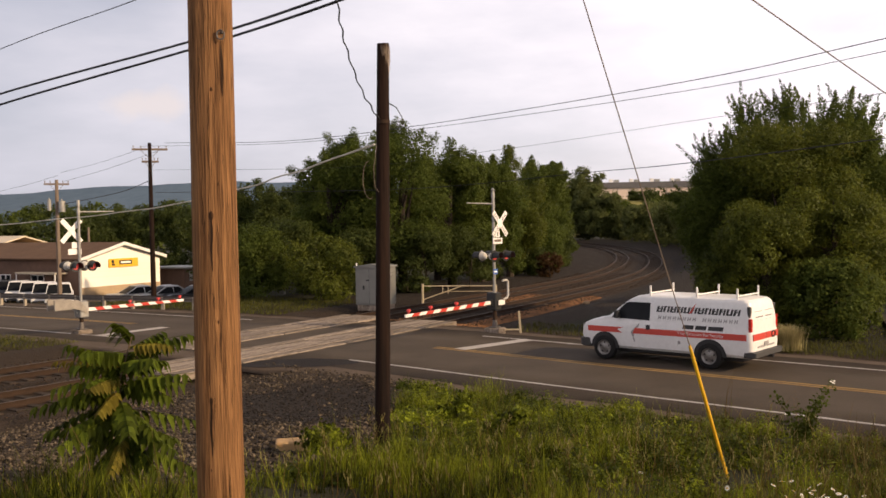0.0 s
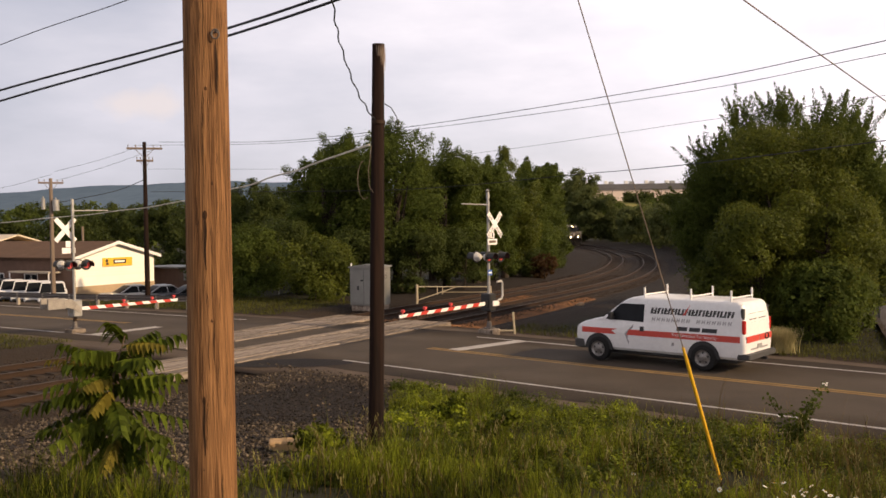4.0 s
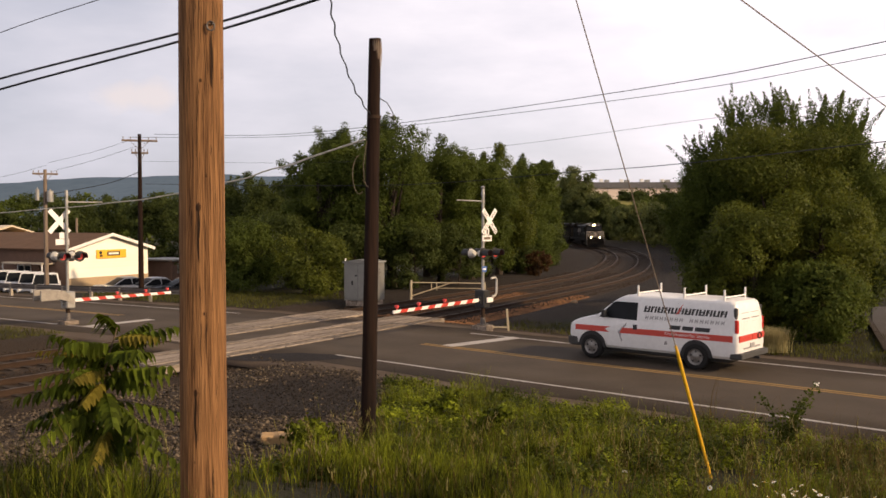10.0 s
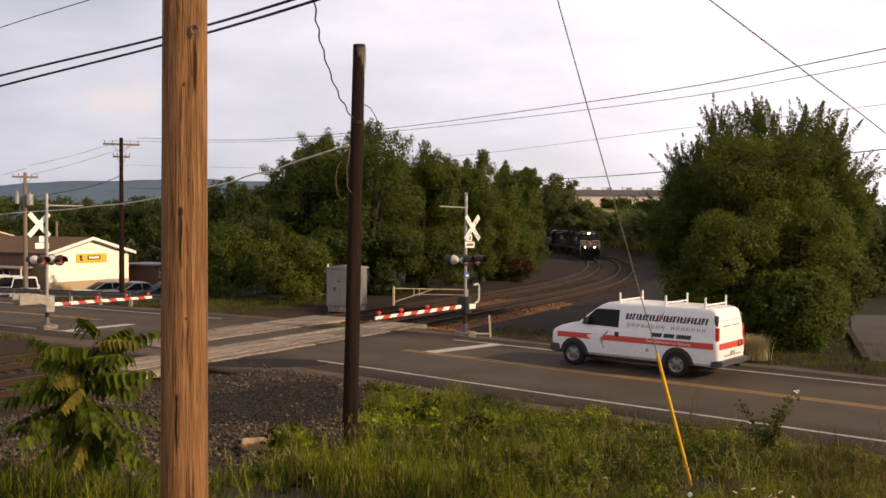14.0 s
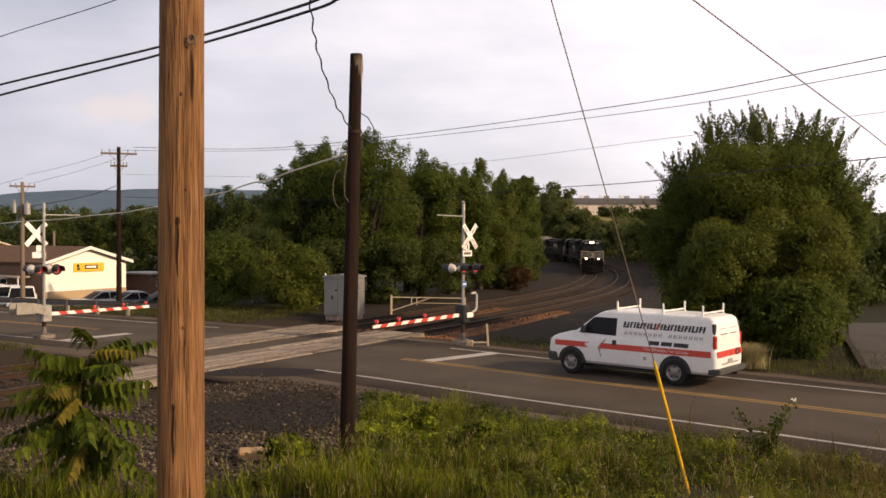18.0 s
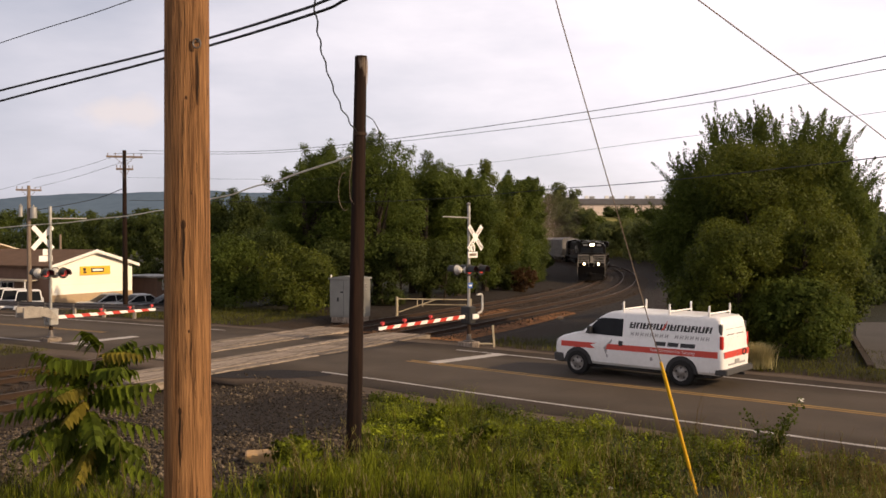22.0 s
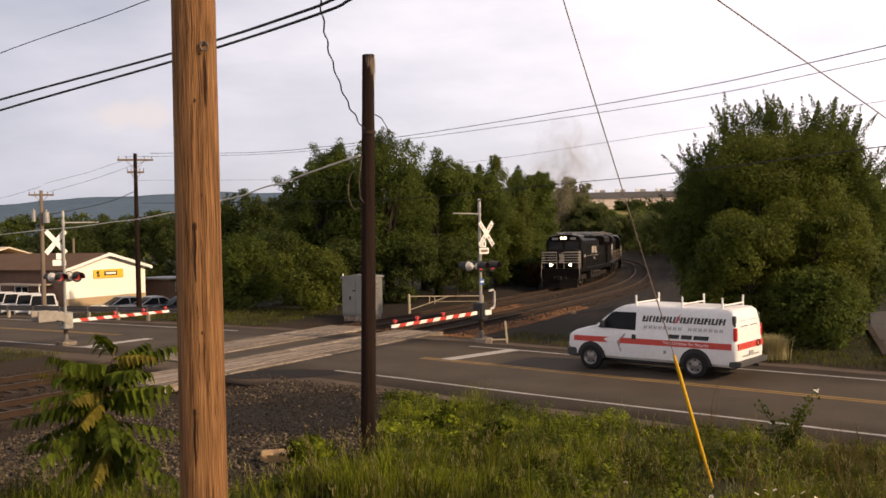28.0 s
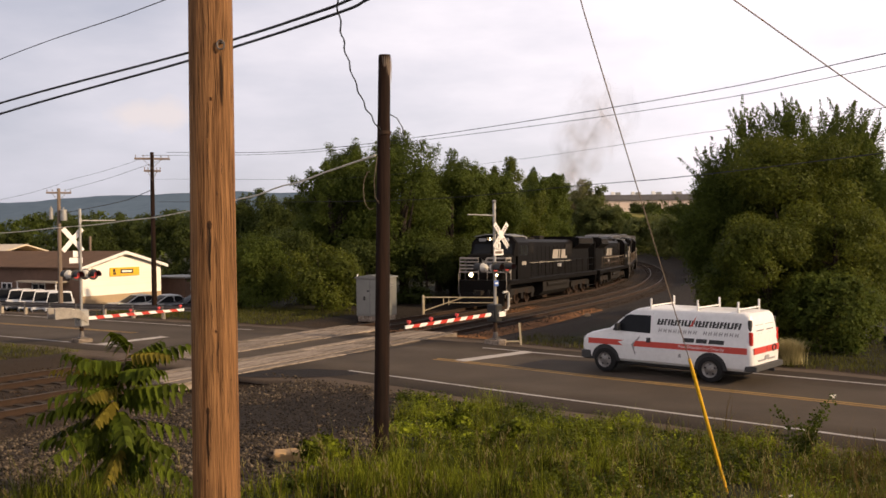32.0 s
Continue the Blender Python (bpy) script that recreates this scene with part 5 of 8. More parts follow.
def timber():
    m = pose(-2.19, 12.82, Z(-2.19, 12.82) - 0.02, 4, 0, 10)
    root = thing("timber_block", m, "short sawn pale timber block lying on gravel", "timber")
    part("block", Shape().box(-0.235, 0.235, -0.12, 0.12, 0.0, 0.17, 0.02), M["palewood"], root)
    part("end_face", Shape().box(0.233, 0.238, -0.10, 0.10, 0.02, 0.15), M["greypole"], root, smooth=0)


def guardrail():
    pts = spline(np.array([(-62, 73.5), (-44, 63.0), (-30, 55.4), (-22, 51.5), (-13.2, 48.0), (-11.8, 47.7)], dtype=float), 8)
    p = resample(pts, 0.5)
    root = thing("guardrail", Matrix(), "weathered steel guardrail on short posts along the road", "guardrail")
    prof = [(0.0, 0.42), (0.05, 0.47), (0.05, 0.52), (0.0, 0.57), (0.05, 0.62), (0.05, 0.67), (0.0, 0.72), (-0.012, 0.72), (0.036, 0.67), (0.036, 0.62), (-0.012, 0.57), (0.036, 0.52), (0.036, 0.47), (-0.012, 0.42)]
    t = np.gradient(p, axis=0)
    t /= np.linalg.norm(t, axis=1)[:, None]
    rows = []
    for (x, y), (tx, ty) in zip(p, t):
        z = Z(x, y)
        rows.append([Vector((x + ty * a * -1, y + tx * a, z + h)) for a, h in prof])
    part("beam", Shape().rings(rows), M["railgrey"], root)
    post = Shape().box(-0.06, 0.06, -0.09, 0.09, -0.4, 0.68, 0.01).mesh("post", M["paleplank"], 0)
    for i in range(2, len(p), 4):
        x, y = p[i]
        part("post", post, None, root, m=pose(x - t[i][1] * 0.1, y + t[i][0] * 0.1, Z(x, y), 0, 0, math.degrees(math.atan2(t[i][1], t[i][0]))))


# ---------------------------------------------------------------- buildings
def wall_with_openings(sh, length, height_, openings, thick=0.2):
    """A wall along x with real openings (x0, x1, z0, z1)."""
    xs = sorted({0, length, *[v for o in openings for v in o[:2]]})
    zs = sorted({0, height_, *[v for o in openings for v in o[2:]]})
    for x0, x1 in zip(xs, xs[1:]):
        for z0, z1 in zip(zs, zs[1:]):
            if not any(o[0] <= x0 and x1 <= o[1] and o[2] <= z0 and z1 <= o[3] for o in openings):
                sh.box(x0, x1, 0, thick, z0, z1)


def window_unit(parent, x0, x1, z0, z1, m):
    w = part("window", Shape().box(x0, x1, -0.03, 0.05, z0, z0 + 0.07).box(x0, x1, -0.03, 0.05, z1 - 0.07, z1).box(x0, x0 + 0.07, -0.03, 0.05, z0, z1).box(x1 - 0.07, x1, -0.03, 0.05, z0, z1).box((x0 + x1) / 2 - 0.03, (x0 + x1) / 2 + 0.03, -0.02, 0.05, z0, z1), M["white"], parent, "white-framed window", smooth=0, m=m)
    part("pane", Shape().box(x0 + 0.05, x1 - 0.05, 0.055, 0.07, z0 + 0.05, z1 - 0.05), M["darkglass"], w, "dark glass", smooth=0)


def shop():
    cx, cy = -28.4, 71.0
    zb = Z(-26, 72) - 0.05
    W, L, E, A = 8.0, 17.0, 3.58, 4.6
    root = thing("shop_building", pose(cx, cy, zb, 0, 0, 60), "low shop with cream gable, brown side and yellow sign", "building")
    # local x runs along the gable, local y along the long side
    f = Shape()
    f.prism([(0, 1.25), (W, 1.25), (W, E), (W / 2, A), (0, E)], 1, 0, 0.2)
    part("gable_wall", f, M["cream_siding"], root, "bright cream siding")
    part("gable_base", Shape().box(-0.02, W + 0.02, -0.03, 0.2, -0.3, 1.25, 0.01), M["tan"], root, "tan masonry base")
    for z in np.arange(1.27, 3.4, 0.22):
        part("siding_board", Shape().box(0.02, W - 0.02, -0.012, 0.0, z, z + 0.19, 0.004), M["cream_siding"], root, smooth=0)
    sgn = part("sign", Shape().box(2.6, 5.6, -0.09, -0.02, 2.72, 3.42, 0.01), M["signyellow"], root, "yellow fascia sign with dark shapes")
    part("sign_panel", Shape().box(3.65, 4.95, -0.10, -0.09, 2.92, 3.26), M["black"], sgn, smooth=0)
    part("sign_bar", Shape().box(3.80, 4.8, -0.105, -0.10, 3.02, 3.17), M["cream_siding"], sgn, smooth=0)
    part("sign_mark", Shape().cyl((3.0, -0.10, 3.18), (3.0, -0.09, 3.18), 0.14, 0.14, 14).box(2.9, 3.2, -0.10, -0.09, 2.86, 3.02), M["black"], sgn, smooth=0)
    lw = Shape()
    ops = [(2.2, 3.3, 0.0, 2.1), (4.3, 6.0, 1.0, 2.2), (8.6, 10.0, 1.0, 2.2), (11.2, 12.2, 0.0, 2.1)]
    wall_with_openings(lw, L, E, ops)
    mside = Matrix.Rotation(radians(90), 4, "Z") @ Matrix.Diagonal((1, -1, 1, 1))
    weld = lw.mesh("side_wall", M["brick_brown"], 0)
    bm = bmesh.new()
    bm.from_mesh(weld)
    bmesh.ops.remove_doubles(bm, verts=bm.verts, dist=0.0005)
    bm.to_mesh(weld)
    bm.free()
    part("side_wall", weld, M["brick_brown"], root, "dull brown brick wall", smooth=0, m=Matrix.Translation((0, 0.2, 0)) @ mside)
    for x0, x1, z0, z1 in ops:
        if z0 > 0:
            window_unit(root, x0, x1, z0, z1, Matrix.Translation((0, 0.2, 0)) @ mside)
        else:
            dr = part("door", Shape().box(x0 + 0.05, x1 - 0.05, 0.03, 0.08, 0, z1 - 0.05, 0.01), M["door_brown"], root, "brown door", m=Matrix.Translation((0, 0.2, 0)) @ mside, smooth=0)
            part("handle", Shape().box(x1 - 0.2, x1 - 0.14, 0.0, 0.03, 0.95, 1.1), M["galv"], dr)
    part("back_wall", Shape().box(0, W, L, L + 0.2, -0.3, E), M["brick_brown"], root, smooth=0)
    part("far_wall", Shape().box(W - 0.2, W, 0.2, L, -0.3, E), M["tan"], root, smooth=0)
    rf = Shape()
    for s in (0, 1):
        x0, x1 = (-0.45, W / 2) if s == 0 else (W / 2, W + 0.45)
        z0, z1 = (E - 0.13, A + 0.06) if s == 0 else (A + 0.06, E - 0.13)
        rf.prism([(x0, z0), (x1, z1), (x1, z1 + 0.1), (x0, z0 + 0.1)], 1, -0.35, L + 0.5)
    part("roof", rf, M["roof_brown"], root, "shallow brown roof", smooth=0)
    for s in (0, 1):
        x0, x1 = (-0.47, W / 2) if s == 0 else (W / 2, W + 0.47)
        z0, z1 = (E - 0.16, A + 0.05) if s == 0 else (A + 0.05, E - 0.16)
        part("bargeboard", Shape().prism([(x0, z0 - 0.12), (x1, z1 - 0.12), (x1, z1 + 0.13), (x0, z0 + 0.13)], 1, -0.40, -0.352), M["white"], root, "white bargeboard", smooth=0)
    part("vent_pipe", Shape().cyl((5.6, 6, 3.4), (5.6, 6, 6.0), 0.10, None, 10), M["greypole"], root)
    aw = part("entrance_canopy", Shape().box(1.4, 6.4, -1.2, 0, 2.32, 2.46, 0.02), M["paleplank"], root, "flat pale entrance canopy", m=Matrix.Translation((0, 0.2, 0)) @ mside)
    for k in (1.5, 6.3):
        part("canopy_post", Shape().cyl((k, -1.1, 0), (k, -1.1, 2.32), 0.05, None, 8), M["white"], aw)
    # the lean-to behind the right corner
    root2 = thing("shed", pose(-22.8, 79.6, Z(-22.8, 79.6), 0, 0, 60), "small dull brown shed beside the shop", "building")
    part("wall", Shape().box(0, 3.2, 0, 4, -0.3, 2.3), M["brick_brown"], root2, smooth=0)
    part("roof", Shape().box(-0.2, 3.4, -0.2, 4.2, 2.3, 2.45, 0.02), M["galv"], root2, "grey flat roof")
    part("door", Shape().box(0.6, 2.4, -0.04, 0, 1.2, 2.1, 0.01), M["galv"], root2)
    # the long tan building behind
    root3 = thing("warehouse_building", pose(-47, 90, Z(-47, 90), 0, 0, 55), "long low tan building with pale roof", "building")
    part("wall", Shape().box(0, 11, 0, 26, -0.3, 3.6), M["tan"], root3, smooth=0)
    part("roof", Shape().prism([(-0.5, 3.7), (5.5, 5.4), (11.5, 3.7), (11.5, 3.82), (5.5, 5.55), (-0.5, 3.82)], 1, -0.5, 26.5), M["roof_pale"], root3, "pale sunlit metal roof", smooth=0)
    for i in range(5):
        part("window", Shape().box(-0.05, 0.02, 2 + 4.6 * i, 3.6 + 4.6 * i, 1.2, 2.3, 0.01), M["darkglass"], root3, smooth=0)


def factory():
    z = Z(110, 455)
    root = thing("factory", pose(60, 452, z - 0.5, 0, 0, -4), "long white factory with dark roof band on a hill", "building")
    L = 140
    wall = Shape().box(0, L, 0, 60, -6, 6.6)
    part("wall", wall, M["factory_wall"], root, "cream sunlit panel wall", smooth=0)
    part("roof_band", Shape().box(-0.5, L + 0.5, -0.6, 60.5, 6.6, 9.6, 0.1), M["factory_band"], root, "grey-brown roof fascia")
    for i in range(23):
        part("panel_joint", Shape().box(3 + 6 * i, 3.2 + 6 * i, -0.05, 0, -6, 6.6), M["factory_band"], root, smooth=0)
    for i in range(14):
        part("roof_vent", Shape().box(3.2 + 10 * i, 5.0 + 10 * i, 1, 4, 9.6, 11.2, 0.1), M["white"], root, "white vent box")
        part("roof_fan", Shape().box(5.6 + 10 * i, 8.0 + 10 * i, 1, 4, 9.6, 10.9, 0.1), M["galv"], root)


def ridge():
    rows = []
    for k, (dy, hh) in enumerate(((0, 0.0), (250, 0.45), (520, 0.86), (760, 1.0), (1100, 0.7))):
        ring = []
        for x in np.linspace(-3600, 2600, 90):
            prof = 200 * (0.86 + 0.10 * math.sin(x * 0.0011 + 0.8) + 0.035 * math.sin(x * 0.0047) + 0.02 * math.sin(x * 0.013))
            prof *= 1.0 - 0.55 * float(smooth(-500, 700, x)) + 0.10 * float(smooth(900, 2200, x))
            n_ = 6 * noise.noise(Vector((x * 0.01, k * 3.0, 0)))
            ring.append(Vector((x, 2600 + dy + 0.00002 * x * x, hh * prof + n_ * hh - 5)))
        rows.append(ring)
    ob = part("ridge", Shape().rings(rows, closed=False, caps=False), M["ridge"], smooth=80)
    tagged(ob, "long wooded ridge on the horizon, blue haze in its colour", "hill", kind="structure")


M.update(
    lampback=mat("lamp_housing", (0.52, 0.50, 0.47), (0.38, 0.36, 0.33), 0.55, bump=0.05),
    hutgrey=mat("hut_aluminium", (0.235, 0.23, 0.205), (0.16, 0.155, 0.138), 0.5, 0.3, scale=1.5, fine=30, bump=0.05),
    cream=mat("cream_paint", (0.46, 0.39, 0.26), (0.28, 0.23, 0.15), 0.6, scale=3, fine=30, bump=0.1),
    palewood=mat("sawn_wood", (0.50, 0.34, 0.17), (0.26, 0.16, 0.08), 0.8, scale=3, fine=40, bump=0.3, stretch=(0.2, 1, 1)),
    railgrey=mat("guardrail_steel", (0.16, 0.14, 0.125), (0.085, 0.072, 0.065), 0.6, 0.5, scale=2, fine=20, bump=0.1),
    paleplank=mat("pale_wood_post", (0.42, 0.36, 0.28), (0.28, 0.24, 0.19), 0.85, scale=3, fine=20, bump=0.3),
    cream_siding=mat("cream_siding", (0.88, 0.84, 0.75), (0.80, 0.75, 0.66), 0.6, scale=0.6, fine=12, bump=0.05, obj=0.04),
    tan=mat("tan_block", (0.46, 0.34, 0.21), (0.34, 0.25, 0.16), 0.85, scale=1, fine=12, bump=0.2),
    brick_brown=mat("brown_brick", (0.17, 0.105, 0.075), (0.10, 0.062, 0.045), 0.9, scale=1.2, fine=14, bump=0.4),
    door_brown=mat("brown_door", (0.12, 0.07, 0.045), (0.08, 0.05, 0.03), 0.6, bump=0.1),
    darkglass=mat("window_glass", (0.02, 0.022, 0.025), (0.015, 0.016, 0.018), 0.12, scale=1, fine=3, bump=0.0, spec=0.05),
    signyellow=mat("yellow_sign", (0.80, 0.46, 0.03), (0.66, 0.38, 0.03), 0.5, bump=0.02),
    roof_brown=mat("brown_shingle", (0.13, 0.078, 0.048), (0.08, 0.048, 0.03), 0.85, scale=1, fine=14, bump=0.4),
    roof_pale=mat("pale_metal_roof", (0.60, 0.50, 0.36), (0.48, 0.40, 0.29), 0.55, scale=0.5, fine=6, bump=0.05),
    factory_wall=mat("factory_panel", (0.66, 0.54, 0.45), (0.56, 0.45, 0.37), 0.7, scale=0.05, fine=0.6, bump=0.0),
    factory_band=mat("factory_roof", (0.13, 0.125, 0.13), (0.095, 0.09, 0.095), 0.8, scale=0.05, fine=0.6, bump=0.0),
    weightgrey=mat("worn_weight", (0.34, 0.31, 0.27), (0.17, 0.15, 0.13), 0.7, scale=4, fine=30, bump=0.1),
    # the blue is aerial haze painted into the ridge's base colour
    ridge=mat("hazed_ridge", (0.105, 0.145, 0.195), (0.078, 0.110, 0.152), 1.0, scale=0.004, fine=0.03, bump=0.0, spec=0.0),
)
near_pole()
dark_pole()
cables()
far_pole(-17.95, 56.0, 9.75, ((9.35, 2.1, 15), (8.6, 1.0, 15)), "darkpole", label="tall brown wooden utility pole with two crossarms")
far_pole(-26.3, 62.0, 8.75, ((8.45, 1.6, 25),), "greypole", True, "grey wooden utility pole with crossarms and transformers")
crossing_signal(2.03, 36.25, math.degrees(math.atan2(-0.66, 0.751)), 5.2, 0.10, True)
crossing_signal(-15.30, 38.15, math.degrees(math.atan2(0.62, -0.785)), 5.1, -0.02, False)
hut()
barrier()
stake()
for px, py, ph in ((-11.6, 66.0, 4.6), (-6.3, 60.0, 1.9)):
    pr = thing("service_post", pose(px, py, Z(px, py)), "thin pale grey post among the shrubs", "post", "service posts")
    part("post", Shape().cyl((0, 0, -0.3), (0, 0, ph), 0.07, 0.06, 10), M["hutgrey"], pr)
    part("cap", Shape().cyl((0, 0, ph), (0, 0, ph + 0.12), 0.09, 0.04, 10), M["galv"], pr)
timber()
guardrail()
shop()
factory()
ridge()


# ---------------------------------------------------------------- road vehicles
M.update(
    vanwhite=mat("white_van_paint", (0.74, 0.73, 0.72), (0.62, 0.61, 0.60), 0.32, scale=0.9, fine=9, bump=0.01),
    vanred=mat("red_vinyl", (0.52, 0.055, 0.035), (0.44, 0.045, 0.03), 0.4, bump=0.01),
    trimgrey=mat("dark_plastic", (0.045, 0.043, 0.042), (0.03, 0.029, 0.028), 0.6, bump=0.1),
    textgrey=mat("grey_vinyl", (0.30, 0.29, 0.29), (0.24, 0.23, 0.23), 0.5, bump=0),
    taillight=mat("tail_light", (0.50, 0.03, 0.02), (0.40, 0.02, 0.015), 0.25, bump=0),
    carglass=mat("car_glass", (0.012, 0.013, 0.015), (0.009, 0.010, 0.011), 0.3, bump=0, spec=0.02),
    carwhite=mat("white_car_paint", (0.72, 0.71, 0.69), (0.62, 0.60, 0.58), 0.3, bump=0.01),
    carsilver=mat("silver_car_paint", (0.36, 0.36, 0.36), (0.28, 0.28, 0.28), 0.3, 0.5, bump=0.01),
    cardark=mat("dark_car_paint", (0.035, 0.038, 0.045), (0.025, 0.027, 0.03), 0.28, bump=0.01),
)


def ring_at(z, xr, xf, w, c, n=5):
    """A rounded rectangle at height z."""
    out = []
    for cx, cy, a0 in ((xf - c, w - c, 0), (xr + c, w - c, 90), (xr + c, -w + c, 180), (xf - c, -w + c, 270)):
        for i in range(n):
            a = radians(a0 + 90 * i / (n - 1))
            out.append(Vector((cx + c * math.cos(a), cy + c * math.sin(a), z)))
    return out


def wheel(parent, x, y, r, w, side, name="wheel"):
    """Tyre, rim and hub; side is the outer side."""
    wh = part(name, Shape().cyl((x, y - 0.02, r), (x, y + 0.02, r), r * 0.5, None, 12), M["trimgrey"], parent)
    t = Shape()
    prof = [(-w / 2, r * 0.62), (-w / 2, r * 0.86), (-w * 0.40, r * 0.97), (-w * 0.2, r), (w * 0.2, r), (w * 0.40, r * 0.97), (w / 2, r * 0.86), (w / 2, r * 0.62)]
    rows = [[Vector((x + q * math.cos(a), y + o, r + q * math.sin(a))) for o, q in prof] for a in np.linspace(0, 2 * math.pi, 26)]
    t.rings(rows, closed=False, caps=False)
    part("tyre", t, M["rubber"], wh, "black rubber tyre")
    rm = Shape()
    prof = [(w * 0.47, r * 0.63), (w * 0.40, r * 0.58), (w * 0.30, r * 0.50), (w * 0.31, r * 0.30), (w * 0.34, r * 0.24), (w * 0.40, r * 0.12), (w * 0.40, 0.001)]
    rows = [[Vector((x + q * math.cos(a), y + side * o, r + q * math.sin(a))) for o, q in prof] for a in np.linspace(0, 2 * math.pi, 24)]
    rm.rings(rows, closed=False, caps=False)
    part("rim", rm, M["chrome"], wh, "grey steel rim")
    # black discs on the rim stand in for its shaded holes
    for k in range(5):
        a = 2 * math.pi * k / 5 + 0.3
        c = Vector((x + r * 0.40 * math.cos(a), y + side * w * 0.32, r + r * 0.40 * math.sin(a)))
        part("rim_hole", Shape().cyl(c, c + Vector((0, side * 0.012, 0)), r * 0.085, None, 8), M["black"], wh)
    return wh


def van():
    WB = 3.5
    root = thing("van", pose(8.36, 27.02, 0.005, 0, 0, 138.7), "white work van with red stripe and roof ladder racks", "van")
    lv = [(0.38, -1.18, 4.22, 0.90, 0.12), (0.46, -1.24, 4.34, 0.97, 0.14), (0.75, -1.26, 4.38, 1.00, 0.15), (0.98, -1.26, 4.36, 1.00, 0.16), (1.12, -1.25, 4.28, 0.99, 0.20), (1.21, -1.245, 4.10, 0.98, 0.24), (1.31, -1.24, 3.74, 0.965, 0.22),
          (1.38, -1.23, 3.40, 0.95, 0.14), (1.62, -1.20, 3.10, 0.915, 0.12), (1.86, -1.16, 2.78, 0.875, 0.12), (1.96, -1.13, 2.62, 0.85, 0.14), (2.03, -1.06, 2.46, 0.79, 0.16), (2.065, -0.9, 2.25, 0.66, 0.2), (2.08, -0.5, 1.9, 0.40, 0.2)]
    body = part("body", Shape().rings([ring_at(*v) for v in lv]), M["vanwhite"], root, "white painted steel body", smooth=28)
    zz, ww = [v[0] for v in lv], [v[3] for v in lv]

    def sy(z, e=0.006):
        return float(np.interp(z, zz, ww)) + e

    def panel(name, poly, material, parent, side=1, e=0.006, label=""):
        """A flat piece lying on the van's side: poly of (x, z)."""
        sh = Shape()
        n = len(poly)
        sh.add([(x, side * sy(z, e), z) for x, z in poly] + [(x, side * (sy(z, e) - 0.02), z) for x, z in poly], [tuple(range(n)), tuple(reversed(range(n, 2 * n)))] + [(i, n + i, n + (i + 1) % n, (i + 1) % n) for i in range(n)])
        return part(name, sh, material, parent, label, smooth=0)
    for s in (1, -1):
        panel("side_window", [(1.95, 1.30), (3.26, 1.33), (3.20, 1.42), (2.80, 1.80), (2.70, 1.84), (1.95, 1.84)], M["darkglass"], root, s, 0.006, "dark tinted door window")
        panel("stripe", [(-1.10, 0.89), (4.12, 0.87), (4.12, 1.04), (-1.10, 1.07)], M["vanred"], root, s, 0.005, "red stripe")
        # door outlines
        for poly in ([(1.88, 0.45), (1.895, 0.45), (1.895, 1.9), (1.88, 1.9)], [(3.34, 0.55), (3.352, 0.55), (3.352, 1.22), (3.34, 1.22)], [(0.62, 0.45), (0.632, 0.45), (0.632, 1.9), (0.62, 1.9)]):
            panel("door_seam", poly, M["textgrey"], body, s, 0.003)
        panel("door_handle", [(1.93, 1.02), (2.06, 1.02), (2.06, 1.17), (1.93, 1.17)], M["black"], root, s, 0.02, "black handle")
        # flat black half-discs painted where the hollow wheel openings would be shaded
        for wx in (0.0, WB):
            sh = Shape()
            poly = [(wx + 0.50 * math.cos(a), max(0.37, 0.385 + 0.49 * math.sin(a))) for a in np.linspace(-0.02, math.pi + 0.02, 16)]
            sh.add([(x, s * 1.0035, z) for x, z in poly] + [(x, s * 0.97, z) for x, z in poly], [tuple(range(16)), tuple(reversed(range(16, 32)))])
            part("wheel_arch", sh, M["black"], root, "flat black panel in place of a shaded wheel opening", smooth=0)
        panel("marker", [(3.05, 0.98), (2.46, 0.60), (2.58, 0.92), (2.28, 1.22)], M["vanwhite"], root, s, 0.009, "white arrow emblem")
        panel("marker_shade", [(2.58, 0.92), (2.46, 0.60), (2.28, 1.22)], M["textgrey"], root, s, 0.011)
    side = 1

    def slanted(name, x0, x1, z0, z1, material, cut=0.0, sk=0.22):
        """One slanted upright block of a sign-written line; x falls towards the rear."""
        k = (z1 - z0) * sk
        return panel(name, [(x0, z0), (x1, z0), (x1 - k, z1), (x0 - k, z1)], material, body, side, 0.006)
    # the company's name, drawn as plain slanted shapes
    n, x0, x1 = 12, 1.74, -0.90
    step = (x1 - x0) / n
    for i in range(n):
        a = x0 + step * i
        if i == 5:
            panel("arrow_shape", [(a + 0.05, 1.56), (a - 0.17, 1.90), (a - 0.06, 1.60)], M["vanred"], body, side, 0.009)
        slanted("name_block", a, a + step * 0.30, 1.58, 1.76, M["black"])
        slanted("name_block", a + step * 0.58, a + step * 0.86, 1.58, 1.76, M["black"])
        if i % 3 != 1:
            slanted("name_block", a + step * 0.30, a + step * 0.58, 1.66, 1.70, M["black"])
        if i % 2:
            slanted("name_block", a + step * 0.30, a + step * 0.58, 1.72, 1.76, M["black"])
        else:
            slanted("name_block", a + step * 0.30, a + step * 0.58, 1.58, 1.62, M["black"])
    n, x0, x1 = 16, 1.68, -0.88
    step = (x1 - x0) / n
    for i in range(n):
        if i == 8:
            continue
        a = x0 + step * i
        slanted("name_bar", a, a + step * 0.18, 1.36, 1.47, M["textgrey"])
        slanted("name_bar", a + step * 0.45, a + step * 0.62, 1.36, 1.47, M["textgrey"])
        slanted("name_bar", a + step * 0.18, a + step * 0.45, 1.40, 1.43, M["textgrey"])
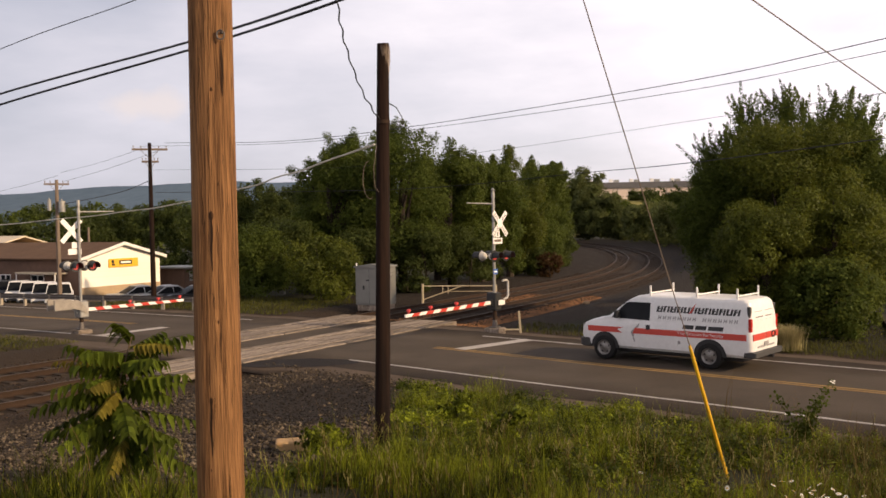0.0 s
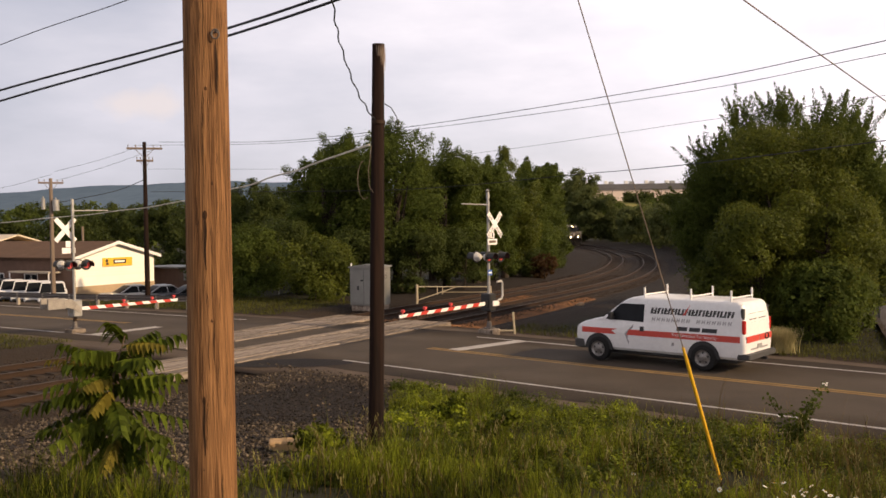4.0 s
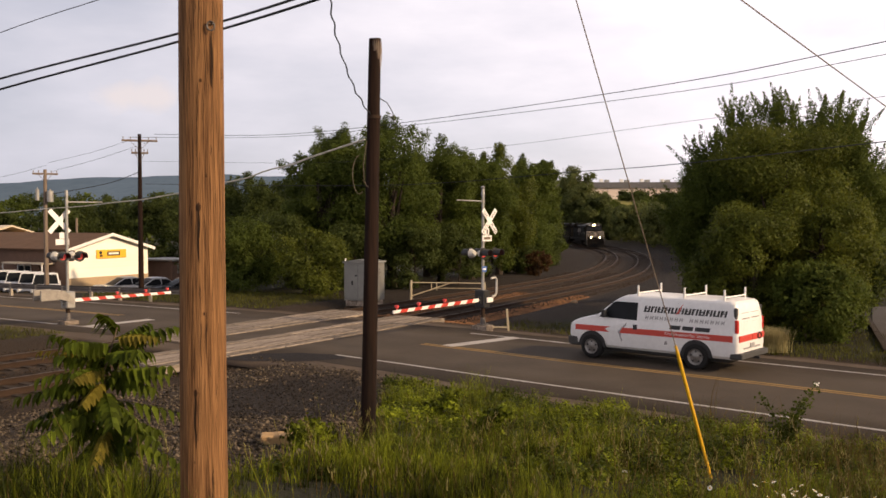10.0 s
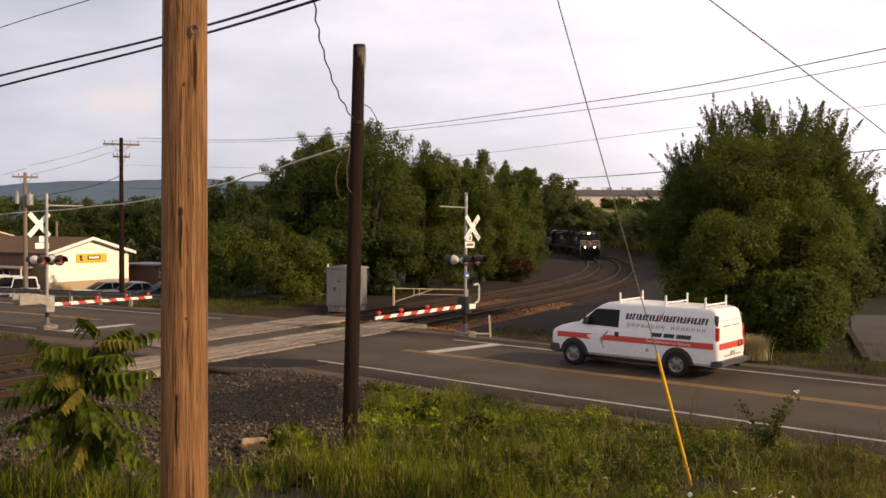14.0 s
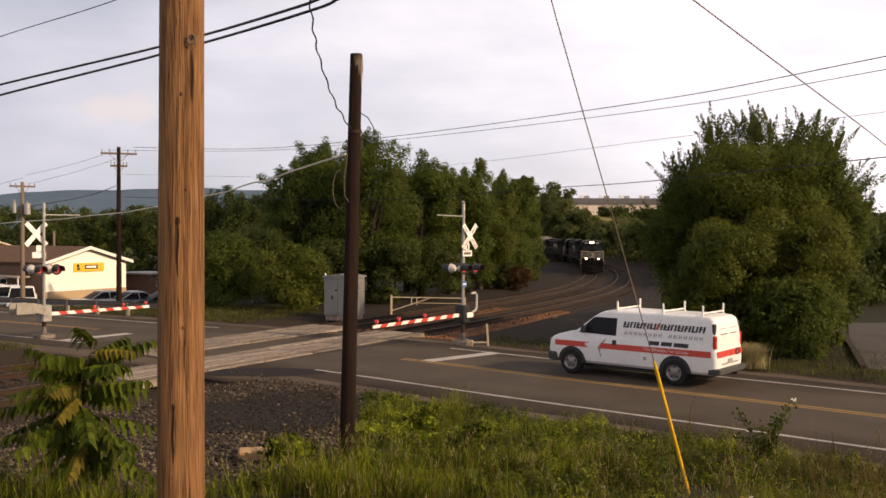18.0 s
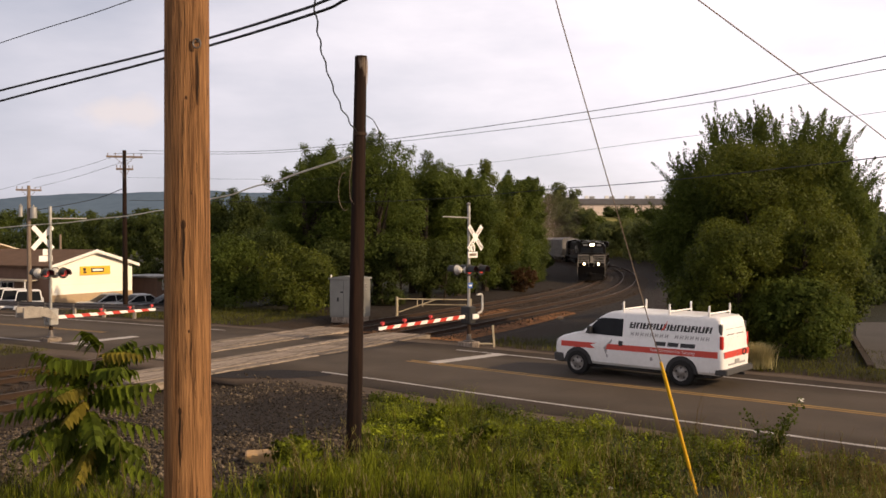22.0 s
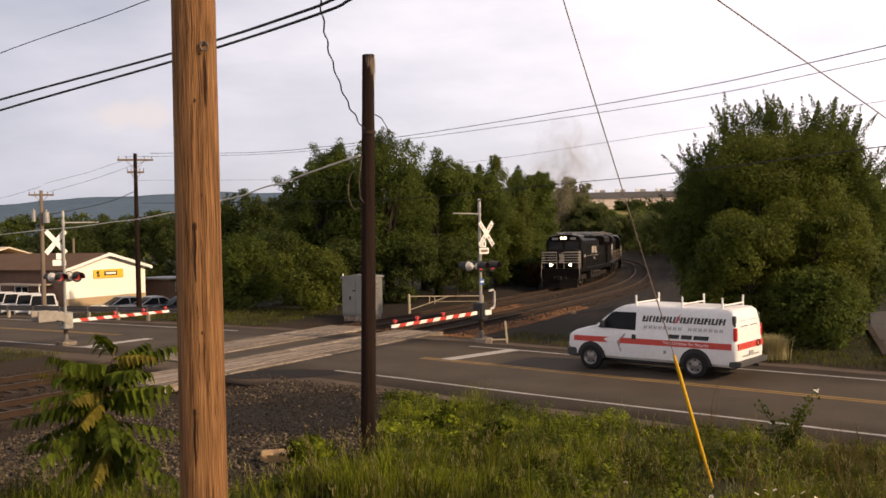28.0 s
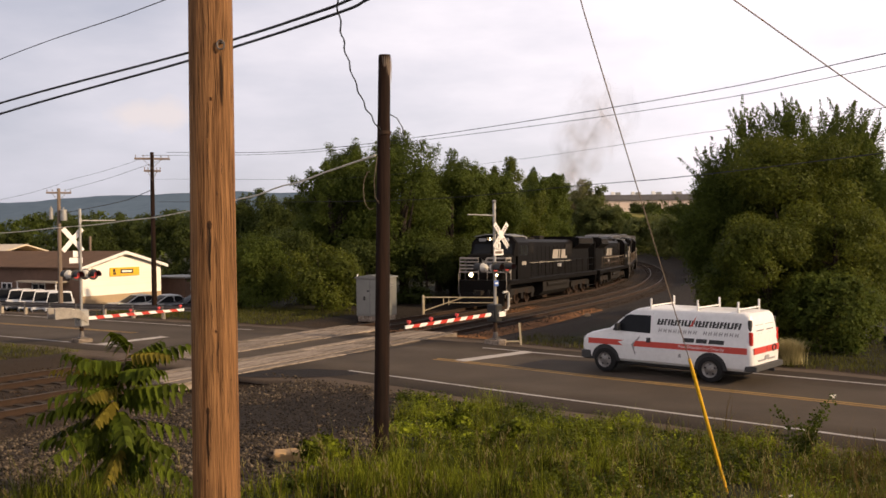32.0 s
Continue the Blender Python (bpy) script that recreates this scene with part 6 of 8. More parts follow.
    for a, b in ((0.86, 0.52), (0.46, 0.12), (0.06, -0.40)):
        slanted("number_bar", a, b, 1.12, 1.24, M["black"])
    z = 0.945
    yv = sy(z, 0.0065)
    words("Your Direction For Security", 0.125, M["vanwhite"], Matrix.Translation((0.30, yv, z)) @ Matrix(((-1, 0, 0, 0), (0, 0, 1, 0), (0, 1, 0, 0), (0, 0, 0, 1))) @ Matrix.Rotation(radians(-0.4), 4, "Z"), body)
    # front
    part("windscreen", Shape().add([(3.40, -0.80, 1.41), (3.40, 0.80, 1.41), (2.82, 0.72, 1.86), (2.82, -0.72, 1.86), (3.36, -0.80, 1.39), (3.36, 0.80, 1.39), (2.78, 0.72, 1.84), (2.78, -0.72, 1.84)], [(0, 1, 2, 3), (7, 6, 5, 4), (0, 4, 5, 1), (1, 5, 6, 2), (2, 6, 7, 3), (3, 7, 4, 0)]), M["darkglass"], root, "dark windscreen", smooth=0)
    part("front_bumper", Shape().rings([ring_at(z, 3.98, xf, w, 0.14) for z, xf, w in ((0.36, 4.36, 0.95), (0.40, 4.44, 1.0), (0.62, 4.45, 1.01), (0.66, 4.38, 0.98))]), M["trimgrey"], root, "dark grey bumper")
    part("grille", Shape().box(4.30, 4.40, -0.55, 0.55, 0.78, 1.08, 0.02), M["black"], root)
    for s in (1, -1):
        part("headlamp", Shape().box(4.14, 4.36, s * 0.62, s * 0.93, 0.80, 1.08, 0.03), M["galv"], root, "clear headlamp")
        mr = part("mirror", Shape().box(2.92, 3.06, s * 1.02, s * 1.22, 1.34, 1.58, 0.03), M["black"], root, "black door mirror")
        part("mirror_arm", Shape().cyl((2.98, s * 0.92, 1.40), (2.98, s * 1.06, 1.42), 0.03, None, 8), M["black"], mr)
        part("tail_lamp", Shape().box(-1.235, -1.13, s * 0.86, s * 0.955, 1.14, 1.52, 0.02), M["taillight"], root, "red tail light")
        part("upper_corner", Shape().box(-1.185, -1.08, s * 0.80, s * 0.91, 1.54, 1.86, 0.02), M["trimgrey"], root)
        dr = part("rear_door", Shape().add([(x, y, z) for dx in (0, 0.02) for x, y, z in ((-1.262 + dx, s * 0.01, 0.56), (-1.262 + dx, s * 0.84, 0.56), (-1.236 + dx, s * 0.80, 1.23), (-1.158 + dx, s * 0.72, 1.84), (-1.158 + dx, s * 0.01, 1.86), (-1.236 + dx, s * 0.01, 1.23))], [(0, 1, 2, 5), (5, 2, 3, 4), (6, 11, 8, 7), (11, 10, 9, 8), (0, 6, 7, 1), (1, 7, 8, 2), (2, 8, 9, 3), (3, 9, 10, 4)]), M["vanwhite"], root, "white rear door", smooth=0)
        part("door_stripe", Shape().box(-1.272, -1.25, s * 0.02, s * 0.90, 0.89, 1.07), M["vanred"], dr, smooth=0)
        for k, (zb, wd) in enumerate(((1.66, 0.62), (1.48, 0.60), (1.40, 0.5))):
            zx = -1.236 + (zb - 1.23) * 0.128 - 0.008
            part("name_bar", Shape().box(zx, zx + 0.03, s * 0.08, s * wd, zb, zb + (0.07 if k == 1 else 0.045)), M["black"] if k == 1 else M["textgrey"], dr, smooth=0)
        part("door_bar", Shape().box(-1.272, -1.25, s * 0.1, s * 0.6, 0.66, 0.71), M["textgrey"], dr, smooth=0)
    ring = Shape().tube([(-1.278, -0.52 + 0.13 * math.cos(a), 0.98 + 0.085 * math.sin(a)) for a in np.linspace(0, 2 * math.pi, 18)], 0.022, 6)
    part("rear_emblem", ring, M["black"], root, "dark oval emblem ring")
    part("number_plate", Shape().box(-1.285, -1.262, -0.15, 0.15, 0.68, 0.81, 0.005), M["textgrey"], root)
    part("rear_bumper", Shape().rings([ring_at(z, xr, -0.98, w, 0.06) for z, xr, w in ((0.40, -1.34, 0.94), (0.43, -1.38, 0.98), (0.56, -1.38, 0.98), (0.58, -1.30, 0.96))]), M["trimgrey"], root, "dark step bumper")
    part("tow_hitch", Shape().box(-1.5, -1.3, -0.04, 0.04, 0.36, 0.44, 0.01), M["black"], root)
    part("underbody", Shape().box(-0.9, 3.9, -0.72, 0.72, 0.24, 0.42, 0.04), M["black"], root)
    for i, xx in enumerate((-0.74, 0.50, 2.02)):
        rk = part("ladder_rack", Shape().cyl((xx, -0.74, 2.13), (xx, 0.74, 2.13), 0.022, None, 8), M["white"], root, "white steel ladder rack")
        for s in (1, -1):
            part("rack_post", Shape().box(xx - 0.025, xx + 0.025, s * 0.72, s * 0.77, 1.96, 2.36, 0.008).box(xx - 0.09, xx + 0.05, s * 0.70, s * 0.79, 1.95, 2.03, 0.01), M["white"], rk)
    for wx in (0.0, WB):
        for s in (1, -1):
            wheel(root, wx, s * 0.94, 0.385, 0.25, s)
    # a small flat grey patch low on the side
    panel("scuff", [(0.92, 0.66), (1.02, 0.64), (1.0, 0.75), (0.93, 0.76)], M["textgrey"], body, 1, 0.004)


def car(x, y, ang, paint, kind, label):
    """A parked car or pickup seen from afar."""
    root = thing("pickup_truck" if kind == "pickup" else "car", pose(x, y, Z(x, y) + 0.02, 0, 0, ang), label, "pickup truck" if kind == "pickup" else "car", "parked vehicles")
    if kind == "pickup":
        lv = [(0.40, -2.7, 2.7, 0.90, 0.15), (0.55, -2.75, 2.8, 0.97, 0.18), (0.95, -2.75, 2.78, 0.97, 0.2), (1.08, -2.72, 2.6, 0.94, 0.2)]
        cab = [(1.06, -0.9, 1.35, 0.90, 0.15), (1.40, -0.8, 0.95, 0.83, 0.15), (1.72, -0.7, 0.55, 0.74, 0.16), (1.80, -0.5, 0.4, 0.62, 0.15)]
        wx = (-1.75, 1.75)
    else:
        lv = [(0.28, -2.1, 2.1, 0.84, 0.2), (0.42, -2.25, 2.25, 0.89, 0.25), (0.70, -2.27, 2.25, 0.90, 0.28), (0.88, -2.15, 1.9, 0.86, 0.3)]
        cab = [(0.86, -1.75, 1.05, 0.82, 0.2), (1.15, -1.3, 0.55, 0.74, 0.2), (1.38, -0.95, 0.15, 0.66, 0.2), (1.45, -0.7, -0.05, 0.5, 0.2)]
        wx = (-1.35, 1.35)
    part("body", Shape().rings([ring_at(*v) for v in lv]), M[paint], root)
    part("cabin_glass", Shape().rings([ring_at(*v) for v in cab[:3]]), M["carglass"], root, "dark glass all round")
    (z0, r0, f0, w0, _), (z1, r1, f1, w1, _) = cab[0], cab[2]
    roof = [(z1 - 0.05, r1 - 0.03, f1 + 0.03, w1 + 0.03, 0.16), (z1 + 0.02, r1, f1, w1 + 0.01, 0.16), (cab[3][0], cab[3][1], cab[3][2], cab[3][3], 0.15)]
    part("roof", Shape().rings([ring_at(*v) for v in roof]), M[paint], root)
    for s in (1, -1):
        for xa, xb in ((f0 - 0.10, f1 - 0.10), (r0 + 0.10, r1 + 0.10), ((f0 + r0) / 2 - 0.1, (f1 + r1) / 2)):
            part("pillar", Shape().cyl((xa, s * (w0 - 0.04), z0), (xb, s * (w1 - 0.02), z1), 0.05, None, 6), M[paint], root)
        part("headlamp", Shape().box(lv[2][2] - 0.12, lv[2][2] + 0.01, s * 0.52, s * 0.80, lv[2][0] - 0.16, lv[2][0] + 0.02, 0.02), M["galv"], root)
        part("tail_lamp", Shape().box(lv[2][1] - 0.01, lv[2][1] + 0.12, s * 0.62, s * 0.84, lv[2][0] - 0.12, lv[2][0] + 0.1, 0.02), M["taillight"], root)
    part("grille", Shape().box(lv[2][2] - 0.05, lv[2][2] + 0.015, -0.48, 0.48, lv[2][0] - 0.18, lv[2][0], 0.01), M["black"], root)
    part("bumper", Shape().box(lv[1][2] - 0.10, lv[1][2] + 0.05, -0.82, 0.82, lv[1][0] - 0.14, lv[1][0] + 0.04, 0.03), M["trimgrey"], root)
    for xx in wx:
        for s in (1, -1):
            wheel(root, xx, s * (lv[2][3] - 0.1), 0.37 if kind == "pickup" else 0.32, 0.22, s)


van()
PW, PC = "white pickup truck parked in the shop lot", "car parked in front of the shop"
for px, py in ((-28.2, 66.4), (-30.0, 68.2), (-31.8, 70.0), (-33.6, 71.8)):
    car(px, py, 292, "carwhite", "pickup", PW)
car(-35.4, 73.6, 292, "cardark", "pickup", "dark pickup truck parked in the shop lot")
car(-23.2, 68.0, 222, "carsilver", "car", "silver " + PC)
car(-20.8, 67.2, 222, "carsilver", "car", "silver " + PC)
car(-18.4, 66.6, 214, "cardark", "car", "dark " + PC)


# ---------------------------------------------------------------- the train
M.update(
    locoblack=mat("locomotive_black", (0.0085, 0.0072, 0.0064), (0.005, 0.0043, 0.0038), 0.5, spec=0.05, scale=0.8, fine=12, bump=0.04),
    locodirt=mat("oily_underframe", (0.020, 0.016, 0.013), (0.010, 0.009, 0.008), 0.85, scale=2, fine=14, bump=0.3),
    locowhite=mat("locomotive_white", (0.38, 0.34, 0.29), (0.20, 0.175, 0.145), 0.5, scale=1.5, fine=14, bump=0.03),
    hopper=mat("hopper_grey", (0.27, 0.25, 0.225), (0.12, 0.105, 0.09), 0.6, scale=0.6, fine=8, bump=0.05),
)
RIDE = RAIL_TOP


def bogie(parent, x, axles, name="bogie"):
    """A wheel truck: side frames, springs, wheelsets that roll."""
    b = part(name, Shape().box(-0.5, 0.5, -0.9, 0.9, 0.55, 0.85, 0.05), M["locodirt"], parent, "dirty cast steel wheel truck", m=pose(x, 0, 0))
    half = max(axles) + 0.55
    for s in (1, -1):
        fr = Shape().prism([(-half, 0.62), (-half, 0.92), (-half + 0.3, 1.02), (half - 0.3, 1.02), (half, 0.92), (half, 0.62), (half - 0.25, 0.56), (0.5, 0.72), (-0.5, 0.72), (-half + 0.25, 0.56)], 1, s * 1.02, s * 1.16)
        for a in axles:
            fr.box(a - 0.20, a + 0.20, s * 1.0, s * 1.22, 0.36, 0.72, 0.03)
        part("side_frame", fr, M["locodirt"], b)
        sp = Shape()
        for a in [(p + q) / 2 for p, q in zip(axles, axles[1:])]:
            for k in (-0.16, 0.16):
                sp.cyl((a + k, s * 1.10, 0.62), (a + k, s * 1.10, 0.98), 0.085, None, 8)
        part("spring", sp, M["rail_side"], b)
    sets = []
    for a in axles:
        ws = Shape().cyl((0, -0.75, 0), (0, 0.75, 0), 0.09, None, 10)
        for s in (1, -1):
            ws.cyl((0, s * 0.69, 0), (0, s * 0.72, 0), 0.54, None, 26)
            ws.cyl((0, s * 0.72, 0), (0, s * 0.83, 0), 0.505, 0.495, 26)
            for k in range(6):
                an = k * math.pi / 3
                ws.cyl((0.3 * math.cos(an), s * 0.82, 0.3 * math.sin(an)), (0.3 * math.cos(an), s * 0.85, 0.3 * math.sin(an)), 0.06, None, 6)
        sets.append((part("wheelset", ws, M["rail_side"], b, "rusty steel wheels on an axle", m=pose(a, 0, 0.5)), a))
    return b, sets


def locomotive(first, stretch=1.0):
    root = thing("locomotive", Matrix(), "black diesel freight locomotive with white nose stripes and lit headlights" if first else "black diesel freight locomotive coupled behind the leading one", "locomotive", "train")
    K, D, Wt = M["locoblack"], M["locodirt"], M["locowhite"]
    part("frame", Shape().box(-10.7, 10.5, -1.5, 1.5, 1.30, 1.62, 0.03).box(-10.7, 10.5, -0.6, 0.6, 0.95, 1.32, 0.03), K, root)
    part("fuel_tank", Shape().prism([(-1.35, 1.25), (1.35, 1.25), (1.35, 0.62), (1.0, 0.34), (-1.0, 0.34), (-1.35, 0.62)], 0, -3.2, 3.0), D, root, "large black fuel tank")
    # nose and cab
    ns = Shape()
    ns.rings([[Vector((x, y, z)) for x, y, z in ((xa, -wd, 1.62), (xa, wd, 1.62), (xa, wd, zt - 0.18), (xa, wd - 0.25, zt), (xa, -wd + 0.25, zt), (xa, -wd, zt - 0.18))] for xa, wd, zt in ((8.6, 1.42, 3.22), (9.7, 1.36, 3.16), (10.02, 1.16, 2.98), (10.10, 1.02, 2.86))])
    part("nose", ns, K, root, "black nose with white stripes")
    cab_ = Shape()
    sec = lambda x, top, w=1.5: [Vector((x, -w, 1.62)), Vector((x, w, 1.62)), Vector((x, w, top - 0.52)), Vector((x, w - 0.34, top - 0.08)), Vector((x, 0.5, top)), Vector((x, -0.5, top)), Vector((x, -w + 0.34, top - 0.08)), Vector((x, -w, top - 0.52))]
    cab_.rings([sec(6.2, 4.48), sec(8.45, 4.48)])
    cab_.add([(8.45, -1.5, 3.0), (8.45, 1.5, 3.0), (8.95, 1.40, 3.0), (8.95, -1.40, 3.0), (8.45, -1.5, 3.96), (8.45, 1.5, 3.96), (8.62, 1.42, 3.96), (8.62, -1.42, 3.96), (8.45, -1.16, 4.40), (8.45, 1.16, 4.40), (8.55, 1.10, 4.36), (8.55, -1.10, 4.36)],
             [(3, 2, 6, 7), (7, 6, 10, 11), (0, 3, 7, 4), (1, 5, 6, 2), (4, 7, 11, 8), (5, 9, 10, 6), (8, 11, 10, 9)])
    part("cab", cab_, K, root, "black cab", smooth=20)
    part("cab_roof", Shape().prism([(-1.24, 4.36), (-0.5, 4.50), (0.5, 4.50), (1.24, 4.36), (1.24, 4.42), (0.5, 4.57), (-0.5, 4.57), (-1.24, 4.42)], 0, 6.15, 8.66), M["hutgrey"], root, "pale cab roof", smooth=0)
    for s in (1, -1):
        part("windscreen", Shape().add([(8.935, s * 0.12, 3.14), (8.935, s * 1.28, 3.14), (8.665, s * 1.20, 3.86), (8.665, s * 0.12, 3.86), (8.90, s * 0.12, 3.12), (8.90, s * 1.28, 3.12), (8.63, s * 1.20, 3.84), (8.63, s * 0.12, 3.84)], [(0, 1, 2, 3), (0, 4, 5, 1), (1, 5, 6, 2), (2, 6, 7, 3), (3, 7, 4, 0)]), M["darkglass"], root, "dark windscreen", smooth=0)
        part("cab_window", Shape().box(6.6, 7.3, s * 1.49, s * 1.51, 3.05, 3.75), M["darkglass"], root, smooth=0)
        part("cab_window", Shape().box(7.45, 8.1, s * 1.49, s * 1.51, 3.05, 3.75), M["darkglass"], root, smooth=0)
        part("cab_number", Shape().box(6.9, 7.7, s * 1.505, s * 1.512, 2.45, 2.68), Wt, root, "pale number shown as a bar", smooth=0)
        part("ditch_lamp", Shape().cyl((10.36, s * 0.78, 1.92), (10.44, s * 0.78, 1.92), 0.105, None, 16), M["lamp"] if first else M["galv"], root, "lit ditch light")
        part("lamp_case", Shape().cyl((10.16, s * 0.78, 1.92), (10.37, s * 0.78, 1.92), 0.13, 0.17, 14).box(10.18, 10.34, s * 0.64, s * 0.92, 1.62, 1.80, 0.01), K, root)
        part("step_well", Shape().box(9.7, 10.5, s * 1.18, s * 1.5, 0.45, 1.62, 0.02), K, root)
        for k in range(4):
            part("step", Shape().box(9.72, 10.48, s * 1.36, s * 1.54, 0.5 + 0.28 * k, 0.54 + 0.28 * k, 0.005), Wt if k == 0 else D, root, smooth=0)
        # white stripes: over the nose and its flank, five of them
        for k in range(5):
            zb = 2.06 + 0.20 * k
            part("nose_stripe", Shape().box(10.48, 10.51, s * 0.30, s * 1.46, zb, zb + 0.075), Wt, root, "white stripe", smooth=0)
            part("flank_stripe", Shape().box(9.62, 10.46, s * 1.475, s * 1.50, zb, zb + 0.075), Wt, root, "white stripe", smooth=0)
        rail_ = Shape()
        for x in (10.47, 9.65):
            rail_.cyl((x, s * 1.47, 1.62), (x, s * 1.47, 2.95), 0.022, None, 6)
        rail_.tube([(10.47, s * 0.28, 1.62), (10.47, s * 0.28, 2.95), (10.47, s * 1.47, 2.95), (9.65, s * 1.47, 2.95)], 0.022, 6)
        part("front_handrail", rail_, Wt, root, "white handrail")
        part("grab_rail", Shape().tube([(10.52, s * 1.42, 2.5), (10.56, s * 1.52, 1.9), (10.54, s * 1.52, 0.9), (10.5, s * 1.4, 0.6)], 0.018, 6), Wt, root, "pale grab rail")
        # running board rail
        hr = Shape()
        for i in range(11):
            x = 5.8 - 1.52 * i
            hr.cyl((x, s * 1.46, 1.62), (x, s * 1.46, 2.66), 0.018, None, 5)
        hr.cyl((5.8, s * 1.46, 2.66), (-9.5, s * 1.46, 2.66), 0.02, None, 6)
        hr.cyl((5.8, s * 1.46, 2.15), (-9.5, s * 1.46, 2.15), 0.012, None, 5)
        # trailing engines' rails are tan: golden sunlight put into their colour
        part("handrail", hr, K if first else M["greypole"], root)
    em = Shape().prism([(-0.22, 2.06), (0.20, 2.06), (0.24, 2.5), (0.10, 2.95), (-0.02, 2.72), (-0.2, 2.86), (-0.1, 2.4)], 0, 10.10, 10.12)
    part("nose_emblem", em, Wt, root, "plain white emblem shape", smooth=0)
    part("nose_door", Shape().box(9.98, 10.13, -0.40, 0.40, 1.70, 2.00, 0.02), K, root)
    hl = part("headlight", Shape().box(8.46, 8.66, -0.34, 0.34, 4.05, 4.36, 0.04), K, root)
    # deep tubes added to block the lenses' glow from the side
    for s in (1, -1):
        tb = [[Vector((xa, s * 0.15 + q * math.cos(a), 4.21 + q * math.sin(a))) for a in np.linspace(0, 2 * math.pi, 14, endpoint=False)] for xa, q in ((8.66, 0.13), (9.06, 0.135), (9.06, 0.15), (8.66, 0.15))]
        part("lamp_hood", Shape().rings(tb, caps=False), K, hl)
    for s in (1, -1):
        part("lens", Shape().cyl((8.66, s * 0.14, 4.21), (8.69, s * 0.15, 4.21), 0.125, None, 16), M["lamp"] if first else M["galv"], hl, "lit headlight lens")
        part("number_board", Shape().box(8.42, 8.62, s * 0.50, s * 0.98, 4.04, 4.26, 0.02), M["textgrey"], root, "number board shown as a plain plate")
    # long hood: narrow body with doors, flared radiator at the rear
    hood = Shape()
    hs = lambda x, w, top, c=0.22: [Vector((x, -w, 1.62)), Vector((x, w, 1.62)), Vector((x, w, top - c)), Vector((x, w - c, top)), Vector((x, -w + c, top)), Vector((x, -w, top - c))]
    hood.rings([hs(6.2, 0.98, 4.22), hs(-5.4, 0.98, 4.22)])
    part("hood", hood, K, root, "black hood", smooth=20)
    rad = Shape()
    rs = lambda x: [Vector((x, -0.98, 1.62)), Vector((x, 0.98, 1.62)), Vector((x, 0.98, 3.45)), Vector((x, 1.46, 3.86)), Vector((x, 1.46, 4.36)), Vector((x, 1.2, 4.5)), Vector((x, -1.2, 4.5)), Vector((x, -1.46, 4.36)), Vector((x, -1.46, 3.86)), Vector((x, -0.98, 3.45))]
    rad.rings([rs(-5.4), rs(-9.7)])
    part("radiator", rad, K, root, "black flared radiator section", smooth=20)
    part("rear_nose", Shape().prism([(-9.7, 1.62), (-9.7, 4.2), (-10.05, 3.9), (-10.15, 1.62)], 1, -0.95, 0.95), K, root, smooth=0)
    for s in (1, -1):
        for i in range(12):
            x = 5.5 - 0.92 * i
            part("hood_door", Shape().box(x - 0.42, x + 0.42, s * 0.975, s * 1.0, 1.78, 3.72, 0.012), K, root, smooth=0)
        for x0, x1, z0, z1 in ((4.0, 5.9, 3.2, 3.95), (-5.1, -3.4, 2.9, 3.85)):
            g = part("grille", Shape().box(x0, x1, s * 1.0, s * 1.03, z0, z1, 0.01), D, root, "dark louvred grille")
            for k in range(5):
                zz_ = z0 + 0.08 + (z1 - z0 - 0.1) * k / 5
                part("louvre", Shape().box(x0 + 0.05, x1 - 0.05, s * 1.03, s * 1.045, zz_, zz_ + 0.05), K, g, smooth=0)
        part("radiator_screen", Shape().prism([(-9.4, 3.92), (-5.7, 3.92), (-5.7, 4.32), (-9.4, 4.32)], 1, s * 1.455, s * 1.475), D, root, smooth=0)
        # the railway's side marks, as plain slanted shapes
        for k, (xa, xb) in enumerate(((-0.2, -1.45), (-1.65, -1.95), (-2.25, -3.75))):
            part("side_mark", Shape().prism([(xa, 2.74), (xb, 2.74), (xb - 0.25 * s, 3.42), (xa - 0.25 * s, 3.42)], 1, s * 1.003, s * 1.012), Wt, root, "plain white lettering shape", smooth=0)
        part("side_mark", Shape().prism([(5.4, 2.52), (-4.9, 2.52), (-4.9, 2.56), (5.4, 2.56)], 1, s * 1.003, s * 1.012), Wt, root, smooth=0)
        part("side_number", Shape().box(-2.4, -1.5, s * 1.003, s * 1.012, 2.16, 2.38), M["textgrey"], root, "faint number shown as a bar", smooth=0)
        tk = Shape().cyl((2.2, s * 1.30, 1.05), (-2.4, s * 1.30, 1.05), 0.17, None, 10)
        part("air_tank", tk, D, root)
    part("exhaust_stack", Shape().box(-0.5, 0.5, -0.32, 0.32, 4.22, 4.5, 0.04), D, root)
    for x in (3.9, 2.5):
        part("roof_fan", Shape().cyl((x, 0, 4.22), (x, 0, 4.36), 0.58, 0.56, 20), D, root)
    part("roof_blister", Shape().box(4.4, 6.1, -0.75, 0.75, 4.2, 4.42, 0.06), M["hutgrey"] if first else K, root)
    part("horn", Shape().cyl((5.9, 0.2, 4.46), (6.5, 0.2, 4.60), 0.04, 0.09, 8), K, root)
    part("antenna", Shape().box(6.9, 7.5, -0.15, 0.15, 4.57, 4.66, 0.02), K, root)
    # plough, coupler, hoses
    for e, nm in ((1, "plough"),):
        part(nm, Shape().rings([[Vector((10.52 + 0.30 * u, -1.40 + 0.02, z)), Vector((10.62 + 0.42 * u, 0, z)), Vector((10.52 + 0.30 * u, 1.38, z)), Vector((10.40, 1.38, z)), Vector((10.40, -1.38, z))] for z, u in ((0.12, 1.0), (0.5, 0.45), (0.88, 0.2))]), K, root, "black plough blade", smooth=0)
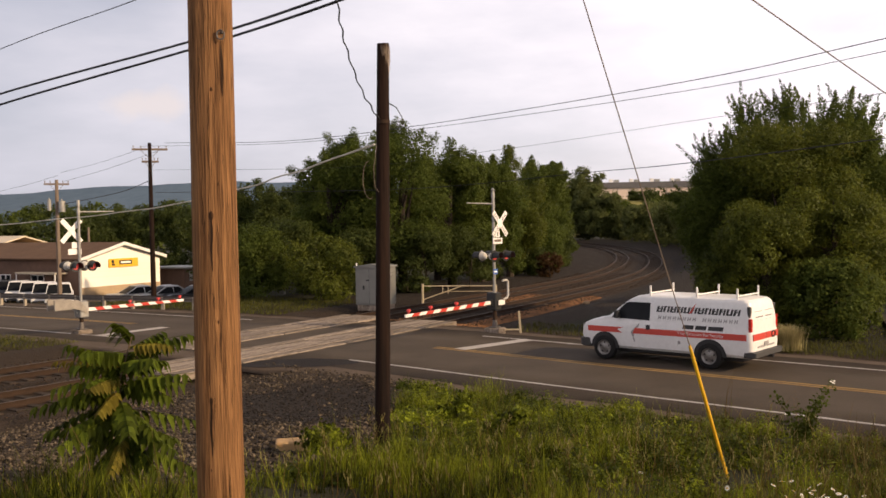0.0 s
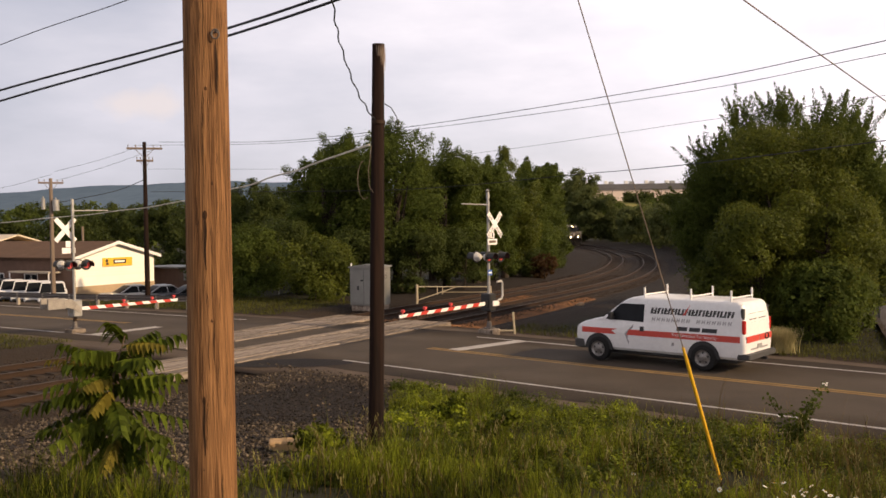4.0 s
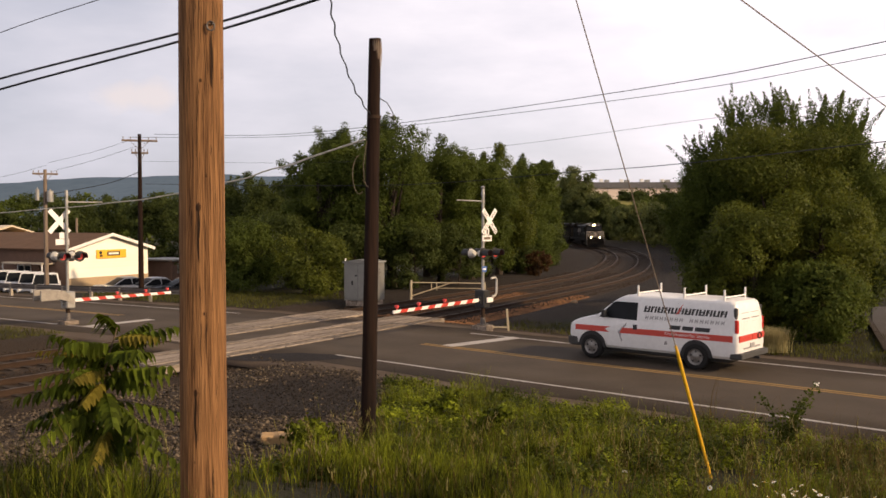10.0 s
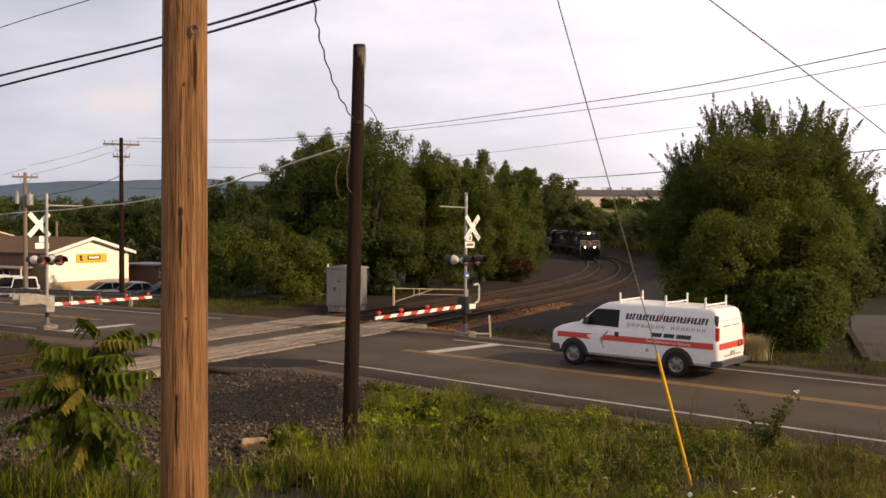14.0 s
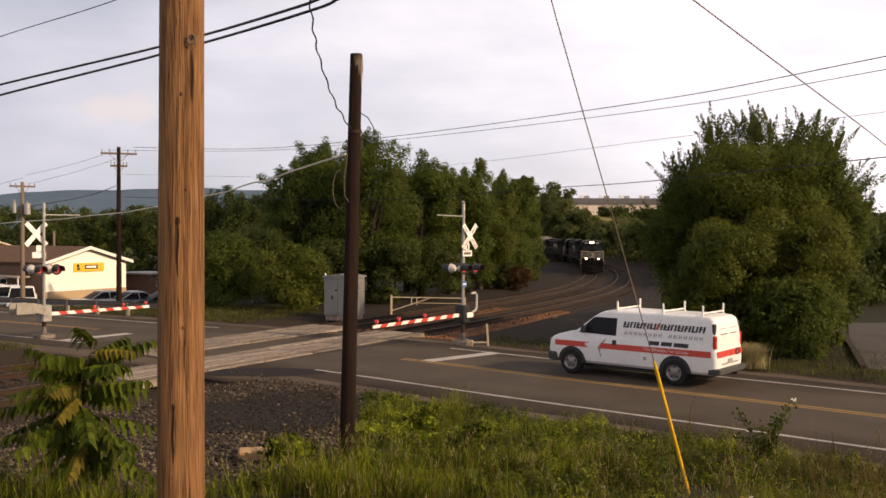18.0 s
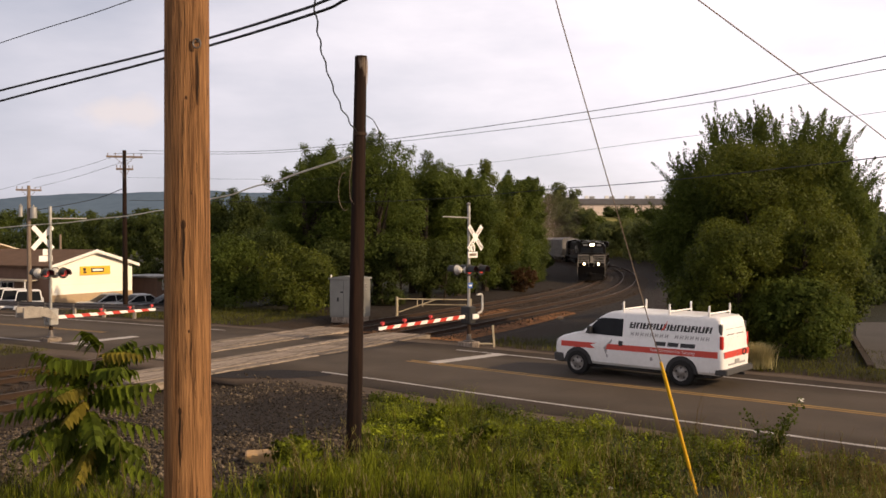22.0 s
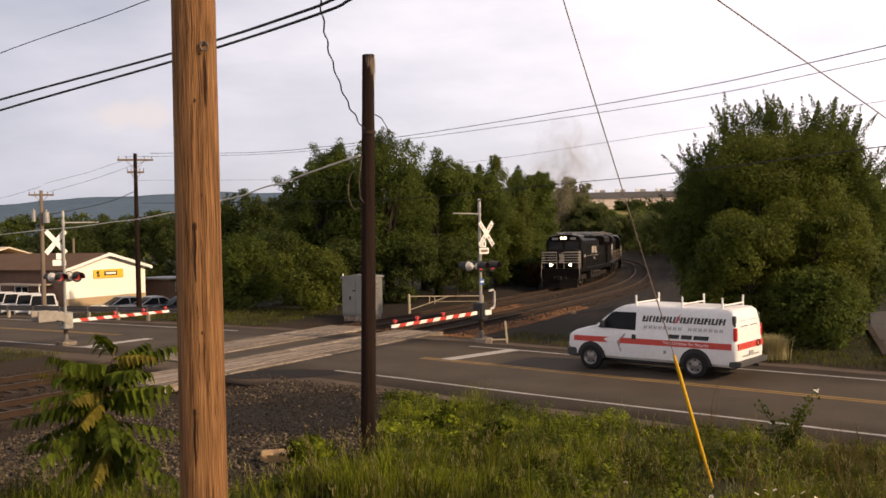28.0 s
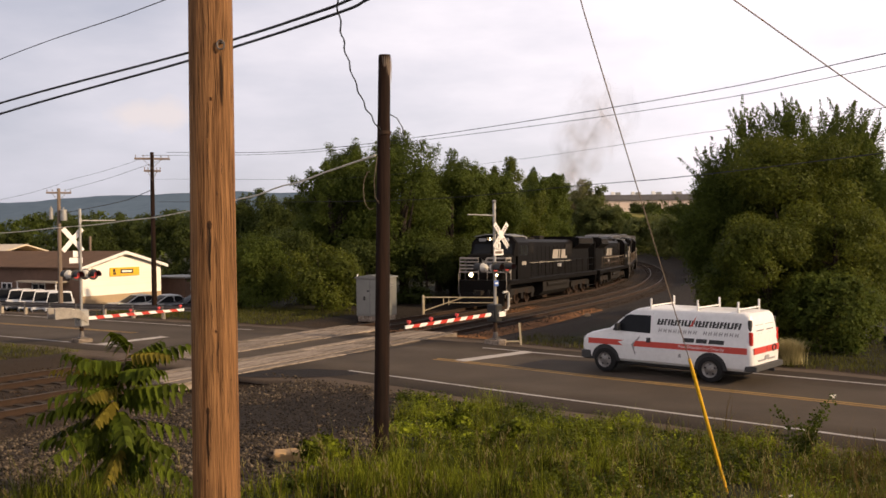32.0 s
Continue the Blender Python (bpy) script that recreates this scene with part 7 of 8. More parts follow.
        part("plough_edge", Shape().box(10.50, 10.55, -0.95, 0.95, 1.36, 1.46), Wt, root, "white handhold bar", smooth=0)
    for e in (1, -1):
        part("coupler", Shape().box(e * 10.5, e * 11.12, -0.13, 0.13, 0.74, 1.0, 0.04).box(e * 10.98, e * 11.16, -0.2, 0.16, 0.70, 1.04, 0.04), D, root, "cast steel coupler")
        part("pilot", Shape().box(e * 10.42, e * 10.56, -1.45, 1.45, 0.85, 1.62, 0.02), K, root)
        for k in (-0.5, -0.4, 0.4, 0.5):
            part("air_hose", Shape().tube([(e * 10.55, k, 1.05), (e * 10.72, k, 0.85), (e * 10.72, k * 0.9, 0.55)], 0.022, 5), M["rubber"], root)
    sets = []
    for x in (6.85, -6.85):
        sets += bogie(root, x, (-2.0, 0.0, 2.0))[1]
    # parts above 3 m flattened and lengths stretched to fit the camera's view
    for ob in root.children_recursive:
        if ob.type == "MESH" and ob.parent and "bogie" not in ob.parent.name:
            for v in ob.data.vertices:
                v.co.x *= stretch
                if v.co.z > 3.0:
                    v.co.z = 3.0 + (v.co.z - 3.0) * 0.88
    return root, sets


def hopper_car():
    root = thing("hopper_car", Matrix(), "pale grey covered hopper wagon behind the locomotives", "railway wagon", "train")
    G = M["hopper"]
    body = Shape().prism([(-8.3, 2.6), (-8.3, 4.35), (8.3, 4.35), (8.3, 2.6), (6.6, 1.25), (-6.6, 1.25)], 1, -1.5, 1.5)
    part("body", body, G, root, "grey steel body", smooth=0)
    part("roof", Shape().prism([(-1.55, 4.33), (-1.3, 4.55), (0, 4.66), (1.3, 4.55), (1.55, 4.33)], 0, -8.4, 8.4), G, root)
    part("roof_walk", Shape().box(-8.4, 8.4, -0.35, 0.35, 4.70, 4.76), M["galv"], root)
    for i in range(5):
        part("hatch", Shape().box(-6.6 + 3.3 * i - 0.9, -6.6 + 3.3 * i + 0.9, -0.32, 0.32, 4.62, 4.74, 0.03), G, root)
    part("sill", Shape().box(-9.0, 9.0, -1.5, -1.3, 1.05, 1.32, 0.02).box(-9.0, 9.0, 1.3, 1.5, 1.05, 1.32, 0.02).box(-9.0, 9.0, -0.3, 0.3, 0.8, 1.1, 0.02), G, root)
    rib = Shape().box(-0.06, 0.06, -0.03, 0.03, 1.3, 4.33, 0.01).mesh("rib", G, 0)
    for i in range(17):
        for s in (1, -1):
            part("rib", rib, None, root, m=pose(-6.4 + 0.8 * i, s * 1.53, 0))
    for x in (-4.6, 0, 4.6):
        part("discharge_chute", Shape().rings([ring_at(1.3, x - 1.9, x + 1.9, 1.2, 0.05, 2), ring_at(0.55, x - 0.6, x + 0.6, 0.7, 0.05, 2), ring_at(0.4, x - 0.6, x + 0.6, 0.7, 0.05, 2)]), G, root)
    for e in (1, -1):
        ld = Shape()
        for s in (1, -1):
            ld.cyl((e * 8.9, s * 1.4, 1.1), (e * 8.9, s * 1.4, 4.4), 0.03, None, 6)
            ld.cyl((e * 8.9, s * 1.4, 4.4), (e * 8.3, s * 1.4, 4.5), 0.03, None, 6)
        for k in range(8):
            ld.cyl((e * 8.9, 0.9, 1.3 + 0.4 * k), (e * 8.9, 1.4, 1.3 + 0.4 * k), 0.015, None, 5)
        part("end_ladder", ld, G, root)
        part("coupler", Shape().box(e * 9.0, e * 9.4, -0.13, 0.13, 0.74, 1.0, 0.04), M["locodirt"], root)
    sets = []
    for x in (6.9, -6.9):
        sets += bogie(root, x, (-0.9, 0.9))[1]
    return root, sets


def distance(t):
    """How far along the track the train's front stands at t seconds."""
    late = t - 25.8
    return 182.82 - 4.6574 * t - 0.02661 * t * t + 0.000647 * t ** 3 - 0.25 * (math.sqrt(late * late + 1.0) + late)


def ride_pose(s_mid, half):
    """A vehicle's pose with its truck centres on the track."""
    p, q = on_track(s_mid - half, 0, RIDE), on_track(s_mid + half, 0, RIDE)
    d = (p - q).normalized()
    side = Vector((0, 0, 1)).cross(d).normalized()
    up = d.cross(side)
    m = Matrix((d, side, up)).transposed().to_4x4()
    m.translation = (p + q) / 2
    return m


TRAIN = []
back = 0.0
for k, (make, length, half) in enumerate(((lambda: locomotive(True), 22.3, 6.85), (lambda: locomotive(False, 1.09), 24.9, 6.85), (lambda: locomotive(False, 1.09), 24.9, 6.85), (hopper_car, 18.8, 6.9), (hopper_car, 18.8, 6.9), (hopper_car, 18.8, 6.9))):
    ob, sets = make()
    TRAIN.append((ob, sets, back + length / 2, half))
    back += length + 0.05


def smoke():
    """Thin brown exhaust: wispy curved veils that thin out to nothing at their rims."""
    m = bpy.data.materials.new("exhaust_haze")
    m.use_nodes = True
    nt = m.node_tree
    nt.nodes.clear()
    n, l = nt.nodes.new, nt.links.new
    out, mx, tr, df = n("ShaderNodeOutputMaterial"), n("ShaderNodeMixShader"), n("ShaderNodeBsdfTransparent"), n("ShaderNodeBsdfDiffuse")
    co, nz, mr, gr, ml = n("ShaderNodeTexCoord"), n("ShaderNodeTexNoise"), n("ShaderNodeMapRange"), n("ShaderNodeTexGradient"), n("ShaderNodeMath")
    df.inputs[0].default_value = (0.23, 0.19, 0.165, 1)
    nz.inputs["Scale"].default_value, nz.inputs["Detail"].default_value = 1.6, 4
    gr.gradient_type, ml.operation = "SPHERICAL", "MULTIPLY"
    mr.inputs[1].default_value, mr.inputs[2].default_value, mr.inputs[3].default_value, mr.inputs[4].default_value = 0.26, 0.72, 0.0, 0.60
    mp = n("ShaderNodeMapping")
    mp.inputs["Location"].default_value, mp.inputs["Scale"].default_value = (-1, -1, -1), (2, 2, 2)
    l(co.outputs["Generated"], mp.inputs[0])
    l(mp.outputs[0], nz.inputs["Vector"]), l(mp.outputs[0], gr.inputs[0]), l(nz.outputs["Fac"], mr.inputs[0])
    l(mr.outputs[0], ml.inputs[0]), l(gr.outputs["Fac"], ml.inputs[1]), l(ml.outputs[0], mx.inputs[0])
    l(tr.outputs[0], mx.inputs[1]), l(df.outputs[0], mx.inputs[2]), l(mx.outputs[0], out.inputs[0])
    root = thing("exhaust_smoke", Matrix(), "faint brown exhaust smoke drifting over the locomotive", "smoke", "train")
    puffs = []
    for i, rad in enumerate((9.5, 9.0, 8.0, 7.2, 6.4, 5.6)):
        vs, fs, k = [], [], 14
        for a in range(k + 1):
            for b in range(k + 1):
                u, v = 2 * a / k - 1, 2 * b / k - 1
                vs.append((u * rad, rad * 0.22 * noise.noise(Vector((u * 1.3, v * 1.3, 7.1 * i))), v * rad))
        fs = [(a * (k + 1) + b, (a + 1) * (k + 1) + b, (a + 1) * (k + 1) + b + 1, a * (k + 1) + b + 1) for a in range(k) for b in range(k)]
        puffs.append(part("puff", fast_mesh("puff", vs, fs, m, True), None, root))
    return root, puffs


SMOKE, PUFFS = smoke()


def motions():
    times = [0.5 * i for i in range(65)]
    # puffs wait hidden behind the woods, then rise rightwards, placed to fit the camera's view
    for i, puff in enumerate(PUFFS):
        born = 16.0 + 1.7 * i
        rows = []
        for t in range(33):
            age = max(0.0, t - born)
            p = Vector((20.0 + 0.75 * age - 0.9 * (i % 3), 182 + 2.5 * i, -5.0 + 2.1 * age))
            rows.append((t, Matrix.Translation(p) @ Matrix.Rotation(radians(7 * i + 1.2 * age), 4, "Z")))
        walk(puff, rows)
    for k, (ob, sets, mid, half) in enumerate(TRAIN):
        turn = Matrix.Rotation(math.pi, 4, "Z") if k in (1, 2) else Matrix()      # the trailing engines run tail first
        walk(ob, [(t, ride_pose(distance(t) + mid, half) @ turn) for t in times])
        fine = [0.1 * i for i in range(321)]
        for ws, a in sets if k < 3 else ():
            walk(ws, [(t, Matrix.Translation((a, 0, 0.5)) @ Matrix.Rotation((distance(0) - distance(t)) / 0.5 * (-1 if k in (1, 2) else 1), 4, "Y")) for t in fine])


# ---------------------------------------------------------------- foreground plants and stones
def blades(points, hgt, wid, lean, r, seg=3):
    """Grass blades as bent tapering strips; points (n, 3)."""
    n = len(points)
    a = r.uniform(0, 2 * math.pi, n)
    d = np.stack([np.cos(a), np.sin(a), 0 * a], 1)
    b = np.stack([-np.sin(a), np.cos(a), 0 * a], 1)
    k = r.uniform(0.15, 1.0, n)[:, None] * lean
    h = hgt[:, None]
    vs = []
    for i in range(seg + 1):
        u = i / seg
        c = points + np.array([0, 0, 1.0]) * h * (u - 0.18 * k * u * u) + d * h * k * u * u
        w = wid[:, None] * (1 - u) ** 0.7 * 0.5 + 0.0005
        vs += [c - b * w, c + b * w]
    v = np.stack(vs, 1).reshape(-1, 3)
    m = 2 * (seg + 1)
    base = np.arange(n)[:, None] * m
    f = np.concatenate([base + np.array([[2 * i, 2 * i + 1, 2 * i + 3, 2 * i + 2]]) for i in range(seg)], 0)
    return v, f


def field_noise(x, y, s, off=0.0):
    """A soft patchy field between about -1 and 1."""
    a = np.sin(x * s * 2.1 + off + 1.7 * np.sin(y * s * 1.3 + off)) + np.sin(y * s * 2.6 - off + 1.4 * np.sin(x * s * 1.7 - off))
    b = np.sin(x * s * 5.3 + 2.0 * np.sin(y * s * 4.1 + off)) * 0.5
    return (a + b) * 0.4


def on_bank(x, y):
    lat, _ = lateral(ROAD_LINE, x, y)
    return (lat < -6.15) & ~inside(GRAVEL, x, y)


def scatter_bank(n, seed, y0=4.5, y1=27.0, power=1.0):
    """Points on the near bank within the width that is seen, thinning with distance."""
    r = rng(seed)
    y = y0 + (y1 - y0) * r.uniform(0, 1, n) ** power
    x = (r.uniform(-0.56, 0.60, n)) * (y + 1.0)
    ok = on_bank(x, y)
    return x[ok], y[ok], r


def grass():
    # blades stand in tufts; the turf between is coloured dark like shadowed gaps
    x, y, r = scatter_bank(10500, 11, power=1.1)
    tall = np.repeat(r.lognormal(0, 0.28, len(x)), 17)
    x, y = np.repeat(x, 17), np.repeat(y, 17)
    x, y = x + r.normal(0, 0.055, len(x)), y + r.normal(0, 0.055, len(y))
    ok = on_bank(x, y)
    x, y, tall = x[ok], y[ok], tall[ok]
    f1 = field_noise(x, y, 0.55)
    edge = r.uniform(0, 1, len(x)) < (0.55 + 0.9 * (f1 + 0.25)) * np.where(y > 12.5, 0.62, 1.0)
    x, y, f1, tall = x[edge], y[edge], f1[edge], tall[edge]
    dry = np.clip((x - 4.2) / 3.0, 0, 1) * 0.5 + 0.02 + 0.06 * np.clip(field_noise(x, y, 0.9, 7), 0, 1)
    pick = r.uniform(0, 1, len(x)) < dry
    z = height(x, y)
    for mask, mt, lb, hh in ((~pick, "grass", "lush green grass and weeds on the bank", 0.24), (pick, "grass_dry", "dry tawny grass stems on the bank", 0.34)):
        p = np.stack([x, y, z - 0.02], 1)[mask]
        h = hh * (0.55 + 0.9 * r.uniform(0, 1, len(p)) ** 1.5) * (1 + 0.8 * np.clip(f1[mask], -0.5, 0.8)) * tall[mask]
        v, f = blades(p, h, r.uniform(0.006, 0.013, len(p)), 0.75, r, 2)
        tagged(part("grass", fast_mesh("grass", v, f, M[mt]), None), lb, "grass", kind="stuff")
    # thin verges: beyond the road, by the signals, before the shrubs
    for k, (x0, x1, y0, y1, n, cond, mt, hh) in enumerate(((3, 24, 24, 42, 24000, lambda la: (la > 5.3) & (la < 8.2), "grass_verge", 0.20), (-27, -11, 28, 44, 34000, lambda la: (la < -5.4) & (la > -9.0), "grass_verge", 0.14),
                                                            (-20, -3.5, 44, 58, 18000, lambda la: (la > 5.6) & (la < 13), "grass_verge", 0.24), (-70, -12, 44, 80, 6000, lambda la: (la > 5.2) & (la < 8), "grass_dry", 0.25), (9, 26, 28, 48, 22000, lambda la: (la > 6.0) & (la < 13), "grass_verge", 0.14))):
        r2 = rng(40 + k)
        xx, yy = r2.uniform(x0, x1, n), r2.uniform(y0, y1, n)
        la, _ = lateral(ROAD_LINE, xx, yy)
        tl, _ = lateral(TRACK[:, :2], xx, yy)
        ok = cond(la) & (np.abs(tl - GAP / 2) > 6.5)
        xx, yy = xx[ok], yy[ok]
        p = np.stack([xx, yy, height(xx, yy) - 0.02], 1)
        v, f = blades(p, hh * r2.uniform(0.5, 1.3, len(p)), r2.uniform(0.012, 0.03, len(p)), 0.6, r2, 2)
        tagged(part("grass", fast_mesh("grass", v, f, M[mt]), None), "rough verge grass beside the road", "grass", kind="stuff")


def weeds():
    """Broad-leaved weeds in clumps."""
    for n, seed, mt, y0, y1, size, hh, lb in ((1900, 21, "leaf_weed", 11, 27, 0.062, 0.27, "clumps of broad-leaved green weeds"), (1300, 22, "leaf_light", 11, 27, 0.055, 0.30, "clumps of light green weeds"), (800, 24, "leaf_herb", 10, 27, 0.075, 0.24, "clumps of dark broad-leaved weeds"), (110, 23, "leaf_weed", 5, 12, 0.05, 0.28, "clumps of broad-leaved green weeds")):
        x, y, r = scatter_bank(n, seed, y0, y1)
        pos, nrm = [], []
        lush = field_noise(x, y, 0.8, seed)
        keep = r.uniform(-0.7, 0.5, len(x)) < lush
        x, y, lush = x[keep], y[keep], lush[keep]
        for a, b, z, lu in zip(x, y, height(x, y), lush):
            k = r.randint(50, 105)
            hgt = hh * r.uniform(0.5, 1.25) * (1.0 + 0.45 * lu) * (0.55 if b < 15.5 and a < 1.5 else 1.0)
            rad = r.uniform(0.12, 0.32)
            q = r.normal(0, 1, (k, 3))
            q /= np.linalg.norm(q, axis=1)[:, None]
            p = q * np.array([rad, rad, hgt * 0.5]) * r.uniform(0.5, 1.0, (k, 1)) + np.array([a, b, z + hgt * 0.5])
            pos.append(p), nrm.append(q + np.array([0, 0, 0.8]))
        v, f = leaf_cards(np.vstack(pos), np.vstack(nrm), size, r, 0.1, 0.6)
        tagged(part("weeds", fast_mesh("weeds", v, f, M[mt]), None), lb, "weeds", kind="stuff")
    # a fuller bush by the dark pole and one at its left
    for i, (a, b, h, rd) in enumerate(((1.05, 15.2, 0.62, 0.38), (-1.66, 12.3, 0.5, 0.36), (0.2, 17.6, 0.6, 0.5))):
        tree("weed_bush", a, b, h, rd, "leaf_weed", 620 + i, leaf=0.07, n=900, lobes=10, low=0.0, label="low bushy green weed on the bank", category="weed", group="weed bushes", thick=0.012)


def tall_weed():
    x, y = 6.35, 16.0
    root = thing("tall_weed", pose(x, y, Z(x, y)), "tall leaning weed with small leaves and pale flower tip", "weed")
    r = rng(31)
    st, pos, nrm = Shape(), [], []
    for k in range(9):
        a = r.uniform(-0.3, 0.3) if k else 0.0
        tip = Vector((0.50 + 0.1 * k * (-1) ** k, a, 1.22 - 0.07 * k)) if k == 0 else Vector((r.uniform(-0.55, 0.35), r.uniform(-0.3, 0.3), r.uniform(0.5, 0.95)))
        pts = [Vector((0, 0, 0)), Vector((tip.x * 0.2, tip.y * 0.3, tip.z * 0.45)), Vector((tip.x * 0.55, tip.y * 0.7, tip.z * 0.8)), tip]
        st.tube(pts, [0.008, 0.006, 0.004, 0.002], 5)
        for i in range(95):
            u = r.uniform(0.25, 1.0)
            j = min(2, int(u * 3))
            c = pts[j].lerp(pts[j + 1], u * 3 - j)
            pos.append(np.array(c) + r.normal(0, 0.05, 3)), nrm.append(r.normal(0, 1, 3) + np.array([0, 0, 0.6]))
    part("stem", st, M["stem"], root)
    v, f = leaf_cards(np.array(pos), np.array(nrm), 0.06, r)
    part("leaves", fast_mesh("leaves", v, f, M["leaf_herb"]), None, root)
    fl = Shape()
    for k in range(10):
        c = Vector((0.50 + r.uniform(-0.05, 0.05), r.uniform(-0.03, 0.03), 1.22 + r.uniform(-0.02, 0.03)))
        fl.cyl(c, c + Vector((0.012, 0, 0.012)), 0.018, 0.006, 6)
    part("flower_tip", fl, M["petal"], root, "cream flower tip")


def dry_stems():
    r = rng(33)
    sh, hd = Shape(), Shape()
    n = 0
    while n < 430:
        y = r.uniform(8.0, 15)
        x = (r.uniform(0.20, 0.58) if n < 150 else r.uniform(-0.30, 0.56)) * y
        if not bool(on_bank(np.array([x]), np.array([y]))[0]):
            continue
        z, h = Z(x, y), r.uniform(0.5, 0.95) if n < 150 else r.uniform(0.34, 0.60)
        a, b = r.uniform(-0.2, 0.2), r.uniform(-0.2, 0.2)
        sh.tube([(x, y, z), (x + a * 0.3, y + b * 0.3, z + h * 0.5), (x + a, y + b, z + h)], [0.004, 0.003, 0.0018], 4)
        for k in range(4):
            q = Vector((x + a * (1 - 0.05 * k) + r.uniform(-0.02, 0.02), y + b + r.uniform(-0.02, 0.02), z + h * (1 - 0.05 * k)))
            hd.cyl(q, q + Vector((r.uniform(-0.02, 0.02), 0, 0.045)), 0.0062, 0.002, 4)
        n += 1
    tagged(part("dry_stems", sh, M["grass_dry"], None), "thin weed stems standing above the bank's grass", "weeds", kind="stuff")
    tagged(part("seed_heads", hd, M["plume"], None), "small pale seed heads on thin stems", "weeds", kind="stuff")


def daisies():
    r = rng(35)
    petals = Shape()
    for k in range(12):
        a = 2 * math.pi * k / 12
        c, s = math.cos(a), math.sin(a)
        petals.add([(0.006 * c, 0.006 * s, 0), (0.02 * c - 0.006 * s, 0.02 * s + 0.006 * c, 0.003), (0.030 * c, 0.030 * s, -0.002), (0.02 * c + 0.006 * s, 0.02 * s - 0.006 * c, 0.003)], [(0, 1, 2, 3)])
    pm = petals.mesh("petals", M["petal"], 0)
    eye = Shape().cyl((0, 0, -0.004), (0, 0, 0.006), 0.009, 0.006, 8).mesh("flower_centre", M["yellow"], 0)
    n = 0
    while n < 46:
        if n < 43:
            y, q = r.uniform(7.8, 9.6), r.uniform(0.355, 0.50)
        else:
            y, q = r.uniform(8, 17), r.uniform(-0.02, 0.5)
        x = q * y
        if not bool(on_bank(np.array([x]), np.array([y]))[0]):
            continue
        h = r.uniform(0.38, 0.55)
        root = thing("daisy", pose(x, y, Z(x, y), 0, 0, r.uniform(0, 360)), "white oxeye daisy on a thin stem", "flower", "daisies in the grass")
        part("stem", Shape().tube([(0, 0, 0), (0.02, 0, h * 0.6), (0, 0, h)], 0.002, 4), M["stem"], root)
        part("petals", pm, None, root, m=pose(0, 0, h, r.uniform(10, 60), 0, 0))
        part("flower_centre", eye, None, root, m=pose(0, 0, h, 30, 0, 0))
        n += 1


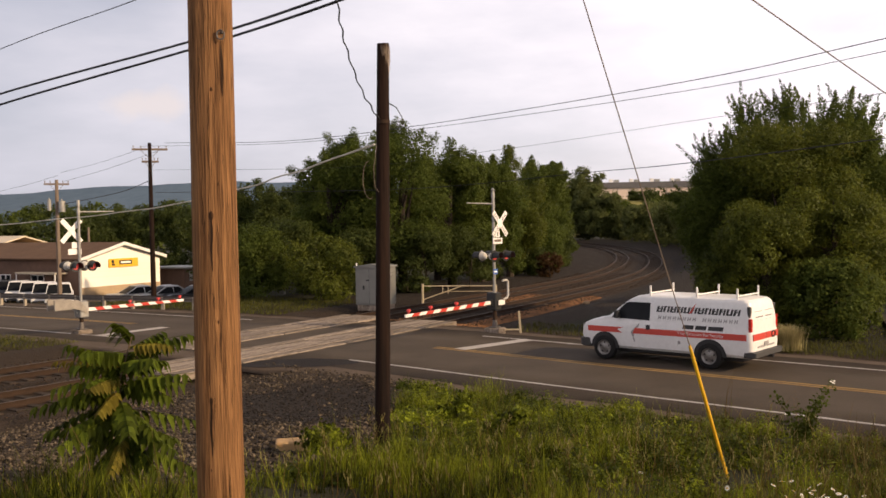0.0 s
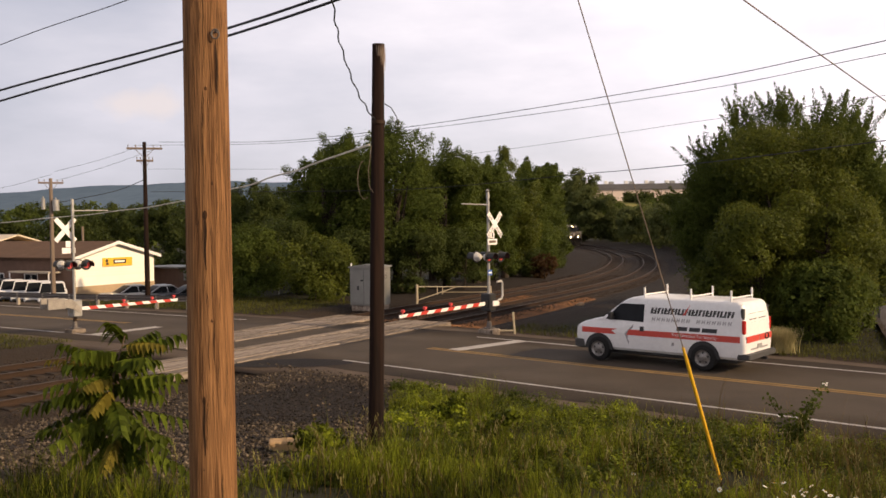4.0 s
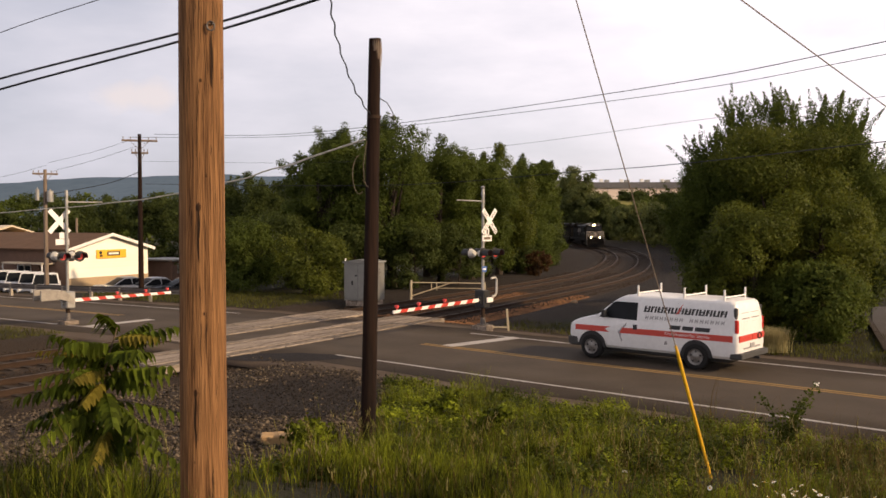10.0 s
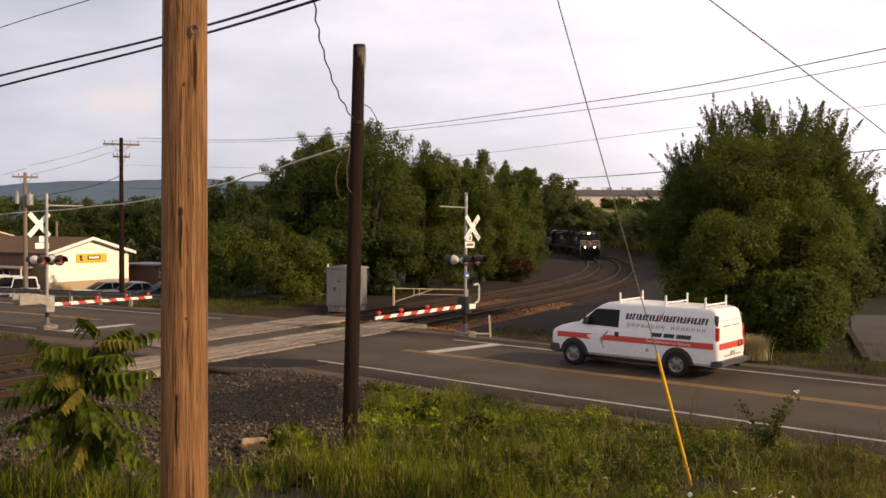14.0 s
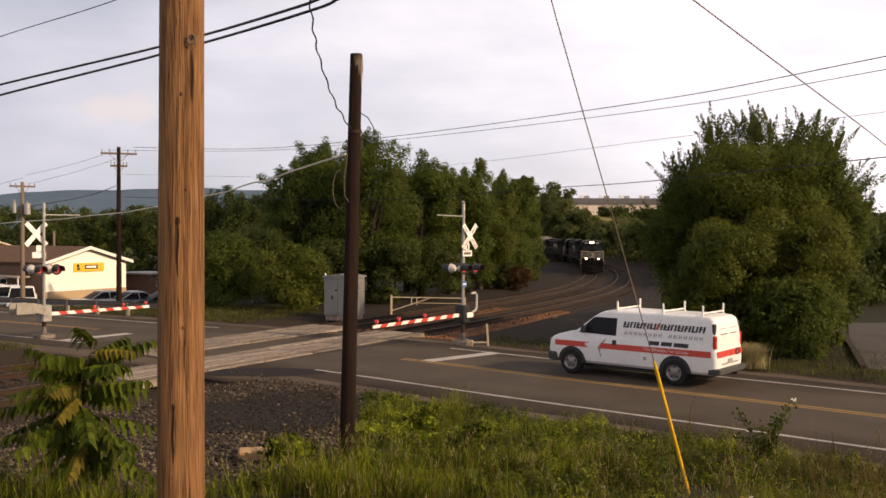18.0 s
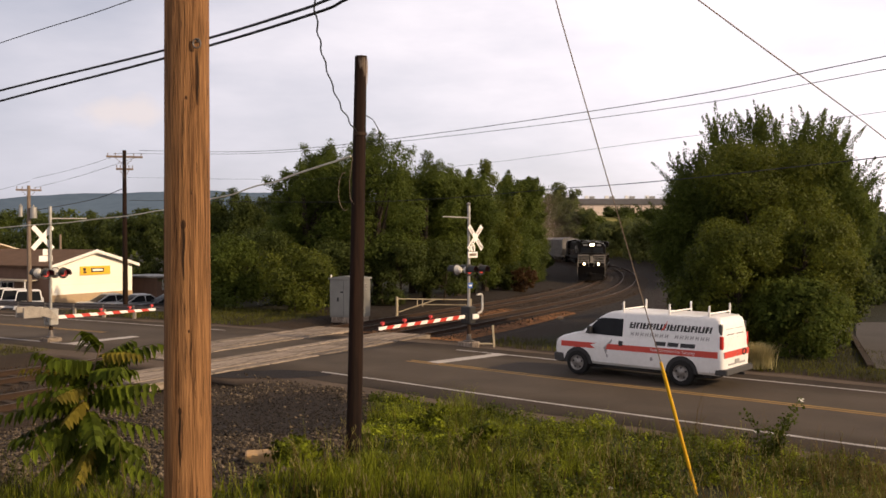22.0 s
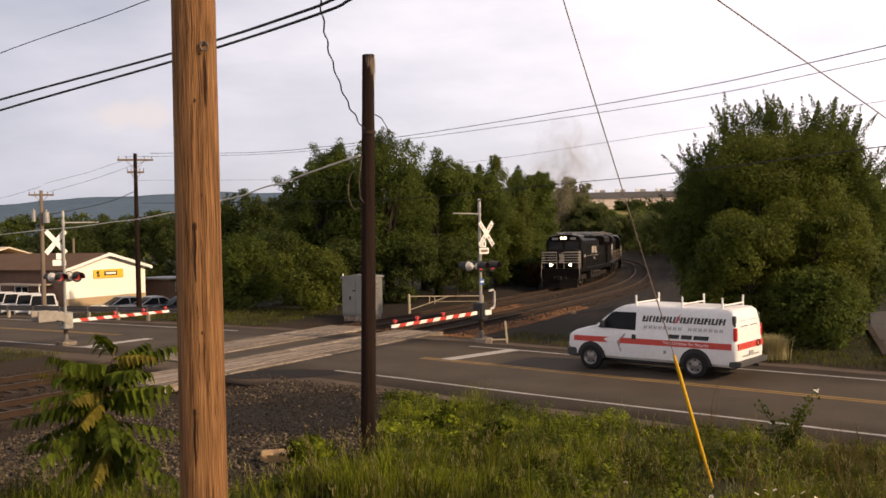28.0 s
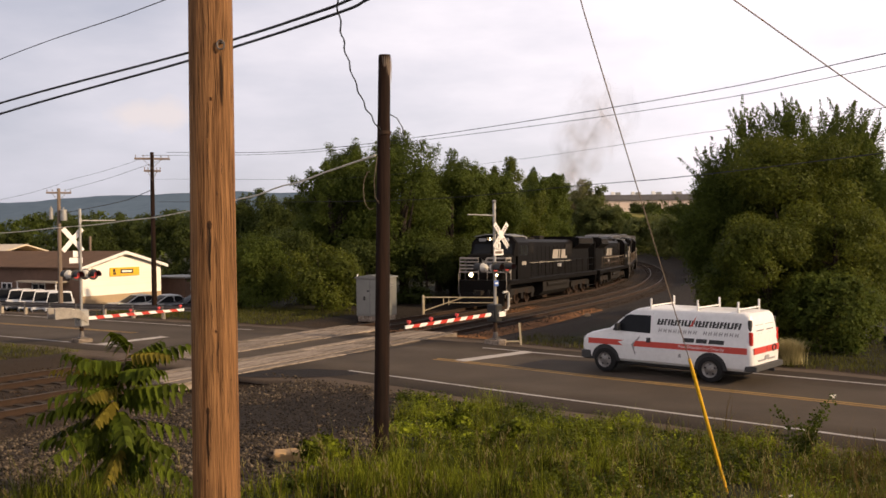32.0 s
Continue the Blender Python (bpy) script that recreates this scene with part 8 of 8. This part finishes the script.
def sapling():
    """A young tree of heaven: drooping feather leaves in whorls round a thin stem."""
    x, y = -2.80, 8.45
    z0 = Z(x, y)
    root = thing("sapling", pose(x, y, z0), "young sapling with long drooping feathery green leaves", "sapling")
    r = rng(51)
    stem = [Vector((-0.06, 0, -0.1)), Vector((-0.12, 0, 0.30)), Vector((-0.24, 0, 0.70)), Vector((-0.25, 0, 1.10)), Vector((-0.12, 0, 1.52))]
    part("stem", Shape().tube(stem, [0.022, 0.019, 0.016, 0.012, 0.006], 8), M["stem_grey"], root, "thin grey-brown stem")
    # fronds: height on the stem, bearing, rise, length
    fronds = ((1.50, 150, 42, 0.36), (1.40, 25, 30, 0.40), (1.42, 350, 18, 0.50), (1.26, 176, 28, 0.68), (1.20, 205, 18, 0.50), (1.12, 194, 6, 0.64), (1.10, 350, 12, 0.80), (1.06, 22, 4, 0.62),
              (0.98, 186, 2, 0.86), (0.90, 172, -8, 0.84), (1.02, 268, -8, 0.46), (0.86, 230, -5, 0.52), (0.86, 318, -5, 0.62), (0.76, 350, -8, 0.58), (0.70, 206, -28, 0.55), (0.66, 250, -38, 0.52),
              (0.62, 302, -42, 0.50), (0.62, 336, -28, 0.50), (1.00, 92, 10, 0.60), (1.20, 62, 25, 0.50), (1.16, 122, 20, 0.50), (0.82, 112, 0, 0.60), (0.56, 180, -34, 0.50), (1.14, 244, 14, 0.46))
    def on_stem(h):
        for a, b in zip(stem, stem[1:]):
            if h <= b.z:
                return a.lerp(b, (h - a.z) / (b.z - a.z))
        return stem[-1].copy()
    spots = [(on_stem(h), az + r.uniform(-6, 6), el, ln) for h, az, el, ln in fronds]
    spots += [(on_stem(h), 137.5 * i, 8 + 40 * (h - 0.95) + r.uniform(-14, 14), r.uniform(0.50, 0.84)) for i, h in enumerate(np.linspace(0.50, 1.40, 22))]
    for c, az, el, ln in spots:
        d = Vector((math.cos(radians(az)) * math.cos(radians(el)), math.sin(radians(az)) * math.cos(radians(el)), math.sin(radians(el))))
        pts = []
        sag = r.uniform(0.08, 0.30)
        for i in range(7):
            u = i / 6
            pts.append(c + d * ln * u + Vector((0, 0, -sag * ln * u * u)))
        rach = Shape().tube(pts, [0.004, 0.0035, 0.003, 0.0025, 0.002, 0.0015, 0.001], 4)
        young = (262 < az % 360 < 276) or (c.z > 1.22 and r.uniform() < 0.35)
        vs, fs = [], []
        pairs = 8
        for j in range(pairs):
            u = 0.16 + 0.82 * j / pairs
            k = min(5, int(u * 6))
            p = pts[k].lerp(pts[k + 1], u * 6 - k)
            t = (pts[k + 1] - pts[k]).normalized()
            sd = t.cross(Vector((0, 0, 1))).normalized()
            ll = 0.19 * (1.0 - 0.75 * abs(u - 0.45)) * (0.7 if young else 1.0)
            for s in (1, -1):
                o = (sd * s * 0.62 + t * 0.30 + Vector((0, 0, -0.72 + r.uniform(-0.3, 0.3)))).normalized()
                w = o.cross(Vector((0, 0, 1)).lerp(t, 0.2)).normalized() * ll * 0.25
                nz = w.cross(o).normalized() * ll * 0.06
                b = len(vs)
                tip = p + o * ll + Vector((0, 0, -0.16 * ll))
                mid = p + o * ll * 0.5
                vs += [p, p + o * ll * 0.22 + w * 1.0 + nz, mid + w * 0.85 + nz, tip, mid - w * 0.85 + nz, p + o * ll * 0.22 - w * 1.0 + nz, mid]
                fs += [(b, b + 1, b + 2, b + 6), (b + 6, b + 2, b + 3, b + 3), (b, b + 6, b + 4, b + 5), (b + 6, b + 3, b + 4, b + 4)]
        k = len(rach.v)
        me = bpy.data.meshes.new("leaf")
        me.from_pydata(rach.v + [tuple(v) for v in vs], [], rach.f + [tuple(i + k for i in dict.fromkeys(f)) for f in fs])
        me.materials.append(M["leaf_young"] if young else M["leaf_sumac"])
        part("leaf", me, None, root)


def ornamental_grass():
    x, y = 11.35, 29.9
    root = thing("ornamental_grass", pose(x, y, Z(x, y)), "pale arching clump of ornamental grass at the verge", "grass clump")
    r = rng(61)
    p = np.stack([r.normal(0, 0.17, 2600), r.normal(0, 0.17, 2600), np.zeros(2600)], 1)
    v, f = blades(p, r.uniform(0.45, 0.92, 2600), r.uniform(0.010, 0.02, 2600), 0.75, r, 4)
    part("blades", fast_mesh("blades", v, f, M["grass_pale"]), None, root)


def stones():
    """Loose gravel and ballast as real stones."""
    def batch(px, py, pz, size, r):
        base = np.array([(1, 0, 0), (-1, 0, 0), (0, 1, 0), (0, -1, 0), (0, 0, 1), (0, 0, -1)], dtype=float)
        fc = np.array([(0, 2, 4), (2, 1, 4), (1, 3, 4), (3, 0, 4), (2, 0, 5), (1, 2, 5), (3, 1, 5), (0, 3, 5)])
        n = len(px)
        v = base[None] * (r.uniform(0.6, 1.25, (n, 6, 1))) * size[:, None, None] * np.array([1, 1, 0.7])
        a = r.uniform(0, 6.28, n)
        c, s = np.cos(a)[:, None], np.sin(a)[:, None]
        v = np.stack([v[..., 0] * c - v[..., 1] * s, v[..., 0] * s + v[..., 1] * c, v[..., 2]], -1)
        v += np.stack([px, py, pz + size * 0.3], 1)[:, None]
        return v.reshape(-1, 3), (fc[None] + 6 * np.arange(n)[:, None, None]).reshape(-1, 3)
    r = rng(71)
    y = 7.5 + 23.5 * r.uniform(0, 1, 40000) ** 0.85
    x = r.uniform(-0.58, 0.0, 40000) * y
    lat, _ = lateral(ROAD_LINE, x, y)
    tl, _ = lateral(TRACK[:, :2], x, y)
    dark = (np.hypot((x + 3.3) / 2.4, (y - 20.5) / 4.2) < 0.95 + 0.25 * field_noise(x, y, 0.8)) & (r.uniform(0, 1, len(x)) < 0.93)
    ok = inside(GRAVEL, x, y) & (lat < -5.6) & (tl > GAP + 1.9) & ~dark
    x, y = x[ok], y[ok]
    v, f = batch(x, y, height(x, y), 0.010 + 0.045 * r.uniform(0, 1, len(x)) ** 3 + 0.008 * r.uniform(0, 1, len(x)), r)
    tagged(part("gravel", fast_mesh("gravel", v, f, M["stone"]), None), "loose grey-brown gravel stones", "gravel", kind="stuff")
    y = r.uniform(15.5, 26, 7000)
    x = r.uniform(-6.2, -0.8, 7000)
    ok = np.hypot((x + 3.3) / 2.5, (y - 20.5) / 4.4) < 1.0 + 0.2 * field_noise(x, y, 0.8)
    x, y = x[ok], y[ok]
    v, f = batch(x, y, height(x, y), 0.008 + 0.04 * r.uniform(0, 1, len(x)) ** 3, r)
    tagged(part("cinders", fast_mesh("cinders", v, f, M["coal"]), None), "loose black cinders spread on the gravel", "cinders", kind="stuff")
    s_, o_ = r.uniform(-24, 60, 16000), r.uniform(-2.3, GAP + 2.3, 16000)
    P = np.stack([np.interp(s_, S, TRACK[:, k]) + o_ * np.interp(s_, S, SIDE[:, k]) for k in range(3)], 1)
    w = np.where(np.minimum(np.abs(o_), np.abs(o_ - GAP)) < 1.5, 0.0, 1.0)
    la, _ = lateral(ROAD_LINE, P[:, 0], P[:, 1])
    ok = (np.abs(la) > 6.0) & (w > 0)
    P = P[ok]
    v, f = batch(P[:, 0], P[:, 1], P[:, 2] - 0.13, r.uniform(0.02, 0.05, len(P)), r)
    tagged(part("ballast_stones", fast_mesh("ballast_stones", v, f, M["ballast_stone"]), None), "dark rusty ballast stones between the tracks", "gravel", kind="stuff")
    for i, (px, py, sc) in enumerate(((5.6, 49.5, 0.2), (8.0, 50.8, 0.22), (3.0, 44.2, 0.14), (7.3, 55.5, 0.15))):
        rk = Shape()
        q = rng(90 + i)
        rings_ = [[Vector((px + sc * w_ * math.cos(a) * q.uniform(0.8, 1.2), py + sc * w_ * math.sin(a) * q.uniform(0.8, 1.2), Z(px, py) + hh * sc)) for a in np.linspace(0, 6.28, 8, endpoint=False)] for w_, hh in ((0.9, -0.2), (1.0, 0.25), (0.75, 0.6), (0.3, 0.8))]
        tagged(part("rock", rk.rings(rings_), M["rock"], None), "pale rock lying beside the tracks", "rock", "rocks by the tracks")


def meadow():
    """The field on the slope below the factory, its sunlit tone put into a pale colour."""
    xs, ys = np.arange(30, 132, 3.0), np.arange(266, 447, 3.0)
    gx, gy = np.meshgrid(xs, ys)
    x, y = gx.ravel(), gy.ravel()
    v = np.stack([x, y, height(x, y) + 0.25], 1)
    i = (np.arange(len(ys) - 1)[:, None] * len(xs) + np.arange(len(xs) - 1)[None]).ravel()
    f = np.stack([i, i + 1, i + len(xs) + 1, i + len(xs)], 1)
    tagged(part("meadow", fast_mesh("meadow", v, f, M["meadow"], True), None), "pale yellow-green meadow on a distant slope", "meadow", kind="structure")


def lot():
    pts = [(19.0, 38.8), (15.1, 29.4), (30, 16), (44, 30), (34, 46), (22, 45)]
    sh = Shape().prism(pts, 2, -0.1, 0.03)
    tagged(part("parking_lot", sh, M["lot"], None, smooth=0), "worn grey parking area beyond the verge", "pavement", kind="structure")
    root = thing("timber_kerb", Matrix(), "weathered timber kerb along the parking area", "kerb")
    for a, b in (((18.9, 39.0), (16.95, 34.3)), ((16.9, 34.2), (15.0, 29.6))):
        d = Vector((b[0] - a[0], b[1] - a[1], 0))
        m = Matrix.Translation((a[0], a[1], 0)) @ Matrix.Rotation(math.atan2(d.y, d.x), 4, "Z")
        part("timber", Shape().box(0, d.length, -0.11, 0.11, -0.05, 0.12, 0.02), M["sleeper"], root, m=m)


M.update(
    leaf_weed=leaf_mat("leaf_weed", (0.190, 0.225, 0.016), (0.026, 0.034, 0.004), 0.30, 0.5, 2.2),
    leaf_herb=leaf_mat("leaf_herb", (0.070, 0.092, 0.012), (0.026, 0.036, 0.006), 0.38, 0.3),
    stem=mat("green_stem", (0.10, 0.12, 0.03), (0.07, 0.08, 0.02), 0.7, bump=0),
    stem_grey=mat("sapling_stem", (0.14, 0.10, 0.065), (0.09, 0.065, 0.045), 0.8, scale=8, bump=0.2),
    grass_verge=leaf_mat("grass_verge", (0.105, 0.108, 0.020), (0.034, 0.034, 0.009), 0.3, 0.4, 1.6),
    plume=leaf_mat("seed_plume", (0.27, 0.245, 0.10), (0.15, 0.135, 0.05), 0.4, 0.3),
    grass_pale=leaf_mat("grass_pale", (0.38, 0.34, 0.17), (0.22, 0.19, 0.09), 0.35, 0.3),
    stone=mat("loose_stone", (0.115, 0.090, 0.064), (0.008, 0.0058, 0.0042), 0.9, scale=7, fine=40, bump=0.2, island=0.85, contrast=1.5),
    ballast_stone=mat("ballast_stone", (0.060, 0.039, 0.025), (0.018, 0.013, 0.010), 0.9, scale=4, fine=40, bump=0.2, island=0.5),
    rock=mat("pale_rock", (0.26, 0.19, 0.13), (0.16, 0.12, 0.08), 0.9, scale=4, fine=30, bump=0.4),
    meadow=mat("meadow", (0.22, 0.19, 0.05), (0.13, 0.12, 0.035), 0.95, scale=0.06, fine=0.8, bump=0.0),
    lot=mat("worn_lot", (0.085, 0.075, 0.068), (0.05, 0.045, 0.04), 0.9, scale=0.6, fine=30, bump=0.3),
)
grass()
weeds()
tall_weed()
dry_stems()
daisies()
sapling()
ornamental_grass()
stones()
lot()
meadow()


motions()
